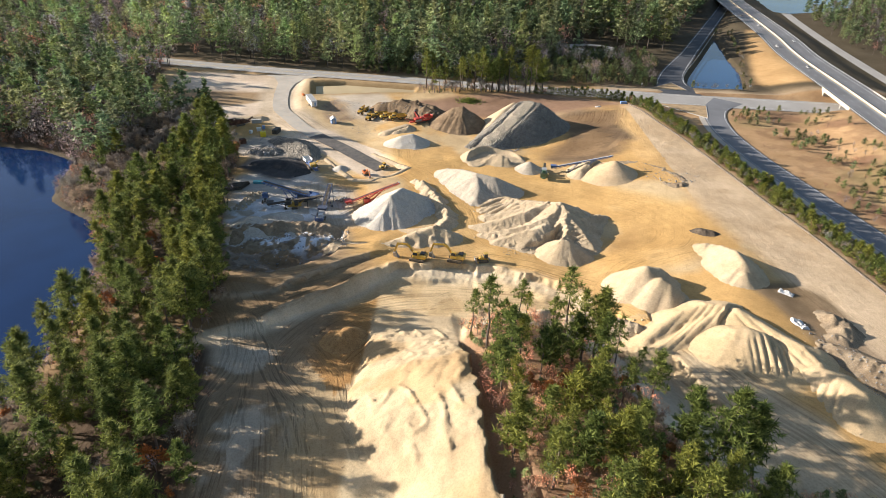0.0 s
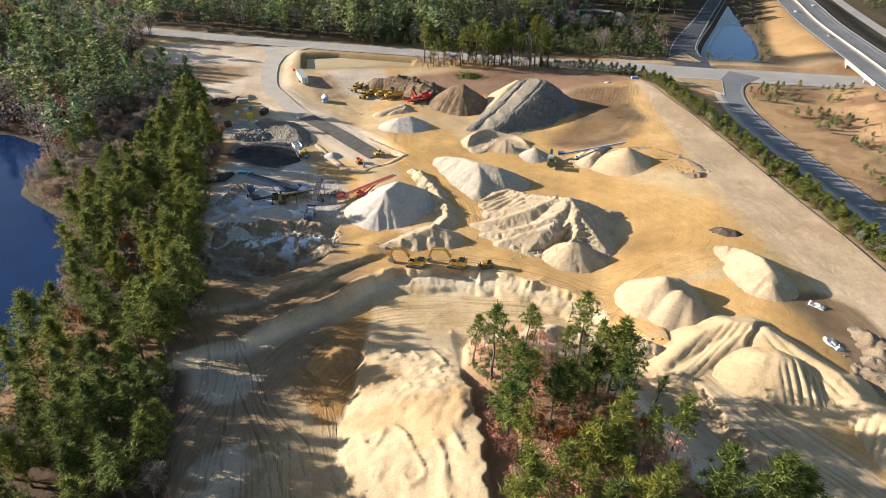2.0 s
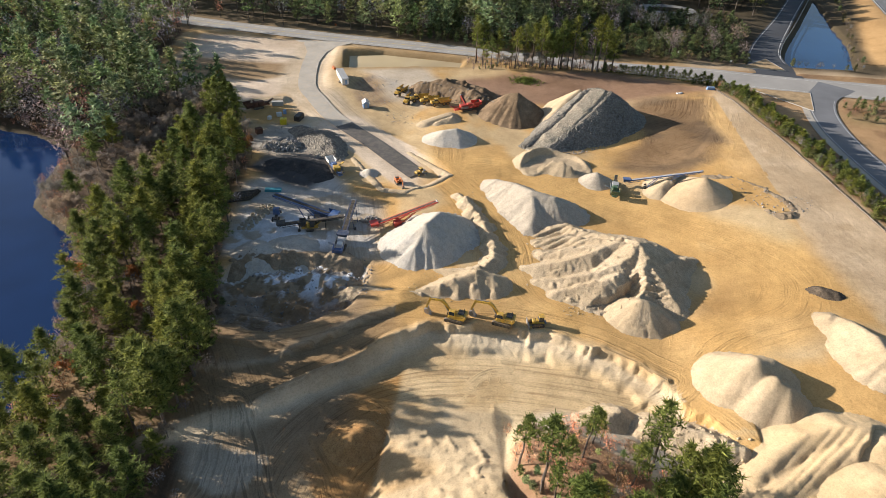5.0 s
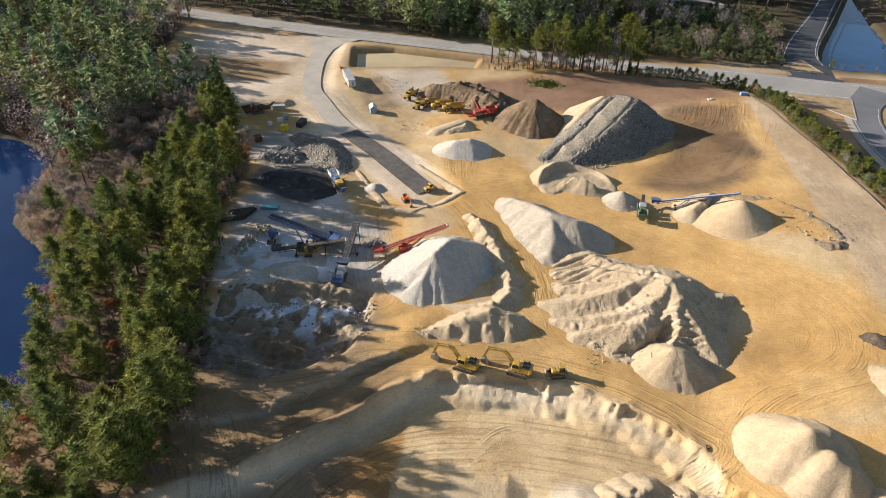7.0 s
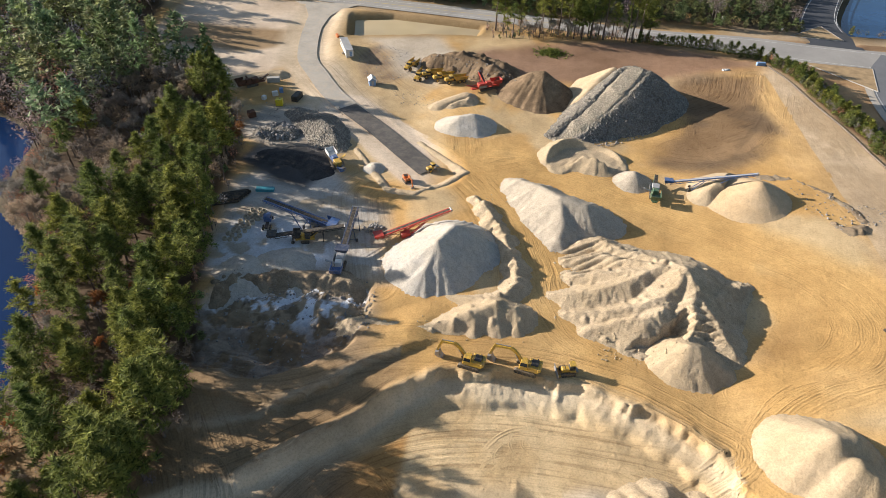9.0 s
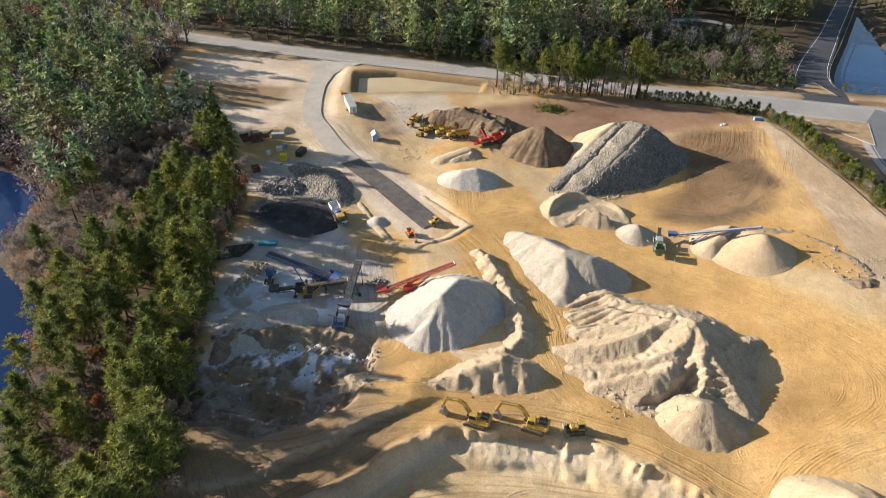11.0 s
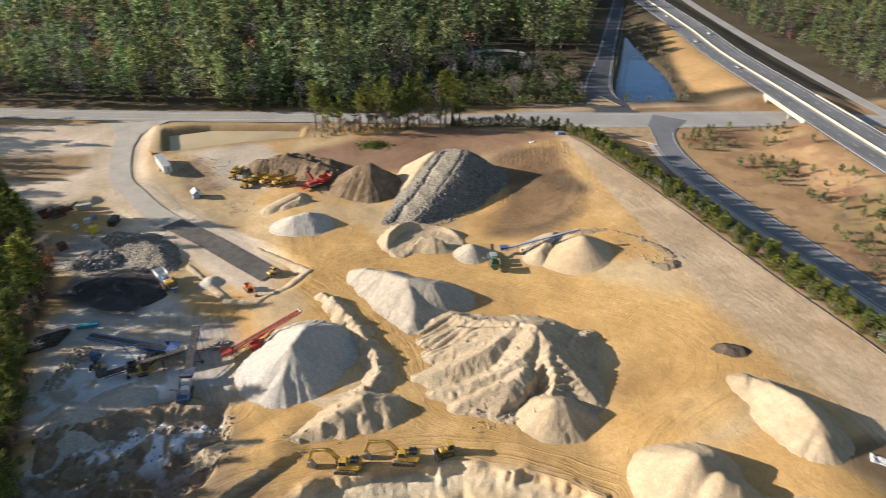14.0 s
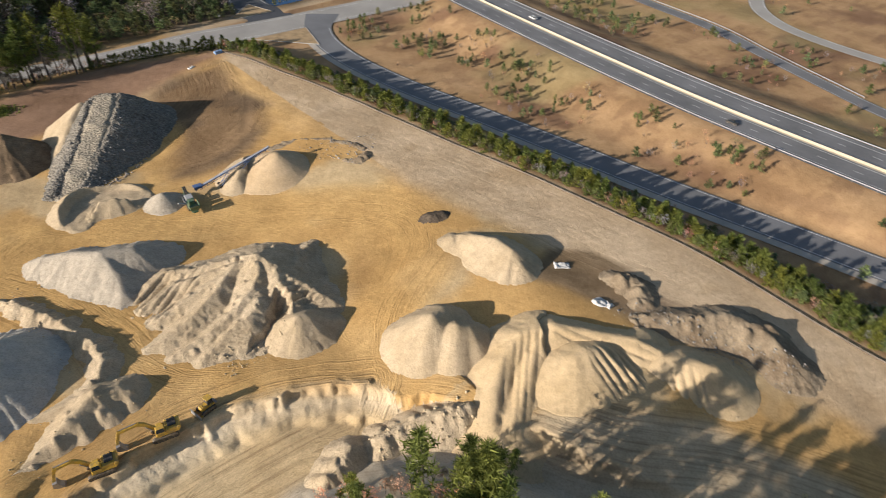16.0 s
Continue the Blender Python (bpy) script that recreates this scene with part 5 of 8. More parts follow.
pile("raked_sand_mound", "steep golden sand head raked by crawler tracks", [
    [(78.6, 136.2, 10.4), (81.5, 135.6, 10.9), (84.2, 134.4, 10.6)], [(84.2, 134.4, 10.6), (86.2, 127, 7.6), (87.4, 119, 4.4)]],
    0.50, M_P_RIB, seed=74, lumps=0.10, rills=0.15, size=6, step=0.36, category="mound", soft=0.7, ribs=[((-0.10, -1.0), 1.1, [(79.5, 133), (86, 135), (91, 128), (92, 110), (76, 108)])])
pile("raked_sand_mound", "curved golden sand rim with straight track grooves", [
    [(82.5, 145.6, 10.6), (86.5, 141.4, 9.9), (90.5, 136, 9.5), (94, 131.4, 9.5), (98, 131.2, 8.6)], [(94, 131.4, 9.5), (96.2, 126.5, 8.4)]],
    0.60, M_P_RIB, seed=75, lumps=0.10, rills=0.15, size=6, step=0.36, category="mound", soft=0.8, ribs=[((0.45, -0.89), 0.9, [(82, 145), (92, 132), (96, 128), (94, 122), (84, 132)])])
pile("raked_sand_mound", "rounded golden sand lobe with a shaded flank", [
    [(95.5, 124.6, 8.0), (98.4, 120.5, 8.7), (101, 115.4, 8.6)], [(98.4, 120.5, 8.7), (92.5, 117.5, 5.4), (88, 111, 3.4)], [(101, 115.4, 8.6), (97, 109, 4.6)]],
    0.52, M_P_RIB, seed=76, lumps=0.10, rills=0.15, size=6, step=0.4, category="mound", soft=1.1, ribs=[((-0.6, -0.8), 0.6, [(86, 122), (97, 121), (98, 114), (88, 106), (82, 112)])])
pile("spoil_ridge", "low ridge of brown spoil and stones", [[(103, 137, 6.8), (106, 133.5, 7.6), (112, 128, 8.0), (119, 122.5, 8.4), (121, 115, 8.0), (118.5, 107, 7.0)], [(110, 150, 7.4), (113, 143, 7.6), (109, 139, 7.2)], [(100, 131.5, 5.6), (103, 137, 6.8)]], 0.5, M_P_BERM, seed=79, lumps=0.45, rills=0.3, size=2.5, step=0.45, category="mound", dumps=(46, 0.4, 1.2, 1.8))
pile("apron_berm", "low kerb of pale sand round the new asphalt", [[(-55, 271, -0.3), (-47, 259, -0.5), (-40, 249, -0.15), (-31, 246.5, 0.9), (-22, 253, 0.9), (-16.5, 260, 1.5), (-22, 266.5, 0.5), (-34, 278, 0.15)]], 0.7, M_P_SAND, seed=80, lumps=0.3, step=0.5, size=2.5, category="berm", toe=0.4)
pile("gravel_mound", "small grey gravel heap on the sandy apron", [[(-46.5, 260.5, 0.9)]], 0.6, M_P_WHITE, seed=85, lumps=0.12, step=0.4)
pile("sand_ridge", "row of lumpy sand above the slurry hollow", [[(-38, 191, 1.5), (-32, 190.2, 1.8), (-24, 189.6, 2.0), (-18, 189.6, 2.1)]], 1.0, M_P_LUMPY, seed=87, lumps=0.3, step=0.4, size=2.0, category="berm", soft=0.25, dumps=(30, 0.15, 0.4, 0.6))
pile("dust_mound", "low mound of grey stone dust beside the slurry", [[(-73.5, 202.5, 1.2), (-70.5, 204.5, 1.8), (-66.5, 205, 1.0)]], 0.4, M_P_WHITE, seed=101, lumps=0.3, step=0.5)
pile("dust_mound", "rounded mound of grey stone dust before the conveyors", [[(-62.5, 209, 1.6), (-59.5, 210, 1.8), (-57, 208.5, 1.0)]], 0.42, M_P_WHITE, seed=102, lumps=0.3, step=0.5)
pile("slurry_rim", "broken earth rim above the slurry hollow", [[(-76, 197, 0.2), (-72, 200.5, 0.5), (-66, 203, 0.7), (-60, 204.6, 0.8), (-53, 206.2, 0.9), (-46, 206.2, 1.0), (-41, 204, 1.2)]], 0.7, M_P_BERM, seed=103, lumps=0.4, step=0.45, size=2.2, category="berm", soft=0.3, dumps=(30, 0.2, 0.7, 0.9))
pile("asphalt_mound", "low mound of black ground asphalt", [[(-82, 261.5, 0.6), (-75, 263.5, 1.0), (-69, 261, 0.9), (-64, 255, 0.5)]], 0.35, M_P_BLACK, seed=104, lumps=0.35, step=0.5, category="heap")
pile("earth_ramp", "long tan earth ramp beside the rusty plant", [[(-116, 311.5, 0.8), (-108, 316.5, 1.5), (-99, 321.5, 1.2)]], 0.5, M_P_SAND, seed=105, lumps=0.2, step=0.5, category="ramp", flat=1.2)
pile("sand_strip", "flat tongue of tan sand before the red crusher", [[(-31, 305, 1.4), (-25, 309.5, 2.4), (-21, 312.5, 2.8)]], 0.6, M_P_SAND, seed=106, lumps=0.15, step=0.45, category="mound", flat=0.8)
pile("muck_mound", "small heap of dark muck on the graded field", [[(91.5, 201.5, 6.6), (95.5, 200, 6.8)]], 0.6, M_P_DARK, seed=83, lumps=0.7, step=0.4, category="heap")

M_P_RUST = pile_material("rust_sand", (0.36, 0.20, 0.08), (0.44, 0.27, 0.12), 0.25, relief=0.4)
pile("rust_sand_mound", "small mound of rust-brown sand in the pit", [[(-27.5, 141, 1.0), (-25.5, 142.5, 0.8)]], 0.6, M_P_RUST, seed=97, lumps=0.3, step=0.4, category="mound")
pile("cut_sand_berm", "row of broken sand lumps beside the ramp", [[(20, 148.5, 1.8), (27, 151, 2.6), (31, 153.4, 2.8)], [(36.5, 151.5, 2.4), (42, 150.5, 3.2), (48.5, 148, 4.6), (55, 144.5, 5.4)]], 0.9, M_P_LUMPY, seed=98, lumps=0.35, step=0.42, size=2.2, category="berm", soft=0.3, dumps=(26, 0.3, 1.0, 1.0))

# ---- trees ----
rng = np.random.default_rng(7)


def tuft_cloud(centres, sizes, up=0.6, blades=4, rng=rng, slim=0.32):
    """Sprays of small pointed leaves: some triangles fanned round each centre."""
    n = len(centres)
    c = np.repeat(np.asarray(centres), blades, 0)
    s = np.repeat(np.asarray(sizes), blades)
    d = rng.normal(size=(n * blades, 3))
    d[:, 2] *= 1 - up * 0.6
    d[:, 2] += up * 0.25
    d /= np.linalg.norm(d, axis=1)[:, None]
    side = np.cross(d, rng.normal(size=d.shape))
    side /= np.linalg.norm(side, axis=1)[:, None]
    a = c - d * (s * 0.25)[:, None] + side * (s * slim)[:, None]
    b = c - d * (s * 0.25)[:, None] - side * (s * slim)[:, None]
    e = c + d * (s * 0.85)[:, None]
    v = np.stack([a, b, e], 1).reshape(-1, 3)
    f = np.arange(len(v)).reshape(-1, 3)
    return v, f


def fronds(origins, ways, lengths, widths, g, droop=0.25, hang=0.0):
    """Flat pointed sprays that lie nearly level."""
    o, w = np.asarray(origins), np.asarray(ways)
    n = len(o)
    w = w + g.normal(0, droop, (n, 3)) * np.array([0.5, 0.5, 1.0]) - np.array([0, 0, hang])
    w /= np.linalg.norm(w, axis=1)[:, None]
    up = np.tile([0.0, 0.0, 1.0], (n, 1)) + g.normal(0, 0.38, (n, 3))
    s = np.cross(w, up)
    s /= np.linalg.norm(s, axis=1)[:, None]
    ln, wd = np.asarray(lengths)[:, None], np.asarray(widths)[:, None]
    v = np.stack([o + s * wd, o - s * wd, o + w * ln], 1).reshape(-1, 3)
    return v, np.arange(3 * n).reshape(-1, 3)


def pine_crown(h, r, levels, per, tufts, size, seed, low=0.35, ragged=0.35, blades=4, fat=0.10, hang=0.0):
    """Whorls of boughs; each bough carries pads, and each pad is a rosette of upturned needle sprays."""
    g = np.random.default_rng(seed)
    O, W, L, D = [], [], [], []
    limbs = []
    pads = max(2, (tufts + 1) // 2)
    for k in range(levels):
        u = k / (levels - 1)
        z = h * (low + (1 - low) * u ** 0.95) + g.normal(0, 0.012 * h)
        reach = r * (1 - u) ** 0.6 * (0.55 + 0.45 * min(1, u * 3 + 0.3)) + 0.07 * r
        turn = g.uniform(0, 6.28)
        for b in range(per):
            if g.random() < 0.24:
                continue
            a = turn + b * 6.283 / per + g.normal(0, 0.35)
            ln = reach * g.uniform(1 - ragged, 1 + ragged * 0.7)
            rise = g.uniform(-0.06, 0.3)
            zz = z + g.normal(0, 0.022 * h)
            d = np.array([math.cos(a), math.sin(a), rise])
            limbs.append(((0, 0, zz - 0.12 * ln), (d[0] * ln * 0.8, d[1] * ln * 0.8, zz + rise * ln * 0.8)))
            for q in range(pads):
                t = (q + 0.55 + 0.4 * g.random()) / pads
                off = g.normal(0, 0.10 * ln)
                p = d * ln * t + np.array([-d[1] * off, d[0] * off, zz + g.normal(0, 0.25 * size)])
                n = 2 * blades + 2
                s = np.arange(n) * 6.283 / n + g.uniform(0, 6.28) + g.normal(0, 0.25, n)
                O.append(np.tile(p, (n, 1)) + g.normal(0, 0.18 * size, (n, 3)))
                W.append(np.stack([np.cos(s), np.sin(s), g.uniform(-0.1, 0.9, n)], 1))
                L.append(size * g.uniform(0.7, 1.35, n))
                D.append(size * g.uniform(0.8, 1.3, n) * fat)
    n = 9
    O.append(np.stack([g.normal(0, 0.03 * r, n), g.normal(0, 0.03 * r, n), h * np.linspace(0.9, 0.99, n)], 1))
    W.append(np.stack([g.normal(0, 0.6, n), g.normal(0, 0.6, n), np.full(n, 0.8)], 1))
    L.append(np.full(n, size * 0.8))
    D.append(np.full(n, size * 0.16))
    v, f = fronds(np.concatenate(O), np.concatenate(W), np.concatenate(L), np.concatenate(D), g, hang=hang)
    return v, f, limbs


def limb_mesh(segments, sides=3):
    """Thin tapered sticks: (a, b, ra, rb)."""
    vs, fs = [], []
    for a, b, ra, rb in segments:
        a, b = Vector(a), Vector(b)
        q = (b - a).to_track_quat("Z", "Y").to_matrix()
        base = len(vs)
        for p, rr in ((a, ra), (b, rb)):
            for k in range(sides):
                vs.append(p + q @ Vector((math.cos(6.283 * k / sides) * rr, math.sin(6.283 * k / sides) * rr, 0)))
        for k in range(sides):
            j = (k + 1) % sides
            fs.append((base + k, base + j, base + sides + j, base + sides + k))
    return [tuple(v) for v in vs], fs


def trunk_segments(h, r, lean, seed, pieces=5):
    g = np.random.default_rng(seed)
    pts = [Vector((0, 0, -0.4))]
    for k in range(1, pieces + 1):
        u = k / pieces
        pts.append(Vector((lean[0] * u + g.normal(0, 0.08), lean[1] * u + g.normal(0, 0.08), h * u)))
    return [(pts[k], pts[k + 1], r * (1 - 0.9 * k / pieces), r * (1 - 0.9 * (k + 1) / pieces)) for k in range(pieces)]


def pine_template(h, r, seed, levels=13, per=5, tufts=7, size=0.75, low=0.35, blades=4, fat=0.10):
    v, f, limbs = pine_crown(h, r, levels, per, tufts, size, seed, low, blades=blades, fat=fat)
    segs = trunk_segments(h * 0.97, 0.018 * h, (0, 0), seed, 5)
    tv, tf = limb_mesh(segs, 6)
    lv, lf = limb_mesh([(a, b, 0.05, 0.015) for a, b in limbs[::2]], 3)
    tf = tf + [tuple(i + len(tv) for i in q) for q in lf]
    tv = tv + lv
    return mesh_from("trunk", tv, tf, M_BARK), mesh_from("crown", v, f, M_PINE)


def bare_segments(h, spread, seed, depth=4):
    g = np.random.default_rng(seed)
    out = []

    def grow(p, d, ln, r, lev):
        q = p + d * ln
        out.append((p, q, r, r * 0.6))
        if lev == 0:
            return
        for k in range(3 if lev > 1 else 4):
            nd = (d + Vector(g.normal(0, spread, 3)) + Vector((0, 0, 0.18))).normalized()
            grow(p + d * ln * g.uniform(0.55, 1.0), nd, ln * g.uniform(0.55, 0.8), r * 0.55, lev - 1)

    grow(Vector((0, 0, -0.3)), Vector((0, 0, 1)), h * 0.36, 0.016 * h, depth)
    return out


def bare_template(h, seed, leaves=0, leaf_size=0.45, depth=4, leaf_material=None, slim=0.32):
    segs = bare_segments(h, 0.55, seed, depth)
    tv, tf = limb_mesh(segs, 3)
    trunk = mesh_from("trunk", tv, tf, M_BAREBARK)
    crown = None
    if leaves:
        g = np.random.default_rng(seed + 50)
        tips = [s[1] for s in segs if s[2] < 0.004 * h]
        pick = g.integers(0, len(tips), leaves)
        cs = np.array([tips[i] for i in pick]) + g.normal(0, 0.35, (leaves, 3))
        v, f = tuft_cloud(cs, g.uniform(0.6, 1.3, leaves) * leaf_size, 0.2, 3, g, slim)
        crown = mesh_from("crown", v, f, leaf_material or M_RUST)
    return trunk, crown


PINES = [pine_template(17, 4.4, 101, 10, 5, 7, 1.25, 0.30, 6), pine_template(19, 4.8, 102, 11, 5, 7, 1.3, 0.34, 6), pine_template(15, 4.4, 103, 9, 6, 7, 1.25, 0.22, 6), pine_template(16, 3.8, 104, 10, 5, 6, 1.15, 0.40, 6), pine_template(12, 3.8, 105, 9, 6, 5, 1.15, 0.14, 6), pine_template(18, 5.2, 106, 10, 6, 7, 1.35, 0.34, 6)]
SPARSE = [pine_template(15, 2.9, 111, 8, 4, 4, 1.0, 0.55, 6), pine_template(13, 2.7, 112, 8, 4, 4, 0.95, 0.5, 6), pine_template(17, 3.0, 113, 9, 4, 4, 1.0, 0.6, 6)]
BUSHY = [pine_template(4.5, 1.7, 121, 7, 5, 4, 0.7, 0.10, 5), pine_template(3.4, 1.5, 122, 6, 5, 4, 0.65, 0.08, 5)]
BARES = [bare_template(12, 131, 520, 0.95, 4, M_TWIG, 0.06), bare_template(10, 132, 460, 0.9, 4, M_TWIG, 0.06), bare_template(13, 133, 560, 1.0, 4, M_TWIG, 0.06)]
RUSTY = [bare_template(11, 141, 700), bare_template(9, 142, 600), bare_template(7, 143, 450)]


def tree(template, x, y, scale, turn, name, label, group, lean=0.0):
    z = height_at(x, y)
    ob = thing(name, pose(x, y, z - 0.05, lean, lean * 0.5, turn) @ Matrix.Diagonal((scale, scale, scale, 1)), label, "tree", group)
    for nm, me in zip(("trunk", "crown"), template):
        if me is not None:
            c = new(nm, me)
            c.parent = ob
    return ob


def scatter(n, x0, x1, y0, y1, ok, gap, seed):
    """Up to n places in a box, at least gap apart, where ok(x, y) holds."""
    g = np.random.default_rng(seed)
    xs, ys = g.uniform(x0, x1, n * 22), g.uniform(y0, y1, n * 22)
    good = ok(xs, ys)
    cell, out = {}, []
    for x, y in zip(xs[good].tolist(), ys[good].tolist()):
        ci, cj = int(x // gap), int(y // gap)
        if any((x - px) ** 2 + (y - py) ** 2 < gap * gap for i in (-1, 0, 1) for j in (-1, 0, 1) for px, py in cell.get((ci + i, cj + j), ())):
            continue
        cell.setdefault((ci, cj), []).append((x, y))
        out.append((x, y))
        if len(out) >= n:
            break
    return out


def in_shore(x, y, by=0.0):
    return inside(x, y, SHORE) > by


# the wood between lake and pit
west = scatter(430, -150, -45, 40, 318, lambda x, y: (x < west_x(y) - 1.5) & ~in_shore(x, y, -3), 5.9, 3)
west.sort(key=lambda p: (p[0] + 10) ** 2 + (p[1] - 90) ** 2)
g = np.random.default_rng(5)
far_spots = []
for k, (x, y) in enumerate(west):
    if k >= 300:
        far_spots.append((x, y, 0 if g.random() < 0.8 else 2))
        continue
    u = g.random()
    edge = float(west_x(y)) - x
    grey = y > 205 and x < -122
    if grey and u < 0.75:
        tree(BARES[g.integers(3)], x, y, g.uniform(0.9, 1.25), g.uniform(0, 360), "bare_tree", "leafless grey-brown tree at the lake shore", "shore trees")
    elif u < 0.80:
        tree(PINES[g.integers(6)], x, y, g.uniform(0.75, 1.2) if edge < 16 else g.uniform(0.75, 1.2), g.uniform(0, 360), "pine_tree", "tall green white pine in the lakeside wood", "lakeside pines", g.normal(0, 2))
    elif u < 0.90:
        tree(RUSTY[g.integers(3)], x, y, g.uniform(0.6, 1.0), g.uniform(0, 360), "oak_tree", "small oak with rust-brown autumn leaves", "autumn oaks")
    else:
        tree(BARES[g.integers(3)], x, y, g.uniform(0.6, 0.95), g.uniform(0, 360), "bare_tree", "leafless grey-brown tree among the pines", "bare trees")

edge_spots = scatter(34, -105, -60, 136, 262, lambda x, y: (x < west_x(y) - 1.0) & (x > west_x(y) - 13), 3.9, 33)
for x, y in edge_spots:
    if all((x - a) ** 2 + (y - b) ** 2 > 4.0 for a, b in west):
        k = int(g.integers(5))
        tree((SPARSE + PINES[3:4] + PINES[0:1])[k], x, y, g.uniform(1.0, 1.35), g.uniform(0, 360), "pine_tree", "tall pine with a bare lower trunk at the wood's edge", "lakeside pines", g.normal(0, 2))

# the knoll
KNOLL_EDGE = [(12, 126, 21), (8, 133, 14.5), (20, 134, 14.5), (23, 140, 10), (32, 131, 20), (35, 123, 19), (41, 129, 16), (45, 127, 13), (52, 129, 9), (28, 127, 15), (16, 129, 12)]
for x, y, h in KNOLL_EDGE:
    k = int(g.integers(3))
    tree(SPARSE[k], x, y, h / (15, 13, 17)[k], g.uniform(0, 360), "pine_tree", "slender pine with a sparse high crown on the sand knoll", "knoll pines", g.normal(0, 3))
kn = scatter(80, 6, 88, 60, 124, lambda x, y: ((inside(x, y, KNOLL_GREEN) > 1.0) | ((x > 60) & (y < 92) & (x < 88))) & (x > sand_slope(y)[1] + 4.5) & (x < 50 + 0.4 * (124 - y)), 4.9, 11)
for x, y in kn:
    u = g.random()
    if u < 0.70:
        tree((PINES + SPARSE[:2])[g.integers(8)], x, y, g.uniform(0.72, 1.12), g.uniform(0, 360), "pine_tree", "green pine among autumn brush on the knoll", "knoll pines", g.normal(0, 3))
    elif u < 0.88:
        tree(RUSTY[g.integers(3)], x, y, g.uniform(0.55, 0.95), g.uniform(0, 360), "oak_tree", "small oak with rust-red leaves on the knoll", "autumn oaks")
    else:
        tree(BARES[g.integers(3)], x, y, g.uniform(0.5, 0.8), g.uniform(0, 360), "bare_tree", "thin leafless grey tree on the knoll", "bare trees")
for x, y, s in ((12, 138, 0.55), (18, 141, 0.5), (30, 138, 0.6), (38, 134, 0.55), (26, 132, 0.6), (48, 132, 0.5)):
    tree(BARES[g.integers(3)], x, y, s, g.uniform(0, 360), "bare_tree", "thin leafless grey tree on the knoll", "bare trees")

# hedge of young pines along the field
hl = smooth_line(HEDGE, 1.0)
for k in range(0, len(hl)):
    if hl[k][1] < 70:
        break
    x, y = hl[k] + g.normal(0, 0.9, 2)
    tree(BUSHY[g.integers(2)], x + (1.6, 4.2, 6.8)[k % 3] + g.normal(0, 0.8), y, g.uniform(0.8, 1.6), g.uniform(0, 360), "young_pine", "young bushy pine in the hedge above the ramp", "hedge pines")

# the copse by the road
cp = scatter(46, -14, 58, 366, 388, lambda x, y: np.abs(y - np.interp(x, [-14, 58], [379, 385])) < 8 + 2 * (x < 20), 2.8, 13)
for x, y in cp:
    if g.random() < 0.7:
        tree((SPARSE + PINES[3:4])[g.integers(4)], x, y, g.uniform(0.9, 1.6), g.uniform(0, 360), "pine_tree", "slim pine in the copse beside the road", "copse pines")
    else:
        tree(BARES[g.integers(3)], x, y, g.uniform(0.6, 0.9), g.uniform(0, 360), "bare_tree", "bare brownish tree in the roadside copse", "bare trees")
for k in range(34):
    x = 52 + 50 * k / 33
    tree(BUSHY[g.integers(2)], x, np.interp(x, [52, 80, 102], [380, 377, 368]) + g.normal(0, 0.8), g.uniform(0.9, 1.35), g.uniform(0, 360), "young_pine", "dark young pine in the hedge by the junction", "hedge pines")


# ---- far woods: one mesh of many small trees ----
def far_template(kind, seed):
    g2 = np.random.default_rng(seed)
    if kind == 0:
        v, f, limbs = pine_crown(1.0, 0.24, 8, 5, 4, 0.085, seed, 0.30, blades=2, fat=0.24)
        segs = [((0, 0, -0.03), (0, 0, 0.95), 0.012, 0.004)]
    elif kind == 2:
        v, f, limbs = pine_crown(1.0, 0.24, 7, 4, 4, 0.11, seed, 0.28, blades=2, fat=0.30)
        segs = [((0, 0, -0.03), (0, 0, 0.95), 0.012, 0.004)]
    else:
        n = 110
        d = g2.normal(size=(n, 3))
        d /= np.linalg.norm(d, axis=1)[:, None]
        cs = d * (g2.random(n) ** 0.4)[:, None] * np.array([0.30, 0.30, 0.33]) + np.array([0, 0, 0.62])
        v, f = tuft_cloud(cs, g2.uniform(0.035, 0.075, n), 0.2, 2, g2, 0.2)
        segs = [((0, 0, -0.03), (0, 0, 0.6), 0.013, 0.008)] + [((0, 0, 0.3), tuple(cs[i]), 0.008, 0.002) for i in range(9)]
    tv, tf = limb_mesh(segs, 3)
    tv, tf = np.array(tv), np.array([(a, b, c) for a, b, c, d in tf] + [(a, c, d) for a, b, c, d in tf])
    woody = np.concatenate([np.zeros(len(v)), np.ones(len(tv))])
    return np.concatenate([v, tv]), np.concatenate([f, tf + len(v)]), woody


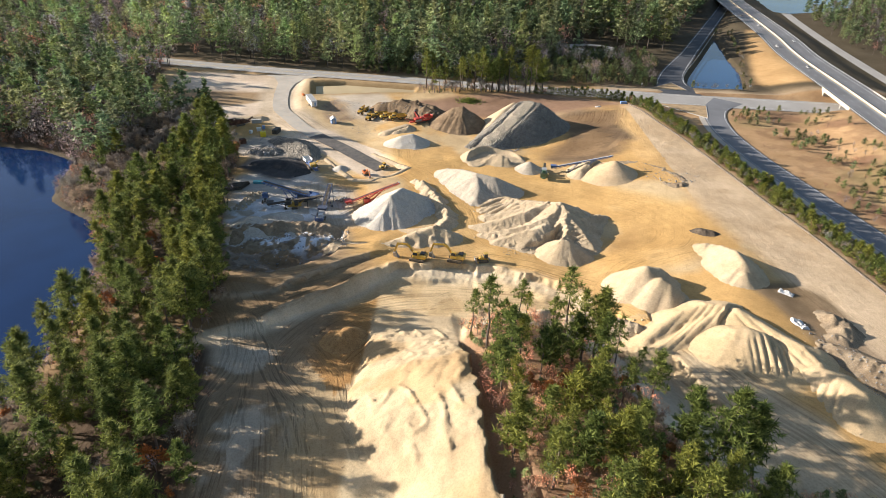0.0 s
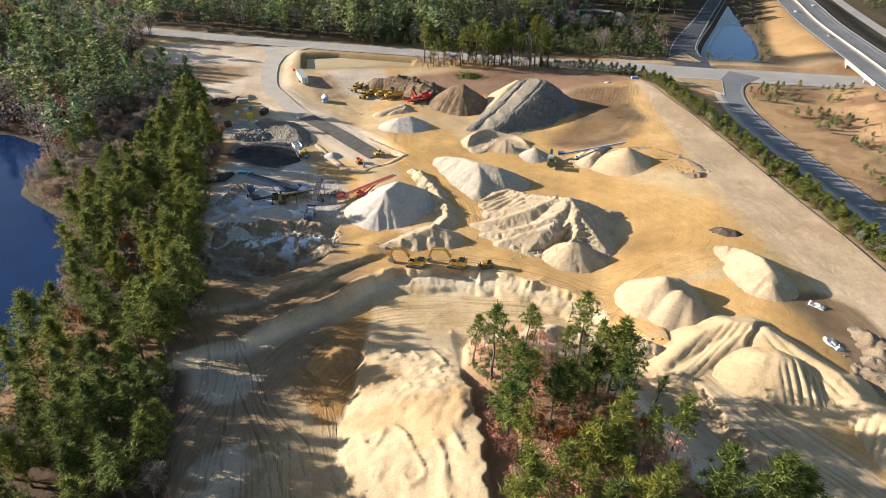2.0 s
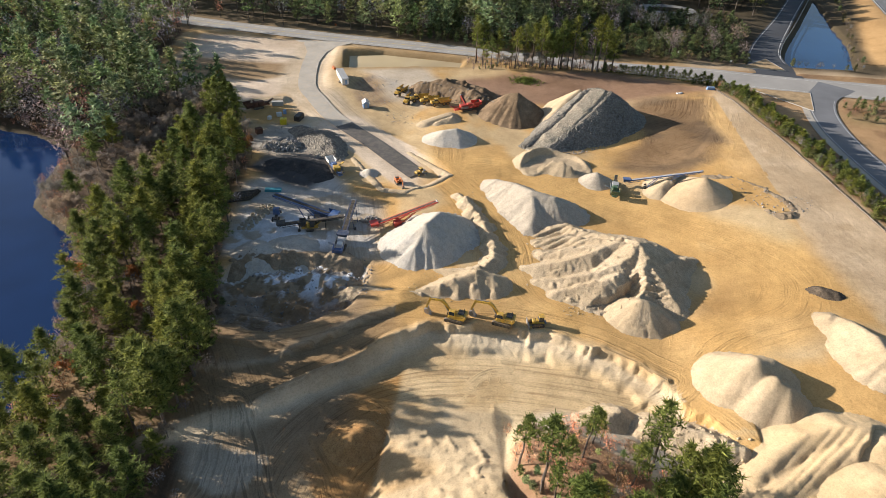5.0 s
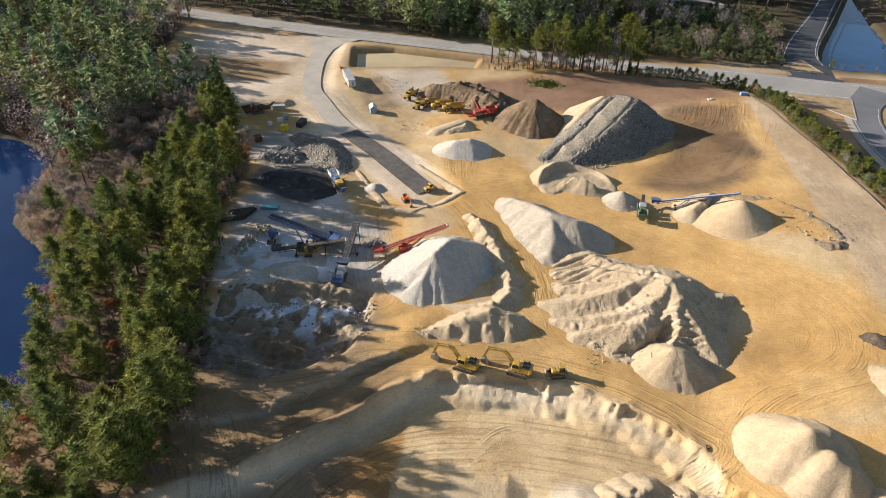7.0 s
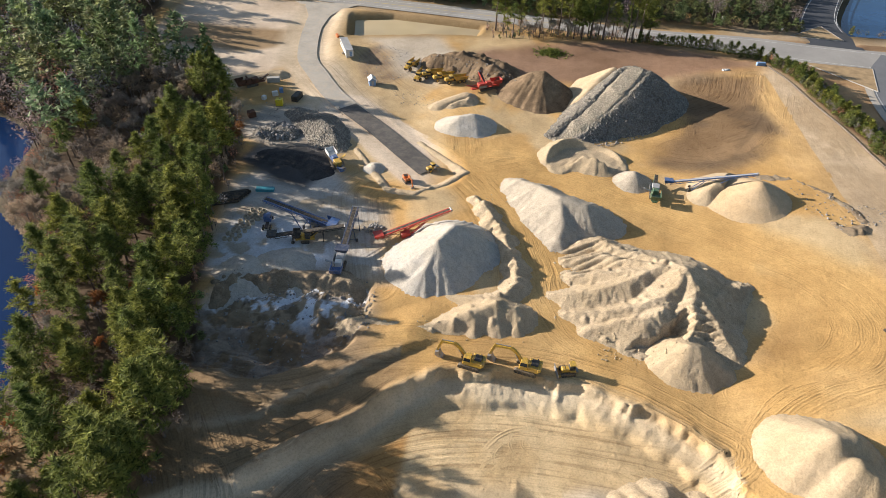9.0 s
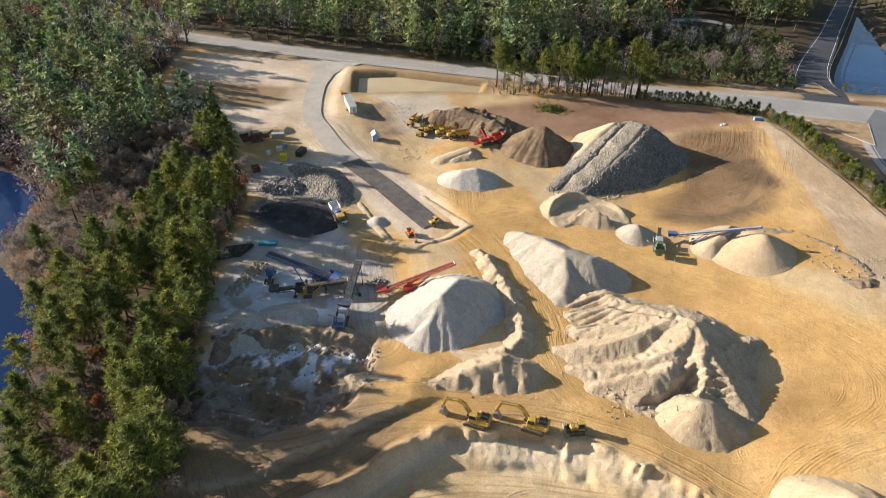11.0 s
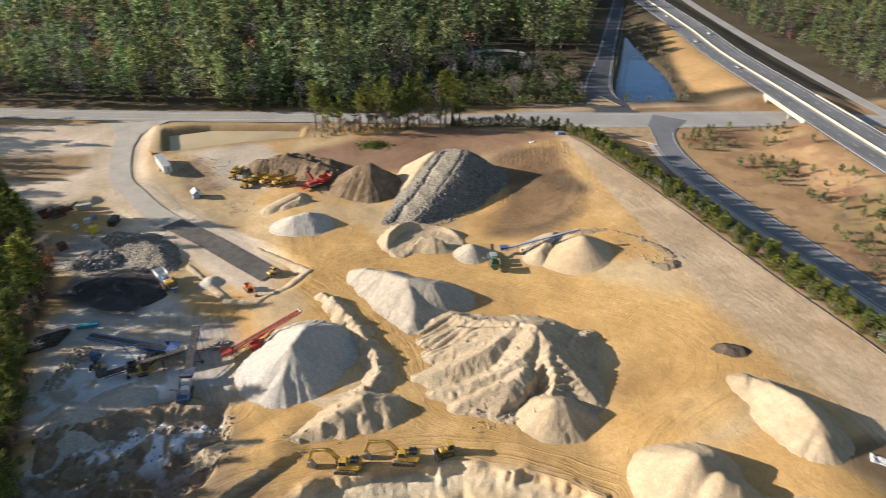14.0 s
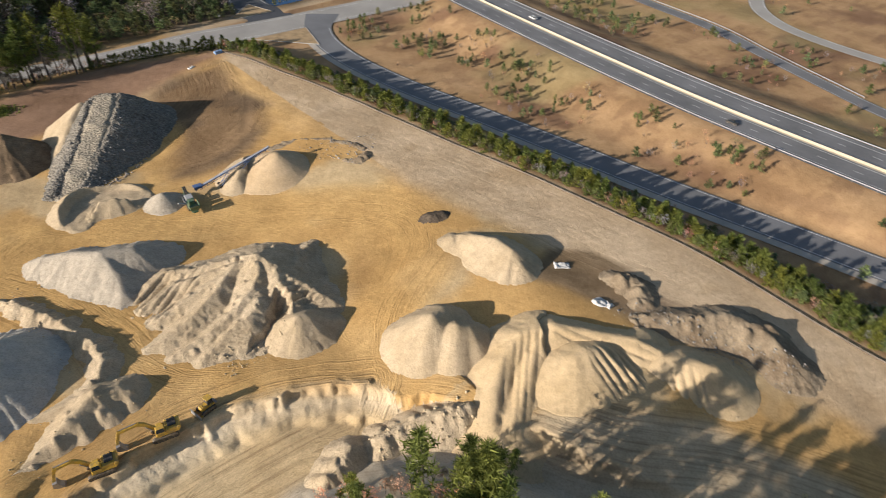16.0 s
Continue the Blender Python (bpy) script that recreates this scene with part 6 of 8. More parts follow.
def wood(name, spots, label, seed=1, size=(11, 17), bright=1.0):
    """Many trees as one sheet of woodland; kinds: 0 pine, 1 autumn red, 2 bare grey-purple, 3 low dark scrub."""
    g3 = np.random.default_rng(seed)
    temps = {0: [far_template(0, 200 + k) for k in range(5)], 2: [far_template(2, 240 + k) for k in range(5)], 1: [far_template(1, 220 + k) for k in range(3)]}
    V, F, T = [], [], []
    base = 0
    zs = heights([s[0] for s in spots], [s[1] for s in spots])
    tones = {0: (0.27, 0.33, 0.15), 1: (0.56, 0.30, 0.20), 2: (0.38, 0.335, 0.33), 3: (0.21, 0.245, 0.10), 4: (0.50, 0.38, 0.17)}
    for (x, y, kind), z in zip(spots, zs):
        low, kind = kind < 0, abs(kind)
        green = kind in (0, 3)
        v, f, woody = temps[(0 if y < 545 and kind == 0 else 2) if green else 1][g3.integers(5 if green else 3)]
        h = g3.uniform(*size) * (0.85 if low else 1.0) * (np.interp(x, [-240, -90], [0.72, 1.0]) if y > 480 else 1.0) * (0.82 if kind in (1, 2) else 1.0) * (0.35 if kind >= 3 else (0.5 if low else 1))
        wide = h * g3.uniform(0.8, 1.2) * (1.5 if kind >= 3 else 1)
        a = g3.uniform(0, 6.283)
        c, s = math.cos(a), math.sin(a)
        V.append(np.stack([(v[:, 0] * c - v[:, 1] * s) * wide + x, (v[:, 0] * s + v[:, 1] * c) * wide + y, v[:, 2] * h + z], 1))
        F.append(f + base)
        base += len(v)
        # beyond the road, tone rises westward: the haze's brightness put into the colour
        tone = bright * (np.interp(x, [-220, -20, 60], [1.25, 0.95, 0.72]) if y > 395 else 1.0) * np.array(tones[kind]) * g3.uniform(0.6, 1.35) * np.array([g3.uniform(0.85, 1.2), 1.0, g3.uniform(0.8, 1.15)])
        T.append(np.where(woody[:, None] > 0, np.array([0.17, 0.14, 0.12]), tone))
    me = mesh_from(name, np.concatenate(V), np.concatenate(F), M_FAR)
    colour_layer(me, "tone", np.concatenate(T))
    return tagged(new(name, me), label, "trees", kind="stuff")


def near_any(x, y, lines, by):
    x, y = np.atleast_1d(x), np.atleast_1d(y)
    return np.min([along(x, y, ln[::4])[0] for ln in lines], 0) < by


ROADS = [MAIN_ROAD, NORTH_ROAD]
MARSH = [(-372, 700), (-331, 662), (-275, 670), (-228, 735), (-240, 800), (-380, 800)]
FAR_LAKE = [(342, 752), (375, 735), (470, 800), (520, 900), (420, 930), (352, 850)]


def north_ok(x, y):
    ok = y > np.interp(x, MAIN_ROAD[:, 0], MAIN_ROAD[:, 1]) + 12
    ok &= x < np.interp(y, NORTH_ROAD[:, 1], NORTH_ROAD[:, 0]) - 22 - 18 * (y < 520)
    ok &= ~((x > 84) & (x < 136) & (y > 505) & (y < 548))
    ok &= ~((x > 25) & (x < 150) & (y < 470 + 40 * sm(60, 110, x)))
    ok &= inside(x, y, MARSH) < -3
    ok &= ~((x > -240) & (x < -180) & (y > 550) & (y < 625) & (vnoise(x * 9, y * 9, 3) > -0.15))
    return ok


def kind_of(x, y):
    u = g.random()
    red = 0.6 * fbm(np.array([x]), np.array([y]), 90, 3, 91)[0] + float(np.interp(x, [-240, -100, 20], [0.42, 0.22, 0.0]))
    if u < 0.12 + red:
        return 2 if g.random() < 0.72 else 1
    return 0


north = [(x, y, kind_of(x, y)) for x, y in scatter(2800, -520, 330, 410, 900, north_ok, 8.8, 17)]
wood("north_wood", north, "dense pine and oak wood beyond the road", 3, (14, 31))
nwest = [(x, y, kind_of(x, y) if g.random() < 0.85 else 2) for x, y in scatter(1400, -440, -118, 255, 460, lambda x, y: ~in_shore(x, y, -3) & (x < west_x(y) - 2) & (y < np.interp(x, MAIN_ROAD[:, 0], MAIN_ROAD[:, 1]) - 10) & ~((x > -150) & (y < 306)), 5.4, 19)]
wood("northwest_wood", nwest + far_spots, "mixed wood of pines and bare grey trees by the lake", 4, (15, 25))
scrub = [(x, y, 3 if g.random() < 0.86 else (4 if g.random() < 0.4 else 2)) for x, y in scatter(760, -60, 150, 410, 505, lambda x, y: (y > np.interp(x, MAIN_ROAD[:, 0], MAIN_ROAD[:, 1]) + 9) & (x < np.interp(y, NORTH_ROAD[:, 1], NORTH_ROAD[:, 0]) - 14), 3.3, 23)]
wood("roadside_scrub", scrub, "dark scrub and young pines beside the road", 5, (12, 20))


def east_ok(x, y):
    ok = x > np.interp(y, HIGHWAY[:, 1], HIGHWAY[:, 0]) + 62
    return ok & ~near_any(x, y, [NORTHEAST_RAMP, MAIN_ROAD], 14) & (inside(x, y, FAR_LAKE) < -3)


east = [(x, y, kind_of(x, y) if g.random() < 0.8 else 2) for x, y in scatter(720, 300, 620, 400, 860, east_ok, 9.0, 29)]
wood("east_wood", east, "pine and bare oak wood beyond the highway", 6, (12, 18))
patches = [(178, 352, 9), (192, 318, 13), (188, 290, 8), (206, 300, 6), (292, 345, 10), (296, 318, 16), (288, 290, 14), (300, 270, 8), (192, 232, 9), (196, 200, 8), (200, 160, 10), (380, 300, 20), (400, 250, 25), (430, 320, 15), (196, 262, 7), (208, 180, 6)]
bushes = []
for cx, cy, r in patches:
    for _ in range(int(r * 1.4)):
        x, y = cx + g.normal(0, r * 0.55), cy + g.normal(0, r * 0.55)
        if not near_any(x, y, [SOUTH_RAMP, EAST_RAMP, MAIN_ROAD, LOOP_ROAD], 8) and abs(x - np.interp(y, HIGHWAY[:, 1], HIGHWAY[:, 0])) > 20:
            bushes.append((x, y, int(g.choice([3, 3, 3, 3, -2, 4]))))
for x, y in scatter(260, 158, 330, 60, 372, lambda x, y: (fbm(x, y, 34, 4, 71) > 0.1) & (x > hedge_x(y) + 12) & (np.abs(x - np.interp(y, HIGHWAY[:, 1], HIGHWAY[:, 0])) > 24) & ~near_any(x, y, [SOUTH_RAMP, EAST_RAMP, MAIN_ROAD, LOOP_ROAD], 8), 2.6, 45):
    bushes.append((x, y, int(g.choice([3, 3, -1, -2]))))
pond_edge = smooth_line(grown(POND, 3) + [grown(POND, 3)[0]], 4)
bushes += [(p[0] + g.normal(0, 1), p[1] + g.normal(0, 1), int(g.choice([3, 4, -2]))) for p in pond_edge if not near_any(p[0], p[1], ROADS, 8)]
for k in range(len(hl)):
    if hl[k][1] > 60:
        for low, high, kinds in ((0.6, 2.4, [1, 2, 2, 3, 3]), (6, 12, [2, 3, 2]), (8, 17, [2, 2, 3]), (7, 18, [2, 3, 3]), (9, 18, [2, 3, 2]), (6, 14, [3, 3, 2])):
            x, y = hl[k][0] + g.uniform(low, high), hl[k][1] + g.normal(0, 1)
            if not near_any(x, y, [SOUTH_RAMP], 8.2):
                bushes.append((x, y, -int(g.choice(kinds))))
cb = [(x, y, int(g.choice([1, 2, 2, 3, 3, 4]))) for x, y in scatter(170, -18, 60, 366, 391, lambda x, y: np.abs(y - np.interp(x, [-18, 60], [379, 385])) < 9, 1.8, 41)]
wood("copse_undergrowth", cb, "brown and green brush under the copse", 10, (3, 6.5))
wood("verge_bushes", bushes, "scattered bushes in the dry grass of the verges", 7, (7, 14))
kb = [(x, y, int(g.choice([1, 1, 1, 4, 3, 3]))) for x, y in scatter(620, 5, 92, 60, 152, lambda x, y: ((inside(x, y, KNOLL_GREEN) > 0.5) | ((x > 60) & (y < 90))) & (x > sand_slope(y)[1] + 2.6), 1.7, 31)]
wood("knoll_brush", kb, "red-brown autumn brush under the knoll pines", 8, (4, 8), 1.5)
wb = [(x, y, int(g.choice([1, 2, 2, 3, 3]))) for x, y in scatter(420, -140, -45, 60, 318, lambda x, y: (x < west_x(y) + 1) & ~in_shore(x, y, 0), 2.6, 37)]
wood("wood_undergrowth", wb, "brush and seedlings under the lakeside pines", 9, (4, 9))
sl = smooth_line([(-108, 110), (-107, 148), (-113, 170), (-121, 189), (-133, 210), (-148, 220), (-158, 227), (-163, 243), (-170, 268), (-190, 278), (-230, 285)], 1.6)
sb = []
for q in sl:
    for _ in range(2):
        x, y = q[0] + g.uniform(0, 9), q[1] + g.uniform(-1, 7)
        if float(inside(np.array([x]), np.array([y]), SHORE)[0]) < -0.5:
            sb.append((x, y, int(g.choice([1, 2, 2, 2, 1]))))
wood("shore_brush", sb, "reddish and grey brush along the lake shore", 11, (3, 8))


# a heap of felled green boughs on the bank behind the loam
gh = np.random.default_rng(88)
hn = 420
hx, hy = gh.normal(0, 3.2, hn), gh.normal(0, 1.8, hn)
hz = np.maximum(1.6 - 0.12 * hx ** 2 - 0.3 * hy ** 2, 0.1) * gh.uniform(0.4, 1.0, hn)
hv, hf = tuft_cloud(np.stack([hx + 12, hy + 361, hz + heights(hx + 12, hy + 361)], 1), gh.uniform(0.8, 1.9, hn), 0.3, 4, gh, 0.12)
tagged(new("brush_heap", mesh_from("brush_heap", hv, hf, M_PINE)), "heap of felled green pine boughs on the bank", "brush heap", kind="stuff")

# ---- machines and yard things ----
M_YELLOW = surface("machine_yellow", (0.62, 0.38, 0.05), 0.45, vary=0.12, coarse=0.5, fine=3, dirt=(0.20, 0.15, 0.09), dirt_amount=0.75)
M_BLACKSTEEL = surface("dark_steel", (0.05, 0.05, 0.052), 0.6, 0.3, vary=0.25, coarse=0.8, fine=4, dirt=(0.22, 0.17, 0.11), dirt_amount=0.5)
M_TRACK = surface("track_steel", (0.11, 0.095, 0.08), 0.75, 0.3, vary=0.3, coarse=1, fine=5, dirt=(0.33, 0.26, 0.16), dirt_amount=0.7)
M_STEEL = surface("worn_steel", (0.33, 0.33, 0.33), 0.5, 0.6, vary=0.2, coarse=0.6, fine=4, dirt=(0.3, 0.24, 0.16), dirt_amount=0.4)
M_GLASS = surface("tinted_glass", (0.02, 0.028, 0.035), 0.08, 0.0, vary=0.1)
M_RED = surface("machine_red", (0.52, 0.045, 0.03), 0.45, vary=0.15, coarse=0.5, fine=3, dirt=(0.34, 0.24, 0.16), dirt_amount=0.35)
M_BLUE = surface("machine_blue", (0.05, 0.12, 0.30), 0.45, vary=0.2, coarse=0.5, fine=3, dirt=(0.34, 0.29, 0.22), dirt_amount=0.4)
M_NAVY = surface("navy_paint", (0.045, 0.065, 0.12), 0.5, vary=0.2, coarse=0.5, fine=3, dirt=(0.3, 0.27, 0.23), dirt_amount=0.4)
M_TEAL = surface("teal_paint", (0.06, 0.30, 0.36), 0.5, vary=0.15, coarse=0.5, fine=3)
M_GREEN = surface("machine_green", (0.05, 0.13, 0.075), 0.5, vary=0.2, coarse=0.5, fine=3, dirt=(0.36, 0.3, 0.2), dirt_amount=0.5)
M_WHITE = surface("white_paint", (0.72, 0.72, 0.70), 0.5, vary=0.1, coarse=0.5, fine=3, dirt=(0.4, 0.36, 0.3), dirt_amount=0.3)
M_GREY = surface("grey_paint", (0.38, 0.39, 0.40), 0.6, vary=0.15, coarse=0.5, fine=3, dirt=(0.36, 0.31, 0.24), dirt_amount=0.4)
M_RUSTY = surface("rusty_iron", (0.15, 0.07, 0.04), 0.85, 0.2, vary=0.35, coarse=0.7, fine=4)
M_ORANGE = surface("machine_orange", (0.60, 0.16, 0.03), 0.5, vary=0.15, coarse=0.5, fine=3, dirt=(0.34, 0.26, 0.16), dirt_amount=0.4)
M_RUBBER = surface("rubber", (0.035, 0.034, 0.033), 0.85, vary=0.3, coarse=1, fine=5, dirt=(0.28, 0.21, 0.13), dirt_amount=0.5)
M_PLASTIC = surface("yellow_plastic", (0.75, 0.58, 0.03), 0.4, vary=0.08)
M_BOULDER = surface("granite_boulder", (0.30, 0.285, 0.265), 0.9, vary=0.3, coarse=0.8, fine=4, bump=0.08, bump_scale=2, per_object=0.3)
M_WOODPOLE = surface("weathered_pole", (0.22, 0.18, 0.14), 0.9, vary=0.25, coarse=1, fine=5)
M_TARP = surface("white_tarp", (0.55, 0.55, 0.54), 0.5, vary=0.12, coarse=0.4, fine=2, bump=0.15, bump_scale=1.2)
M_ROOF = surface("asphalt_shingle", (0.14, 0.135, 0.14), 0.9, vary=0.2, coarse=0.5, fine=4)
M_BLUEPLY = surface("blue_sheet", (0.20, 0.33, 0.55), 0.6, vary=0.12)
M_FENCE = surface("dusty_silt_cloth", (0.16, 0.13, 0.10), 0.9, vary=0.3, coarse=0.3, fine=2)
M_SILVER = surface("galvanised_rail", (0.55, 0.57, 0.58), 0.4, 0.6, vary=0.1)


def on_ground(x, y, turn, lift=0.0):
    return pose(x, y, height_at(x, y) + lift, 0, 0, turn)


def crawler(parent, length, width, height, y, name="track"):
    """One crawler belt with round ends and its wheels."""
    s = Solid()
    n = 7
    out = []
    r = height / 2
    for k in range(n):
        a = -math.pi / 2 + math.pi * k / (n - 1)
        out.append((length / 2 - r + r * math.cos(a), r + r * math.sin(a)))
    for k in range(n):
        a = math.pi / 2 + math.pi * k / (n - 1)
        out.append((-length / 2 + r + r * math.cos(a), r + r * math.sin(a)))
    s.prism(out, y - width / 2, y + width / 2)
    t = part(name, s, M_TRACK, parent)
    for k in range(5):
        x = -length / 2 + r + (length - 2 * r) * k / 4
        w = Solid().tube((x, y - width / 2 - 0.05, r * 0.8), (x, y + width / 2 + 0.05, r * 0.8), r * 0.55, n=10)
        part("roller", w, M_BLACKSTEEL, t)
    return t


def excavator(x, y, turn, label, paint=None, size=1.0, group="excavators", reach=0.0):
    paint = paint or M_YELLOW
    ob = thing("excavator", on_ground(x, y, turn) @ Matrix.Diagonal((size, size, size, 1)), label, "excavator", group)
    for sy in (-1, 1):
        crawler(ob, 4.4, 0.7, 0.95, sy * 1.25)
    part("undercarriage", Solid().box((2.6, 2.0, 0.5), (0, 0, 0.6)).tube((0, 0, 0.8), (0, 0, 1.15), 0.75, n=14), M_BLACKSTEEL, ob)
    part("house", Solid().box((3.9, 2.7, 0.35), (-0.55, 0, 1.32)).box((1.9, 2.6, 0.95), (-1.3, 0, 1.9), bevel=0.12).box((1.0, 0.9, 0.5), (0.6, -0.85, 1.7), bevel=0.06), paint, ob)
    part("counterweight", Solid().box((0.8, 2.7, 1.1), (-2.45, 0, 1.85), bevel=0.25), paint, ob)
    part("engine_hood", Solid().box((1.4, 1.7, 0.22), (-1.5, -0.1, 2.46), bevel=0.06).tube((-1.9, -0.8, 2.4), (-1.9, -0.8, 2.95), 0.09, n=8), M_BLACKSTEEL, ob)
    c = part("cab", Solid().box((1.7, 1.0, 1.75), (0.45, 0.85, 2.35), bevel=0.1, top=(0.85, 0.92)), paint, ob)
    part("cab_glass", Solid().box((1.45, 1.04, 0.95), (0.5, 0.85, 2.62), bevel=0.05, top=(0.85, 0.94)), M_GLASS, c)
    b = [(0.7, 1.5), (2.6, 4.2), (3.5, 4.75), (6.2 + reach, 4.35)]
    s = Solid()
    for (xa, za), (xb, zb), w in zip(b[:-1], b[1:], (0.62, 0.7, 0.5)):
        s.bar((xa, -0.1, za), (xb, -0.1, zb), 0.45, w)
    boom = part("boom", s, paint, ob)
    for sy in (-0.42, 0.22):
        part("boom_ram", Solid().tube((0.95, sy, 1.3), (2.5, sy, 3.6), 0.11, 0.08, 8), M_STEEL, boom)
    stick = part("stick", Solid().bar((5.9 + reach, -0.1, 4.75), (6.9 + reach, -0.1, 1.6), 0.36, 0.5), paint, ob)
    part("stick_ram", Solid().tube((3.6, -0.1, 5.15), (5.9 + reach, -0.1, 4.85), 0.1, 0.08, 8), M_STEEL, stick)
    bu = Solid().prism([(6.5 + reach, 1.7), (7.2 + reach, 1.55), (7.25 + reach, 0.6), (6.6 + reach, 0.15), (5.75 + reach, 0.12), (6.2 + reach, 0.75)], -0.75, 0.55)
    bucket = part("bucket", bu, M_STEEL, ob)
    for k in range(5):
        yy = -0.65 + 0.28 * k
        part("tooth", Solid().box((0.34, 0.12, 0.1), (5.65 + reach, yy, 0.12), bevel=0.02), M_STEEL, bucket)
    return ob


def wheel(parent, x, y, r, w, name="wheel"):
    t = part(name, Solid().tube((x, y - w / 2, r), (x, y + w / 2, r), r, n=16), M_RUBBER, parent)
    part("rim", Solid().tube((x, y - w / 2 - 0.03, r), (x, y + w / 2 + 0.03, r), r * 0.5, n=10), M_YELLOW, t)
    return t


def bulldozer(x, y, turn, label):
    ob = thing("bulldozer", on_ground(x, y, turn), label, "bulldozer")
    for sy in (-1, 1):
        crawler(ob, 3.4, 0.6, 1.05, sy * 1.05)
    part("body", Solid().box((2.2, 1.3, 1.0), (0.3, 0, 1.35), bevel=0.1).box((1.2, 1.9, 0.5), (-1.0, 0, 1.3), bevel=0.1), M_YELLOW, ob)
    part("exhaust", Solid().tube((0.8, 0.35, 1.8), (0.8, 0.35, 2.7), 0.08, n=8), M_BLACKSTEEL, ob)
    c = part("cab", Solid().box((1.4, 1.5, 1.5), (-0.85, 0, 2.3), bevel=0.08, top=(0.86, 0.9)), M_BLACKSTEEL, ob)
    part("cab_glass", Solid().box((1.2, 1.53, 0.8), (-0.83, 0, 2.45), bevel=0.03, top=(0.9, 0.94)), M_GLASS, c)
    part("cab_roof", Solid().box((1.5, 1.6, 0.12), (-0.85, 0, 3.1), bevel=0.04), M_YELLOW, c)
    part("blade", Solid().prism([(2.35, 0.05), (2.65, 0.15), (2.5, 0.7), (2.7, 1.35), (2.5, 1.4), (2.3, 0.7)], -1.75, 1.75), M_STEEL, ob)
    for sy in (-0.95, 0.95):
        part("push_arm", Solid().bar((-0.6, sy * 1.35, 0.55), (2.4, sy * 1.2, 0.45), 0.2, 0.26), M_YELLOW, ob)
    part("ripper", Solid().box((0.5, 1.4, 0.3), (-2.1, 0, 0.9)).box((0.2, 0.15, 0.9), (-2.25, 0, 0.5)), M_STEEL, ob)
    return ob


def dump_truck(x, y, turn, label):
    ob = thing("dump_truck", on_ground(x, y, turn), label, "dump truck", "articulated dump trucks")
    part("chassis", Solid().box((9.0, 1.1, 0.5), (-0.4, 0, 1.2)), M_BLACKSTEEL, ob)
    part("hood", Solid().box((2.0, 2.2, 1.1), (3.9, 0, 1.9), bevel=0.2, top=(0.85, 0.85)), M_YELLOW, ob)
    c = part("cab", Solid().box((1.7, 2.2, 1.8), (2.2, 0, 2.45), bevel=0.12, top=(0.82, 0.86)), M_YELLOW, ob)
    part("cab_glass", Solid().box((1.6, 2.1, 0.85), (2.2, 0, 2.8), bevel=0.05, top=(0.86, 0.9)).box((0.1, 1.7, 0.8), (3.0, 0, 2.75)), M_GLASS, c)
    d = Solid()
    d.prism([(0.9, 3.0), (1.3, 3.3), (0.9, 2.6), (0.3, 1.45), (-3.9, 1.55), (-4.9, 2.6), (-4.9, 2.75), (-4.2, 2.85), (0.6, 2.95)], -1.45, -1.33)
    d.prism([(0.9, 3.0), (1.3, 3.3), (0.9, 2.6), (0.3, 1.45), (-3.9, 1.55), (-4.9, 2.6), (-4.9, 2.75), (-4.2, 2.85), (0.6, 2.95)], 1.33, 1.45)
    d.box((4.4, 2.8, 0.15), (-1.8, 0, 1.55)).box((0.15, 2.8, 1.6), (0.75, 0, 2.2), (0, 25, 0))
    part("dump_body", d, M_YELLOW, ob)
    part("body_lining", Solid().box((4.3, 2.6, 0.06), (-1.8, 0, 1.68)), M_STEEL, ob)
    for wx in (3.4, -1.2, -3.0):
        for sy in (-1.15, 1.15):
            wheel(ob, wx, sy, 0.85, 0.62)
    return ob


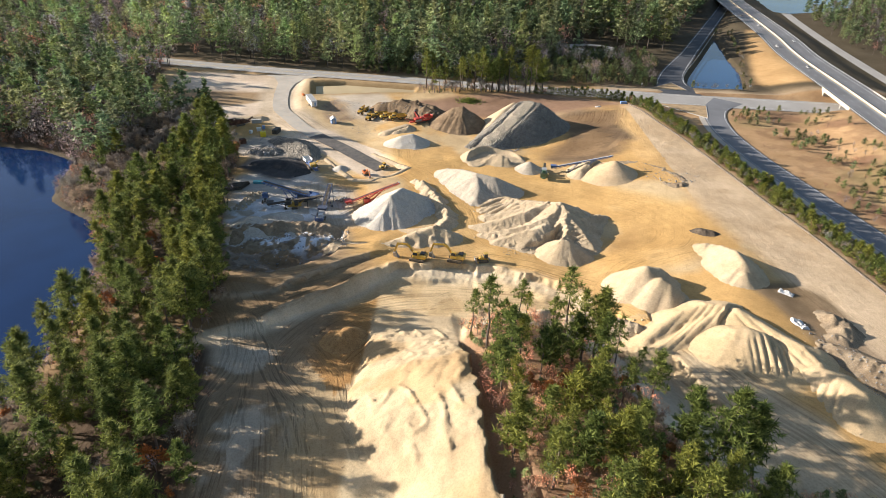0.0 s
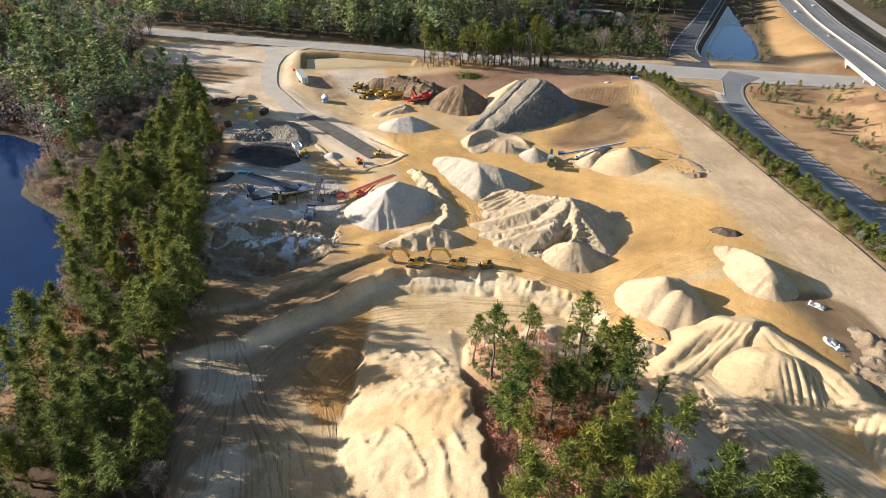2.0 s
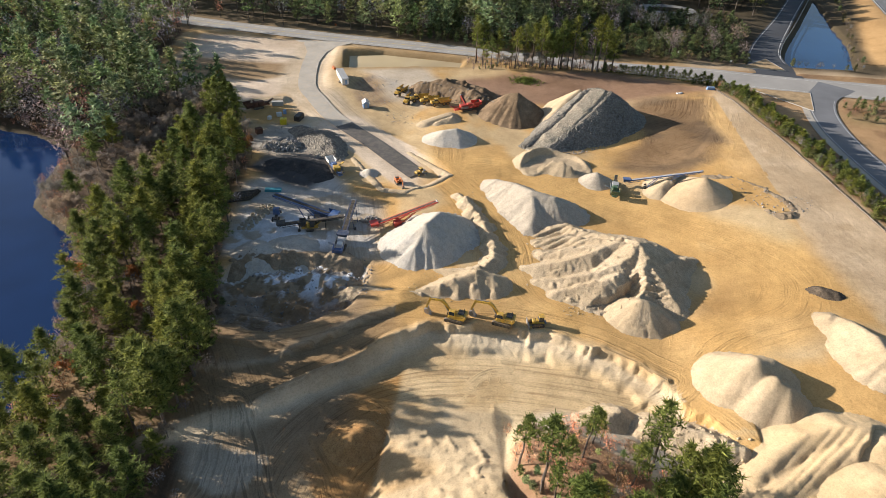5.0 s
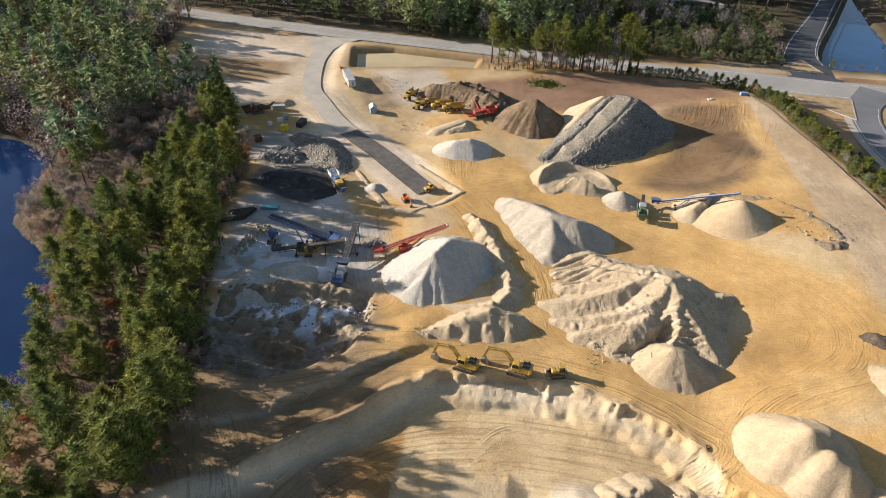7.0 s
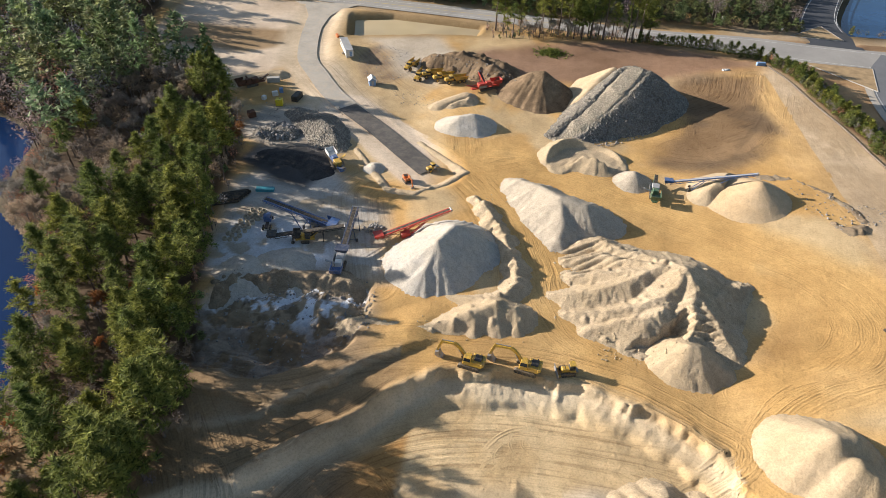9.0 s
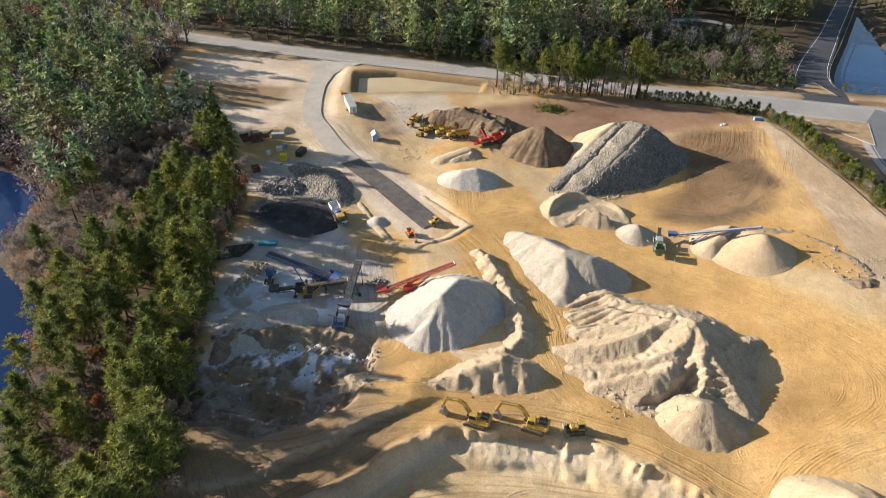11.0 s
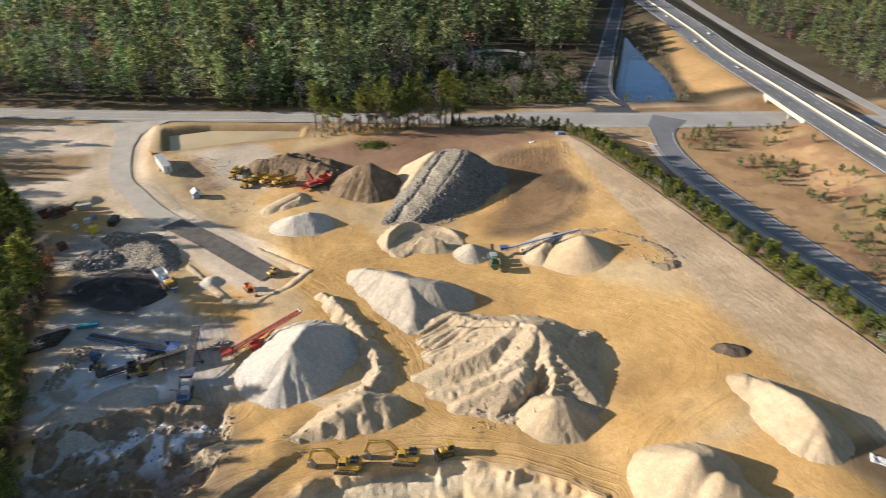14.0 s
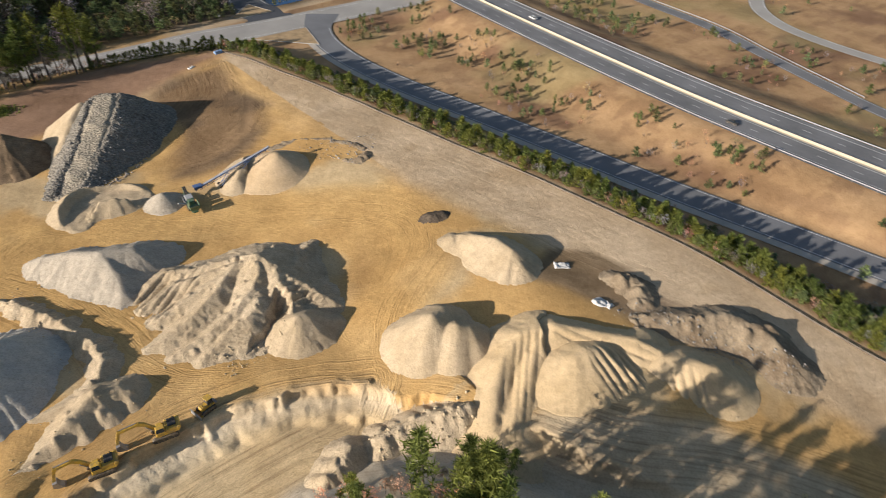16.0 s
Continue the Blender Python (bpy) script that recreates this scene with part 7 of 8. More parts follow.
def belt_conveyor(name, a, b, paint, label, width=1.1, legs=((0.35, 0.15), (0.75, 0.5)), belt=None, category="conveyor", group="conveyors"):
    """A lattice boom with a belt from a to b (world points) on trestle legs; a wheeled bogie under it."""
    a, b = Vector(a), Vector(b)
    turn = math.degrees(math.atan2(b.y - a.y, b.x - a.x))
    ob = thing(name, pose(a.x, a.y, height_at(a.x, a.y), 0, 0, turn), label, category, group)
    ln = math.hypot(b.x - a.x, b.y - a.y)
    z0, z1 = a.z - height_at(a.x, a.y), b.z - height_at(a.x, a.y)

    def q(t, y=0.0, dz=0.0):
        return (ln * t, y, z0 + (z1 - z0) * t + dz)

    for sy in (-1, 1):
        f = Solid()
        f.bar(q(0, sy * width * 0.4), q(1, sy * width * 0.4), width * 0.2, 0.34)
        f.bar(q(0.05, sy * width / 2, -0.7), q(0.97, sy * width / 2, -0.5), 0.1, 0.14)
        n = max(6, int(ln / 1.6))
        for k in range(n):
            f.bar(q(k / n, sy * width / 2, -0.6), q((k + 0.5) / n, sy * width / 2, 0), 0.07, 0.07)
            f.bar(q((k + 0.5) / n, sy * width / 2, 0), q((k + 1) / n, sy * width / 2, -0.6), 0.07, 0.07)
        part("truss", f, paint, ob)
    part("belt", Solid().bar(q(-0.01, 0, 0.18), q(1.01, 0, 0.18), width * 0.52, 0.08), belt or M_RUBBER, ob)
    part("head_drum", Solid().tube(q(1, -width / 2, 0), q(1, width / 2, 0), 0.32, n=12), M_STEEL, ob)
    part("tail_drum", Solid().tube(q(0, -width / 2, 0), q(0, width / 2, 0), 0.32, n=12), M_STEEL, ob)
    part("feed_hopper", Solid().box((2.2, width * 1.5, 0.9), q(0.03, 0, 0.5), bevel=0.04, top=(1.25, 1.3)), paint, ob)
    for t, foot in legs:
        base = height_at(*(a + (b - a) * foot).xy) - height_at(a.x, a.y)
        for sy in (-1, 1):
            part("leg", Solid().bar((ln * foot, sy * width * 0.9, base), q(t, sy * width / 2, -0.5), 0.2, 0.2), paint, ob)
        part("cross_bar", Solid().bar((ln * foot, -width * 0.9, base + 0.5), (ln * foot, width * 0.9, base + 0.5), 0.16, 0.16), paint, ob)
    foot = legs[0][1]
    base = height_at(*(a + (b - a) * foot).xy) - height_at(a.x, a.y)
    for sy in (-1, 1):
        wh = part("wheel", Solid().tube((ln * foot, sy * (width * 0.9 + 0.2), base + 0.5), (ln * foot, sy * (width * 0.9 + 0.55), base + 0.5), 0.5, n=14), M_RUBBER, ob)
    return ob


def mobile_plant(name, x, y, turn, label, paint, length=12.0, second=None, hopper=None, category="crusher"):
    """Tracked crusher or screen: chassis, crawlers, engine box, hopper and discharge belt."""
    second, hopper = second or M_GREY, hopper or paint
    ob = thing(name, on_ground(x, y, turn), label, category)
    for sy in (-1, 1):
        crawler(ob, length * 0.36, 0.55, 0.9, sy * 1.2)
    part("chassis", Solid().box((length * 0.82, 1.6, 0.45), (0, 0, 1.15)).bar((-length * 0.4, 0.7, 1.2), (length * 0.4, 0.7, 2.2), 0.15, 0.25).bar((-length * 0.4, -0.7, 1.2), (length * 0.4, -0.7, 2.2), 0.15, 0.25), paint, ob)
    part("engine_box", Solid().box((length * 0.2, 2.2, 1.5), (length * 0.12, 0, 2.2), bevel=0.1), second, ob)
    part("crusher_box", Solid().box((length * 0.16, 1.9, 1.7), (-length * 0.08, 0, 2.3), bevel=0.12, top=(0.85, 0.9)), paint, ob)
    h = Solid()
    h.prism([(-length * 0.42, 2.2), (-length * 0.22, 2.2), (-length * 0.17, 3.6), (-length * 0.47, 3.6)], -1.5, -1.4)
    h.prism([(-length * 0.42, 2.2), (-length * 0.22, 2.2), (-length * 0.17, 3.6), (-length * 0.47, 3.6)], 1.4, 1.5)
    h.box((0.12, 2.9, 1.5), (-length * 0.45, 0, 2.9), (0, -15, 0)).box((length * 0.22, 2.6, 0.12), (-length * 0.32, 0, 2.2))
    part("hopper", h, hopper, ob)
    part("hopper_leg", Solid().box((0.25, 2.2, 1.2), (-length * 0.36, 0, 1.6)), paint, ob)
    part("discharge_belt", Solid().bar((length * 0.12, 0, 0.9), (length * 0.55, 0, 3.3), 0.9, 0.2), M_RUBBER, ob)
    for sy in (-0.5, 0.5):
        part("belt_frame", Solid().bar((length * 0.12, sy, 0.8), (length * 0.56, sy, 3.25), 0.1, 0.32), paint, ob)
    part("side_belt", Solid().bar((-length * 0.02, 0.6, 1.4), (-length * 0.06, 3.6, 2.8), 0.6, 0.22), second, ob)
    part("walkway", Solid().box((length * 0.24, 0.6, 0.08), (length * 0.12, 1.4, 1.5)).box((length * 0.24, 0.04, 0.9), (length * 0.12, 1.68, 2.0), bevel=0), M_STEEL, ob)
    return ob


for x, y, turn, lab, rc in ((-8.2, 180.3, 168, "yellow crawler excavator with its bucket on the sand", 0.0), (4.3, 180.6, 168, "larger yellow crawler excavator parked above the bank", 0.6)):
    excavator(x, y, turn, lab, size=1.15, reach=rc)
bulldozer(13.4, 181.2, 192, "yellow crawler bulldozer with a grey blade parked above the bank")
excavator(-34.6, 253.6, 300, "small orange excavator at the end of the new asphalt", M_ORANGE, 0.72)
for x, y, turn in ((-46.5, 338.5, 250), (-41.5, 330.5, 255), (-36.5, 331.5, 205), (-31.5, 328, 205), (-26.5, 325.5, 205)):
    dump_truck(x, y, turn, "dusty yellow articulated dump truck parked by the loam heap")
mobile_plant("mobile_crusher", -14.5, 321.0, 212, "bright red tracked crusher beside the loam heap", M_RED, 15, M_RED, M_RED)
belt_conveyor("stacking_conveyor", (-14, 322, 2.0), (-17.5, 327.5, 5.6), M_RED, "short red side conveyor folded up beside the crusher", 1.0, ((0.5, 0.4), (0.8, 0.7)))
mobile_plant("mobile_screen", -59.2, 260, 304, "blue and white mobile screen with a yellow engine box", M_BLUE, 14, M_YELLOW, M_WHITE, "screen")
mobile_plant("mobile_crusher", -45.9, 211, 92, "grey jaw crusher with a blue hopper and red frame", M_WHITE, 12, M_GREY, M_BLUE)
belt_conveyor("stacking_conveyor", (-46, 214.5, 1.8), (-45.6, 230, 5.6), M_NAVY, "dark blue-grey conveyor rising from the jaw crusher", 1.9, ((0.55, 0.5), (0.9, 0.8)))
belt_conveyor("stacking_conveyor", (-50.5, 225, 2.0), (-72, 229.4, 5.8), M_BLUE, "long blue stacking conveyor", 2.2, ((0.35, 0.3), (0.6, 0.45)))
belt_conveyor("stacking_conveyor", (-67.5, 218.5, 1.3), (-47.2, 223.4, 3.6), M_BLACKSTEEL, "long low conveyor with a dark frame", 1.5, ((0.3, 0.3), (0.7, 0.7)))
mobile_plant("mobile_screen", -58.0, 220.2, 14, "low dusty tracked screen under the dark conveyor", M_YELLOW, 6.5, M_BLACKSTEEL, M_BLACKSTEEL, "screen")
mobile_plant("mobile_screen", -55.5, 227.0, 168, "blue tracked screen feeding the stacking conveyor", M_BLUE, 9, M_NAVY, M_BLUE, "screen")
belt_conveyor("radial_stacker", (-38.4, 223.1, 0.9), (-18.5, 232.4, 6.2), M_RED, "bright red radial stacking conveyor", 1.5, ((0.62, 0.4), (0.66, 0.44)))
mobile_plant("mobile_screen", 42.6, 256.2, 82, "dark green mobile screen beside the sand cone", M_GREEN, 13, M_GREY, M_GREEN, "screen")
belt_conveyor("radial_stacker", (46.5, 261.5, 3.4), (71.5, 258.5, 11.0), M_BLUE, "long blue stacking conveyor over the sand cone", 1.0, ((0.45, 0.3), (0.72, 0.42)), M_GREY)
mobile_plant("mobile_screen", -105.6, 309.6, 40, "derelict rusty screening plant", M_RUSTY, 13, M_RUSTY, M_RUSTY, "screen")


def roller(x, y, turn):
    ob = thing("road_roller", on_ground(x, y, turn), "yellow road roller on the fresh asphalt", "roller")
    part("drum", Solid().tube((1.6, -1.05, 0.75), (1.6, 1.05, 0.75), 0.75, n=18), M_STEEL, ob)
    part("body", Solid().box((2.4, 1.6, 0.9), (-1.0, 0, 1.3), bevel=0.15).box((1.3, 2.3, 0.25), (1.5, 0, 1.2)), M_YELLOW, ob)
    c = part("cab", Solid().box((1.3, 1.5, 1.4), (0.0, 0, 2.2), bevel=0.08), M_YELLOW, ob)
    part("cab_glass", Solid().box((1.33, 1.53, 0.7), (0.0, 0, 2.35), bevel=0.03), M_GLASS, c)
    for sy in (-0.85, 0.85):
        wheel(ob, -1.4, sy, 0.75, 0.5)


roller(-27.5, 261.5, 40)


def truck_cab(x, y, turn, paint, label):
    """A stationary lorry tractor with hood, cab and four axle wheels."""
    ob = thing("lorry", on_ground(x, y, turn), label, "truck")
    part("frame", Solid().box((6.4, 0.9, 0.3), (0, 0, 0.9)), M_BLACKSTEEL, ob)
    part("hood", Solid().box((1.8, 1.8, 1.2), (2.3, 0, 1.6), bevel=0.2, top=(0.8, 0.8)), paint, ob)
    c = part("cab", Solid().box((1.9, 2.2, 2.0), (0.6, 0, 2.0), bevel=0.15, top=(0.85, 0.9)), paint, ob)
    part("cab_glass", Solid().box((1.7, 2.24, 0.7), (0.7, 0, 2.5), bevel=0.04, top=(0.9, 0.96)), M_GLASS, c)
    for wx in (2.4, -1.6, -2.7):
        for sy in (-1, 1):
            wheel(ob, wx, sy, 0.5, 0.45)


truck_cab(-70.8, 226.0, 100, M_BLUE, "blue lorry tractor parked by the conveyors")


def site_trailer(x, y, turn):
    ob = thing("site_trailer", on_ground(x, y, turn), "long white office trailer with a pale grey roof", "trailer")
    part("body", Solid().box((14.5, 3.2, 2.6), (0, 0, 1.9), bevel=0.06), M_WHITE, ob)
    part("roof", Solid().box((14.7, 3.4, 0.16), (0, 0, 3.28), bevel=0.05), M_GREY, ob)
    part("skirt", Solid().box((14.2, 2.9, 0.6), (0, 0, 0.3)), M_GREY, ob)
    for k in range(5):
        for sy in (-1, 1):
            w = part("window", Solid().box((1.1, 0.08, 0.8), (-5.5 + 2.7 * k, sy * 1.62, 2.2), bevel=0.02), M_GLASS, ob)
            part("window_frame", Solid().box((1.25, 0.05, 0.08), (-5.5 + 2.7 * k, sy * 1.63, 2.65)).box((1.25, 0.05, 0.08), (-5.5 + 2.7 * k, sy * 1.63, 1.76)), M_GREY, w)
    part("door", Solid().box((0.95, 0.1, 2.0), (2.5, -1.63, 1.7), bevel=0.02), M_GREY, ob)
    part("door", Solid().box((0.1, 0.95, 2.0), (7.28, 0.4, 1.7), bevel=0.02), M_BLUEPLY, ob)
    part("step", Solid().box((1.4, 1.0, 0.35), (2.5, -2.1, 0.18)).box((1.4, 0.5, 0.7), (2.5, -1.9, 0.35)), M_WOODPOLE, ob)


site_trailer(-76.5, 347.5, -66)


def gabled(name, x, y, turn, size, wall, roof, label, category, windows=2):
    """A small building with a gabled roof, door and windows."""
    w, d, h = size
    ob = thing(name, on_ground(x, y, turn), label, category)
    part("wall", Solid().box((w, d, h + 0.4), (0, 0, h / 2 - 0.2), bevel=0.02).prism([(-w / 2, h), (w / 2, h), (0, h + w * 0.36)], -d / 2 + 0.02, d / 2 - 0.02), wall, ob)
    r = Solid()
    for s in (-1, 1):
        r.bar((s * (w / 4 + 0.12), -d / 2 - 0.3, h + w * 0.18), (s * (w / 4 + 0.12), d / 2 + 0.3, h + w * 0.18), 0.1, 0.1)
    r.bm.free()
    r = Solid()
    t = w * 0.36
    r.prism([(-w / 2 - 0.35, h - 0.2), (0, h + t + 0.06), (w / 2 + 0.35, h - 0.2), (w / 2 + 0.35, h - 0.02), (0, h + t + 0.26), (-w / 2 - 0.35, h - 0.02)], -d / 2 - 0.3, d / 2 + 0.3)
    part("roof", r, roof, ob)
    part("door", Solid().box((0.95, 0.1, 2.0), (0, -d / 2 - 0.02, 1.0), bevel=0.02), M_GREY, ob)
    for k in range(windows):
        for s in (-1, 1):
            yy = -d / 2 + d * (k + 0.5) / windows
            win = part("window", Solid().box((0.08, 0.9, 1.1), (s * (w / 2 + 0.01), yy, h * 0.58), bevel=0.02), M_GLASS, ob)
            part("window_frame", Solid().box((0.05, 1.1, 0.1), (s * (w / 2 + 0.03), yy, h * 0.58 + 0.6)).box((0.05, 1.1, 0.1), (s * (w / 2 + 0.03), yy, h * 0.58 - 0.6)), M_WHITE, win)
    return ob


gabled("shed", -60, 321.5, 20, (2.6, 3.4, 2.3), M_BLUEPLY, M_WHITE, "small blue-grey shed with a white gabled roof", "shed", 1)
for hx, hy, ht, wl in ((-226, 606, 20, M_WHITE), (-205, 622, 70, M_WHITE), (-196, 566, 10, M_WHITE), (-250, 640, 40, M_GREY), (-302, 640, 0, M_WHITE)):
    gabled("house", hx, hy, ht, (9, 12, 5.5), wl, M_ROOF, "white clapboard house among the far trees", "house", 3)


def container(name, x, y, turn, size, paint, label, category, ribs=8):
    ob = thing(name, on_ground(x, y, turn), label, category)
    part("body", Solid().box(size, (0, 0, size[2] / 2 - 0.05), bevel=0.05), paint, ob)
    for k in range(ribs):
        xx = -size[0] / 2 + size[0] * (k + 0.5) / ribs
        part("rib", Solid().box((0.12, size[1] + 0.08, size[2] * 0.86), (xx, 0, size[2] / 2), bevel=0.02), paint, ob)
    part("lid", Solid().box((size[0] * 0.98, size[1] * 0.96, 0.1), (0, 0, size[2]), bevel=0.03), paint, ob)


container("plastic_tank", -90.5, 297.5, 10, (2.6, 2.2, 2.4), M_PLASTIC, "bright yellow plastic tank by the boulder heap", "tank", 3)
container("waste_container", -85.5, 303.5, 80, (5.0, 2.4, 2.2), M_BLACKSTEEL, "black steel waste container", "container")
container("concrete_block", -98.6, 315.2, 15, (5.0, 1.8, 1.8), M_CONCRETE, "pale concrete block wall beside the rusty screen", "block", 4)
container("generator_box", -94.5, 304.5, 30, (2.2, 1.4, 1.6), M_WHITE, "white generator box in the junk yard", "generator", 3)
container("storage_tote", -97.5, 300.5, 70, (1.6, 1.3, 1.4), M_WHITE, "white storage tote in the junk yard", "tote", 3)
container("storage_tote", -93.0, 307.5, 20, (1.4, 1.2, 1.7), M_BLUEPLY, "blue-grey storage tote in the junk yard", "tote", 3)
container("drive_unit", -30.5, 225.4, 30, (2.6, 1.6, 1.5), M_RED, "red wheeled drive unit under the stacking conveyor", "drive unit", 3)
container("white_box", -118.4, 313.8, 20, (3.4, 2.2, 2.2), M_WHITE, "white box body at the end of the earth ramp", "box", 4)
container("skip", -77.3, 242.5, 8, (5.6, 1.8, 0.9), M_TEAL, "low teal steel skip", "skip", 6)
container("steel_drum_box", -97.5, 287, 40, (2.6, 2.4, 2.2), M_RUSTY, "rusted dark steel bin below the wood", "bin", 3)
container("orange_barrier", -84.5, 363, 120, (3.0, 1.0, 1.0), M_ORANGE, "stack of orange barriers by the access road", "barrier", 4)


def car(x, y, z, turn, paint, label):
    ob = thing("car", pose(x, y, z, 0, 0, turn), label, "car", "cars on the highway")
    part("body", Solid().box((4.5, 1.8, 0.62), (0, 0, 0.62), bevel=0.16), paint, ob)
    c = part("cabin", Solid().box((2.5, 1.62, 0.6), (-0.2, 0, 1.2), bevel=0.12, top=(0.72, 0.84)), M_GLASS, ob)
    part("roof", Solid().box((1.7, 1.35, 0.06), (-0.2, 0, 1.5), bevel=0.02), paint, c)
    for wx in (1.4, -1.4):
        for sy in (-0.8, 0.8):
            t = part("wheel", Solid().tube((wx, sy - 0.11, 0.32), (wx, sy + 0.11, 0.32), 0.32, n=14), M_RUBBER, ob)
            part("rim", Solid().tube((wx, sy - 0.13, 0.32), (wx, sy + 0.13, 0.32), 0.19, n=10), M_STEEL, t)
    for sy in (-0.6, 0.6):
        part("headlight", Solid().box((0.08, 0.35, 0.16), (2.22, sy, 0.7), bevel=0.02), M_WHITE, ob)


hrun = np.concatenate([[0], np.cumsum(np.linalg.norm(np.diff(hw, axis=0), axis=1))])
for yy, off, paint in ((176, 9.3, M_BLACKSTEEL), (300, -5.4, M_WHITE), (455, 5.4, M_GREY), (520, 9.2, M_WHITE), (548, -9.2, M_WHITE), (610, 5.4, M_WHITE), (665, 9.2, M_BLACKSTEEL)):
    k = int(np.argmin(np.abs(hw[:, 1] - yy)))
    d = hw[k + 1] - hw[k - 1]
    d = d / np.linalg.norm(d)
    car(hw[k][0] - d[1] * off, hw[k][1] + d[0] * off, HZ + 0.02, math.degrees(math.atan2(d[1], d[0])) + (180 if off > 0 else 0), paint, {M_WHITE: "white car driving on the highway", M_GREY: "grey car driving on the highway"}.get(paint, "black car driving on the highway"))


# ---- boulders, pipes, rings ----
def stone_mesh(seed):
    bm = bmesh.new()
    bmesh.ops.create_icosphere(bm, subdivisions=1, radius=0.5)
    g4 = np.random.default_rng(seed)
    sc = g4.uniform(0.7, 1.2, 3)
    for v in bm.verts:
        v.co = Vector((v.co.x * sc[0], v.co.y * sc[1], v.co.z * sc[2] * 0.8)) * g4.uniform(0.82, 1.15)
    me = bpy.data.meshes.new("boulder")
    bm.to_mesh(me)
    bm.free()
    me.materials.append(M_BOULDER)
    return me


STONES = [stone_mesh(300 + k) for k in range(7)]


def boulder_heap(name, outline, n, size, label, seed, hump=1.6):
    """A heap of single boulders, thickest in the middle."""
    c = np.mean(np.array(outline), 0)
    ob = thing(name, pose(c[0], c[1], height_at(*c)), label, "boulder heap", "boulder heaps")
    xs = [p[0] for p in outline]
    ys = [p[1] for p in outline]
    spots = scatter(n, min(xs), max(xs), min(ys), max(ys), lambda x, y: inside(x, y, outline) > 0, size[0] * 0.8, seed)
    g5 = np.random.default_rng(seed)
    for x, y in spots:
        s = g5.uniform(*size)
        rise = min(1.0, float(inside(np.array([x]), np.array([y]), outline)[0]) / 4.0) * hump
        o = new("boulder", STONES[g5.integers(7)])
        o.parent = ob
        z = height_at(x, y) + rise * g5.uniform(0.6, 1.0) + 0.15 * s
        o.matrix_basis = ob.matrix_basis.inverted() @ (pose(x, y, z, g5.uniform(0, 360), g5.uniform(0, 360), g5.uniform(0, 360)) @ Matrix.Diagonal((s, s, s, 1)))
    return ob


pile("stony_mound", "low bed of stony fill under the boulders", [[(-90, 276, 0.6), (-84, 278, 1.2), (-80, 277, 0.8)], [(-82, 292, 1.2), (-73, 286, 3.0), (-66, 278, 2.8), (-62, 272, 1.2)]], 0.5, M_P_STONE, seed=91, lumps=0.5, step=0.6, category="rubble")
boulder_heap("boulder_heap", [(-92, 273.5), (-90, 281), (-84, 285), (-77.5, 280), (-77.5, 273.5), (-86, 271)], 150, (0.8, 1.7), "heap of pale granite boulders", 51)
boulder_heap("boulder_heap", [(-84, 293), (-78, 296), (-68, 289), (-60.5, 276), (-64, 270), (-74, 279), (-78, 286)], 150, (0.5, 1.3), "spread heap of broken stone", 52, 1.8)
boulder_heap("boulder_heap", [(-44, 228), (-40, 232), (-37, 229), (-40, 225)], 40, (0.5, 1.2), "small heap of pale stones by the conveyor", 53)
boulder_heap("boulder_heap", [(-60, 205), (-46, 207), (-40, 203), (-44, 198), (-58, 202)], 60, (0.3, 0.9), "stones along the slurry hollow", 54, 0.2)
boulder_heap("boulder_heap", [(-42, 202), (-34, 202), (-33, 188), (-39, 186)], 90, (0.3, 0.9), "loose dark stones beside the pale pile", 55, 0.3)
boulder_heap("boulder_heap", [(-78, 196), (-66, 202), (-44, 200), (-40, 184), (-56, 174), (-74, 178)], 110, (0.25, 0.9), "stones strewn through the slurry hollow", 56, 0.0)
boulder_heap("boulder_heap", [(88, 250), (98, 246), (99, 241), (90, 240)], 16, (0.4, 1.0), "stones behind the sand cone", 57, 0.2)
boulder_heap("boulder_heap", [(24, 297), (38, 296), (56, 310), (57, 318), (46, 306)], 150, (0.4, 1.1), "rubble stones spilled at the foot of the ridge", 58, 0.3)


def ring(x, y, z, parent, r=0.75, h=0.9, tilt=0):
    bm = bmesh.new()
    n = 14
    rows = []
    for rr, zz in ((r, 0), (r, h), (r * 0.8, h), (r * 0.8, 0)):
        rows.append([bm.verts.new((rr * math.cos(6.2832 * k / n), rr * math.sin(6.2832 * k / n), zz)) for k in range(n)])
    for i in range(4):
        a, b = rows[i], rows[(i + 1) % 4]
        for k in range(n):
            bm.faces.new((a[k], a[(k + 1) % n], b[(k + 1) % n], b[k]))
    me = bpy.data.meshes.new("concrete_ring")
    bm.to_mesh(me)
    bm.free()
    me.materials.append(M_LIGHTCONC)
    return me


RING = ring(0, 0, 0, None)
g = np.random.default_rng(77)
for k in range(24):
    row, col = divmod(k, 3)
    x, y = -80.5 + 0.5 * row + col * 1.6 + g.normal(0, 0.25), 217.5 + row * 2.0 + g.normal(0, 0.25)
    o = new("concrete_ring", RING)
    s = g.uniform(0.8, 1.15)
    o.matrix_basis = pose(x, y, height_at(x, y) - 0.02, g.normal(0, 2), g.normal(0, 2), 0) @ Matrix.Diagonal((s, s, s, 1))
    tagged(o, "pale precast concrete manhole ring on the ground", "concrete ring", "concrete rings")
PIPE = Solid().tube((-4, 0, 0.42), (4, 0, 0.42), 0.42, n=12, caps=True).mesh("culvert_pipe", M_RUBBER)
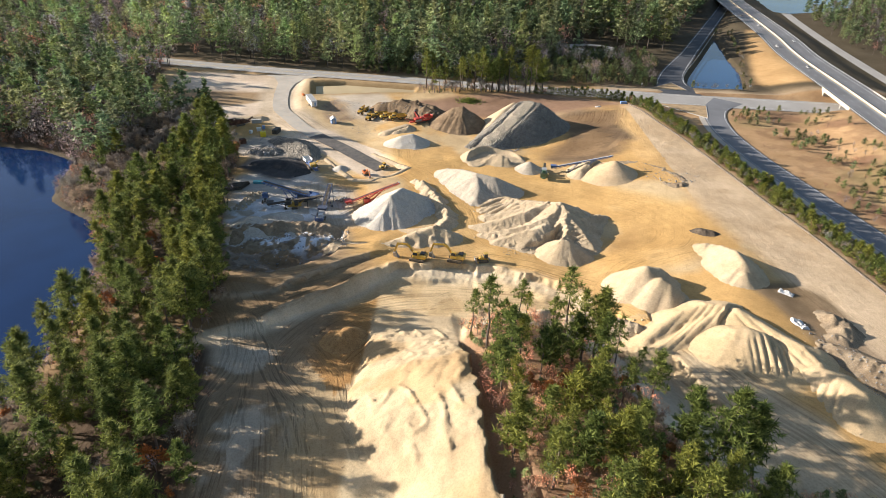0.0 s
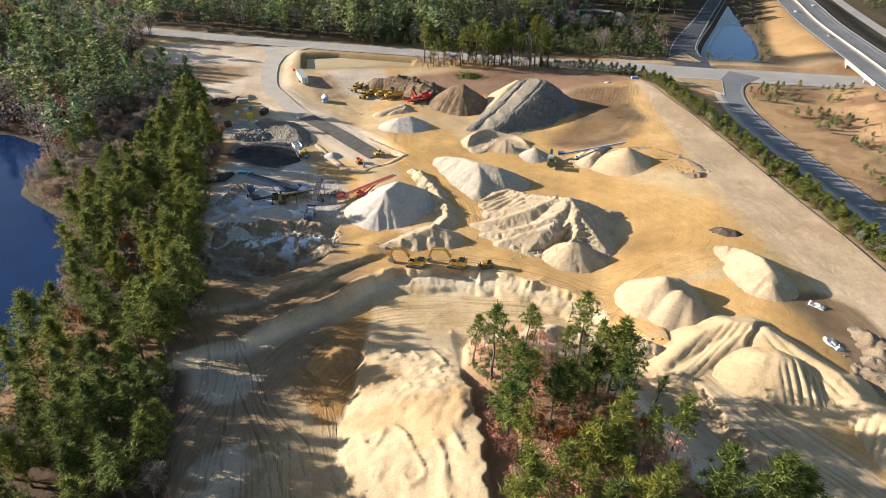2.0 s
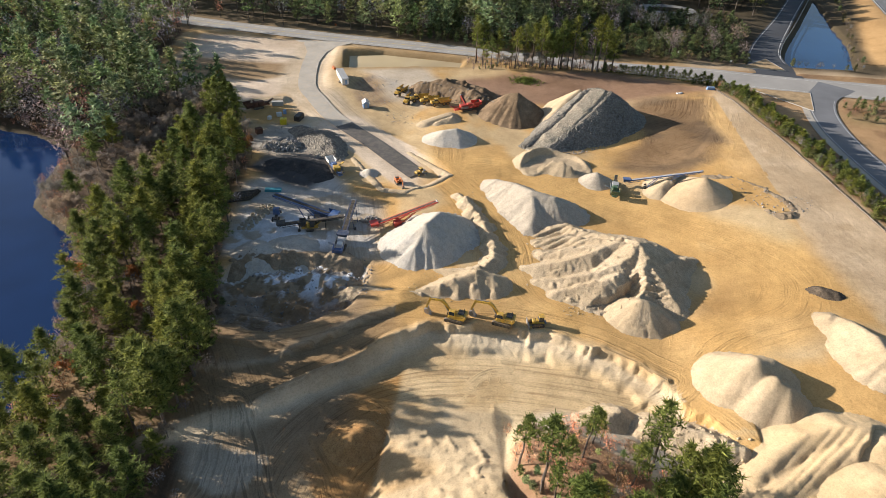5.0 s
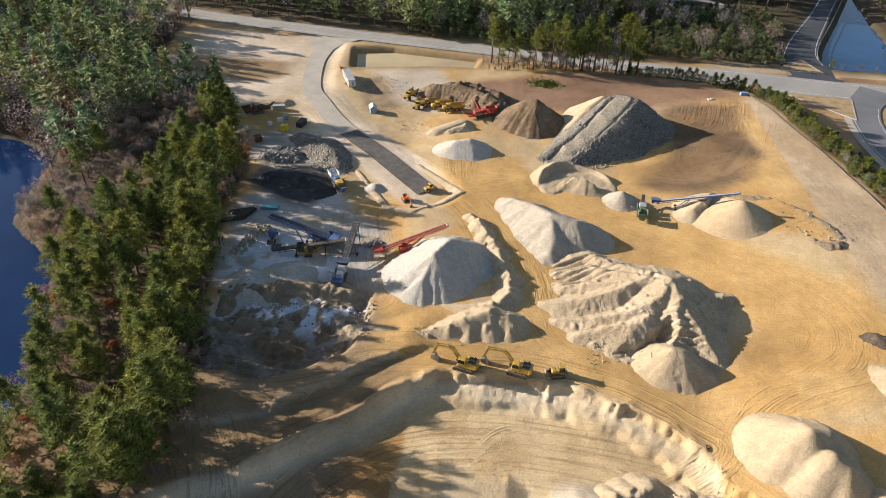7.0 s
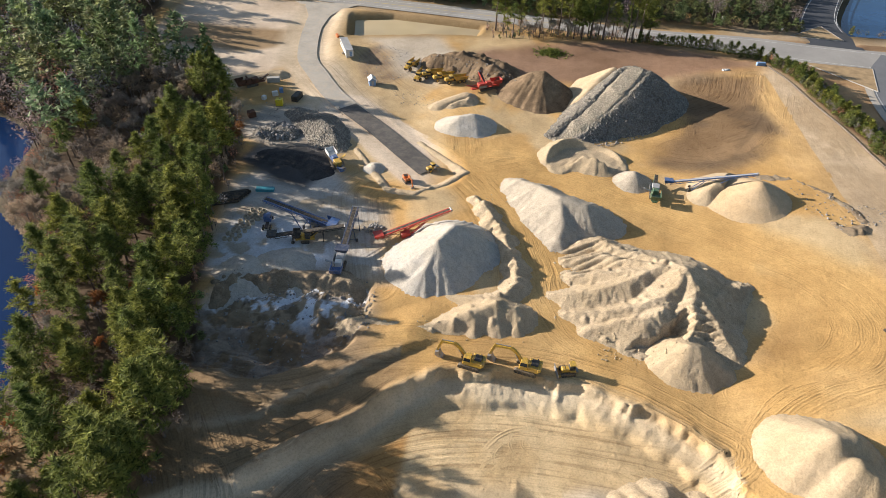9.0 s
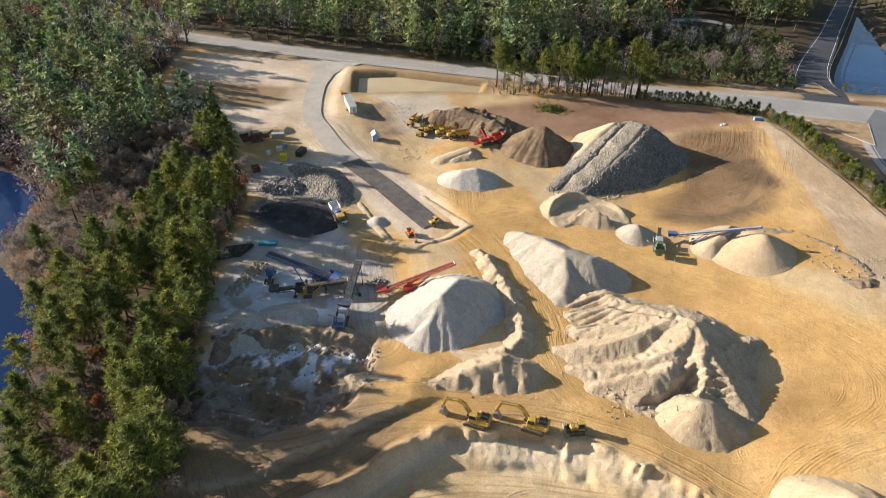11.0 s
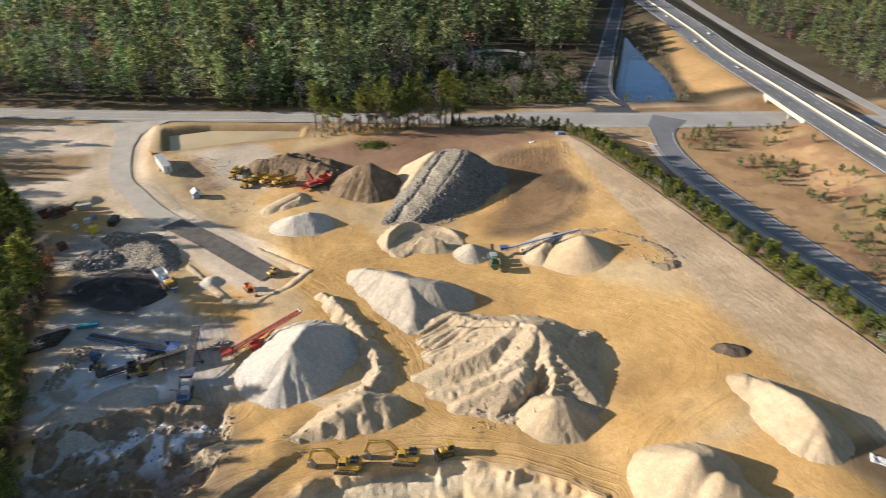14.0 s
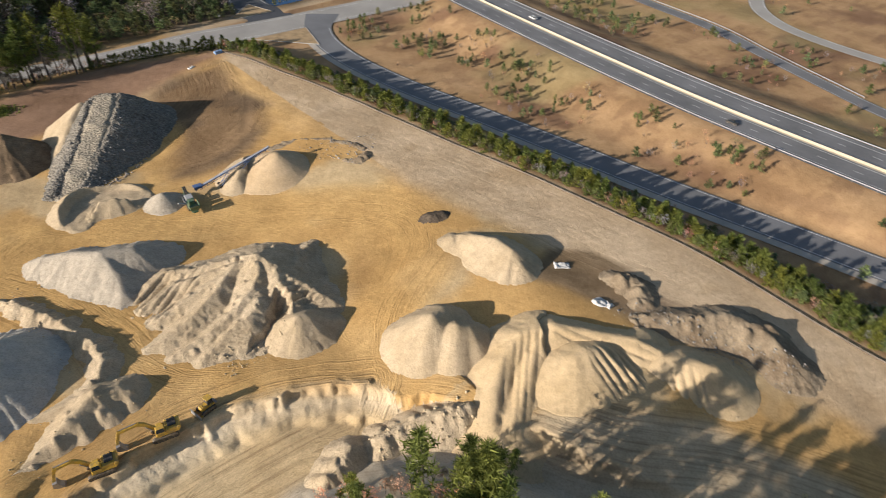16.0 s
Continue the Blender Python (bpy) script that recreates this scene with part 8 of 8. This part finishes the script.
for k in range(13):
    lay, i = (0, k) if k < 7 else (1, k - 7)
    x, y = -86.5 + 0.3 * i, 233.5 + i * 0.9 + lay * 0.45
    o = new("culvert_pipe", PIPE)
    o.matrix_basis = pose(x, y, height_at(-86, 236) + lay * 0.72, 0, 0, 24)
    tagged(o, "long black plastic culvert pipe in a stack", "pipe", "culvert pipes")


# ---- tarps, sheets, poles, rails ----
def tarp(x, y, turn, w, d, seed, label):
    """A crumpled sheet with a ragged outline, lying on the earth."""
    nx, ny = 26, 16
    X, Y = [a.ravel() for a in np.meshgrid(np.linspace(-w / 2, w / 2, nx), np.linspace(-d / 2, d / 2, ny))]
    a = radians(turn)
    squeeze = 1 + 0.9 * vnoise(X * 0.7, X * 0, seed) - 0.25 * (X / w)
    ex, ey = X + 0.9 * fbm(X, Y, 2.2, 2, seed + 5), Y * squeeze + 0.7 * vnoise(X * 0.5, X * 0 + 3, seed + 2)
    px, py = x + ex * math.cos(a) - ey * math.sin(a), y + ex * math.sin(a) + ey * math.cos(a)
    Z = heights(px, py) + 0.14 + 1.5 * np.abs(fbm(X, Y, 1.9, 4, seed))
    edge = (np.abs(X) > w / 2 - 0.1) | (np.abs(Y) > d / 2 - 0.1)
    Z = np.where(edge, heights(px, py) + 0.02, Z)
    me = mesh_from("tarp", np.stack([px, py, Z], 1), grid_faces(nx, ny), M_TARP, False)
    tagged(new("tarp", me), label, "tarp", "tarps")


tarp(103.9, 161.5, -40, 4.4, 3.2, 5, "crumpled white plastic tarp on the dug earth")
tarp(100.3, 145.0, -75, 5.2, 2.6, 9, "torn white plastic sheet on the dug earth")
tarp(84, 351, 20, 3.0, 1.6, 12, "white plastic sheet on the bank")
container("blue_box", 100, 358.5, 5, (3.6, 1.4, 1.3), M_BLUEPLY, "pale blue box at the hedge corner", "box", 3)


def pole(x, y, h, label, arms=True, name="utility_pole"):
    ob = thing(name, on_ground(x, y, 20), label, "pole", "utility poles")
    part("post", Solid().tube((0, 0, -0.5), (0, 0, h), 0.16, 0.11, 8), M_WOODPOLE, ob)
    if arms:
        part("cross_arm", Solid().box((0.12, 2.6, 0.14), (0, 0, h - 0.6), bevel=0), M_WOODPOLE, ob)
        for sy in (-1.1, 0, 1.1):
            part("insulator", Solid().tube((0, sy, h - 0.5), (0, sy, h - 0.25), 0.06, n=6), M_WHITE, ob)


for px, py in ((-198, 447), (-246, 460), (-290, 470), (-14, 396)):
    pole(px, py, 13 if px < -100 else 8, "weathered wooden utility pole beside the road")


def road_sign(x, y, turn, paint, label):
    ob = thing("road_sign", on_ground(x, y, turn), label, "sign", "road signs")
    part("post", Solid().box((0.08, 0.08, 3.4), (0, 0, 1.4), bevel=0), M_STEEL, ob)
    part("panel", Solid().box((0.05, 1.1, 1.1), (0.06, 0, 2.6), bevel=0.01), paint, ob)


road_sign(-100, 432, 260, M_ORANGE, "orange roadworks sign beside the road")
road_sign(196, 415, 270, M_WHITE, "white road sign beside the pond")
road_sign(124, 410, 270, M_WHITE, "white road sign at the junction")
road_sign(98, 420, 250, M_WHITE, "small white road sign in the verge")


def guard_rail(name, line, off, z, label, post_gap=4.0, height=0.75):
    """Posts and a rail along a line."""
    line = np.asarray(line)
    t = np.gradient(line, axis=0)
    t /= np.linalg.norm(t, axis=1)[:, None]
    p = line + np.stack([-t[:, 1], t[:, 0]], 1) * off
    zz = np.full(len(p), z) if np.isscalar(z) else z
    ob = thing(name, pose(p[0][0], p[0][1], zz[0]), label, "guard rail", "guard rails")
    base = np.array([p[0][0], p[0][1], zz[0]])
    vs, fs = [], []
    for q, h in zip(p, zz):
        for dz, dd in ((height - 0.32, 0.06), (height, 0.06), (height, -0.06), (height - 0.32, -0.06)):
            vs.append((q[0] - base[0] + dd, q[1] - base[1], h - base[2] + dz))
    for k in range(len(p) - 1):
        for c in range(4):
            a, b = k * 4 + c, k * 4 + (c + 1) % 4
            fs.append((a, b, b + 4, a + 4))
    r = new("rail", mesh_from("rail", vs, fs, M_SILVER))
    r.parent = ob
    pv, pf = [], []
    for k in range(0, len(p)):
        x0, y0, z0 = p[k][0] - base[0], p[k][1] - base[1], zz[k] - base[2]
        b = len(pv)
        for dz in (-0.4, height - 0.05):
            for dx, dy in ((-0.07, -0.07), (0.07, -0.07), (0.07, 0.07), (-0.07, 0.07)):
                pv.append((x0 + dx, y0 + dy, z0 + dz))
        for c in range(4):
            pf.append((b + c, b + (c + 1) % 4, b + 4 + (c + 1) % 4, b + 4 + c))
    po = new("post_row", mesh_from("post_row", pv, pf, M_SILVER))
    po.parent = ob
    tagged(po, kind="stuff")
    return ob


for off in (14.6, -14.6):
    guard_rail("guard_rail", hw, off, HZ, "galvanised guard rail along the highway")
guard_rail("guard_rail", NORTH_ROAD[8:60], -8.2, 0.05, "galvanised guard rail between road and pond")
guard_rail("guard_rail", EAST_RAMP[20:70], 5.2, 0.05, "galvanised guard rail on the far ramp")

# median wall on the highway, in cast lengths
mv = thing("median_wall", pose(0, 0, HZ), "low pale concrete median wall along the highway", "barrier")
seg = smooth_line([tuple(q) for q in hw[::2]], 12)
for a, b in zip(seg[:-1], seg[1:]):
    if 90 < a[1] < 800:
        w = Solid()
        d = Vector((b[0] - a[0], b[1] - a[1], 0))
        w.bar((a[0], a[1], 0.22), (b[0], b[1], 0.22), 0.7, 0.4)
        w.bar((a[0], a[1], 0.62), (b[0], b[1], 0.62), 0.32, 0.5)
        part("wall_length", w, M_LIGHTCONC, mv)

# bridge over the road
bk = int(np.argmin(np.abs(hw[:, 1] - 378)))
bd = hw[bk + 2] - hw[bk - 2]
bridge = thing("bridge", pose(hw[bk][0], hw[bk][1], 0, 0, 0, math.degrees(math.atan2(bd[1], bd[0]))), "concrete highway overpass above the road", "bridge")
part("deck", Solid().box((44, 30.2, 1.3), (0, 0, HZ - 0.72), bevel=0.05), M_LIGHTCONC, bridge)
for sx in (-1, 1):
    part("abutment", Solid().box((3.0, 30.0, 6.4), (sx * 19.5, 0, 2.4), bevel=0.1), M_CONCRETE, bridge)
for sy in (-1, 1):
    part("parapet", Solid().box((44, 0.4, 1.0), (0, sy * 14.95, HZ + 0.3), bevel=0.04), M_LIGHTCONC, bridge)
for k in range(4):
    part("pier", Solid().tube((0, -10.5 + 7 * k, -0.5), (0, -10.5 + 7 * k, HZ - 1.2), 0.55, n=14), M_CONCRETE, bridge)

# wire fence along the hedge
fl = smooth_line([(x - 2.2, y) for x, y in HEDGE], 3.0)
fl = fl[fl[:, 1] > 60]
fence = thing("fence", pose(0, 0, 0), "low silt fence along the edge of the field", "fence")
POST = Solid().box((0.09, 0.09, 1.4), (0, 0, 0.5), bevel=0).mesh("post", M_WOODPOLE)
for q in fl:
    o = new("post", POST)
    o.parent = fence
    o.matrix_basis = pose(q[0], q[1], height_at(*q))
cloth = [(q[0], q[1], height_at(*q) + dz) for q in fl for dz in (-0.1, 0.55)]
o = new("cloth", mesh_from("cloth", cloth, grid_faces(2, len(fl)), M_FENCE))
o.parent = fence
sol = o.modifiers.new("thickness", "SOLIDIFY")
sol.thickness = 0.03


# ---- loose stones and clods: one mesh ----
def loose_stones(name, areas, label, material, seed):
    """Small angular stones strewn over the given outlines: (outline, count, smallest, largest)."""
    g6 = np.random.default_rng(seed)
    bm = bmesh.new()
    bmesh.ops.create_icosphere(bm, subdivisions=1, radius=0.5)
    bm.verts.ensure_lookup_table()
    unit = np.array([v.co[:] for v in bm.verts])
    tri = np.array([[v.index for v in f.verts] for f in bm.faces])
    bm.free()
    dg = bpy.context.evaluated_depsgraph_get()
    V, F, base = [], [], 0
    for outline, n, lo, hi in areas:
        xs, ys = [q[0] for q in outline], [q[1] for q in outline]
        X, Y = g6.uniform(min(xs), max(xs), n * 4), g6.uniform(min(ys), max(ys), n * 4)
        ok = inside(X, Y, outline) > 0
        for x, y in list(zip(X[ok], Y[ok]))[:n]:
            hit, place, nrm, _, _, _ = scene.ray_cast(dg, Vector((x, y, 60)), Vector((0, 0, -1)))
            z = place.z if hit else height_at(x, y)
            s = lo * (hi / lo) ** (g6.random() ** 2)
            q = Euler(g6.uniform(0, 6.28, 3)).to_matrix()
            v = unit * g6.uniform(0.75, 1.2, (len(unit), 1)) * np.array([1, g6.uniform(0.6, 1), g6.uniform(0.5, 0.9)]) * s
            V.append(v @ np.array(q).T + np.array([x, y, z + 0.08 * s]))
            F.append(tri + base)
            base += len(unit)
    me = mesh_from(name, np.concatenate(V), np.concatenate(F), material)
    return tagged(new(name, me), label, "stones", kind="stuff")


scene.view_layers[0].update()
loose_stones("loose_stones", [
    ([(18, 282), (30, 295.5), (49, 318), (62, 318), (44, 294), (28, 282)], 900, 0.35, 1.1),
    ([(8, 288), (20, 303), (36, 324), (40, 324), (24, 302), (12, 287)], 350, 0.35, 0.9),
    ([(-80, 172), (-76, 204), (-34, 206), (-32, 186), (-52, 170)], 500, 0.15, 0.6),
    ([(-100, 272), (-96, 298), (-66, 298), (-60, 274), (-84, 268)], 700, 0.2, 0.7),
    ([(100, 142), (106, 142), (122, 104), (112, 102)], 350, 0.2, 0.8),
    ([(-45, 345), (-5, 335), (0, 318), (-14, 324), (-40, 336)], 250, 0.2, 0.8),
    ([(84, 262), (108, 252), (104, 242), (84, 250)], 160, 0.2, 0.8),
    ([(-72, 342), (-60, 318), (-48, 330), (-50, 352), (-64, 358)], 260, 0.2, 0.7),
    ([(-52, 318), (-40, 322), (-30, 306), (-44, 304)], 120, 0.2, 0.6),
], "loose grey stones strewn over heaps and hollows", M_BOULDER, 61)
M_CLOD = surface("sand_clod", (0.50, 0.40, 0.26), 0.95, vary=0.3, coarse=0.6, fine=3)
loose_stones("sand_clods", [
    ([(-20, 90), (-22, 140), (0, 150), (4, 130), (4, 90)], 60, 0.15, 0.5),
    ([(-50, 150), (-18, 172), (44, 158), (40, 150), (-20, 145)], 60, 0.1, 0.35),
    ([(20, 186), (20, 194), (38, 194), (40, 186)], 120, 0.15, 0.7),
    ([(32, 196), (34, 206), (44, 206), (50, 196), (44, 190), (37, 192)], 70, 0.2, 0.7),
    ([(46, 206), (58, 214), (62, 208), (54, 196), (50, 196)], 70, 0.2, 0.8),
    ([(66, 108), (66, 146), (104, 140), (106, 106)], 120, 0.15, 0.5),
    ([(-14, 250), (-2, 248), (2, 206), (-6, 204)], 90, 0.2, 0.7),
    ([(-24, 186), (-20, 200), (4, 202), (6, 188)], 50, 0.2, 0.6),
    ([(34, 148), (36, 154), (58, 148), (56, 140)], 160, 0.2, 1.0),
], "clods of sand strewn over banks and mounds", M_CLOD, 62)

# ---- traffic islands at the junction ----
M_ISLAND = surface("dry_grass_verge", (0.40, 0.28, 0.15), 0.95, vary=0.25, coarse=0.3, fine=2, bump=0.05)


def island(x, y, turn, pts, label):
    ob = thing("traffic_island", pose(x, y, 0.05, 0, 0, turn), label, "traffic island", "traffic islands")
    n = len(pts)
    me = mesh_from("grass", [(a, b, 0.16) for a, b in pts] + [(a, b, -0.05) for a, b in pts], [tuple(range(n))] + [(k, k + n, (k + 1) % n + n, (k + 1) % n) for k in range(n)], M_ISLAND)
    o = new("grass", me)
    o.parent = ob
    kerb = Solid()
    for k in range(n):
        kerb.bar((*pts[k], 0.08), (*pts[(k + 1) % n], 0.08), 0.35, 0.3)
    part("kerb", kerb, M_CONCRETE, ob)


island(142, 412, 0, [(-14, -4), (11, -5), (6, 14)], "triangular grass island at the mouth of the slip road")
island(140, 371, 0, [(-16, 6), (14, 4), (7, -20)], "triangular grass island at the mouth of the ramp")
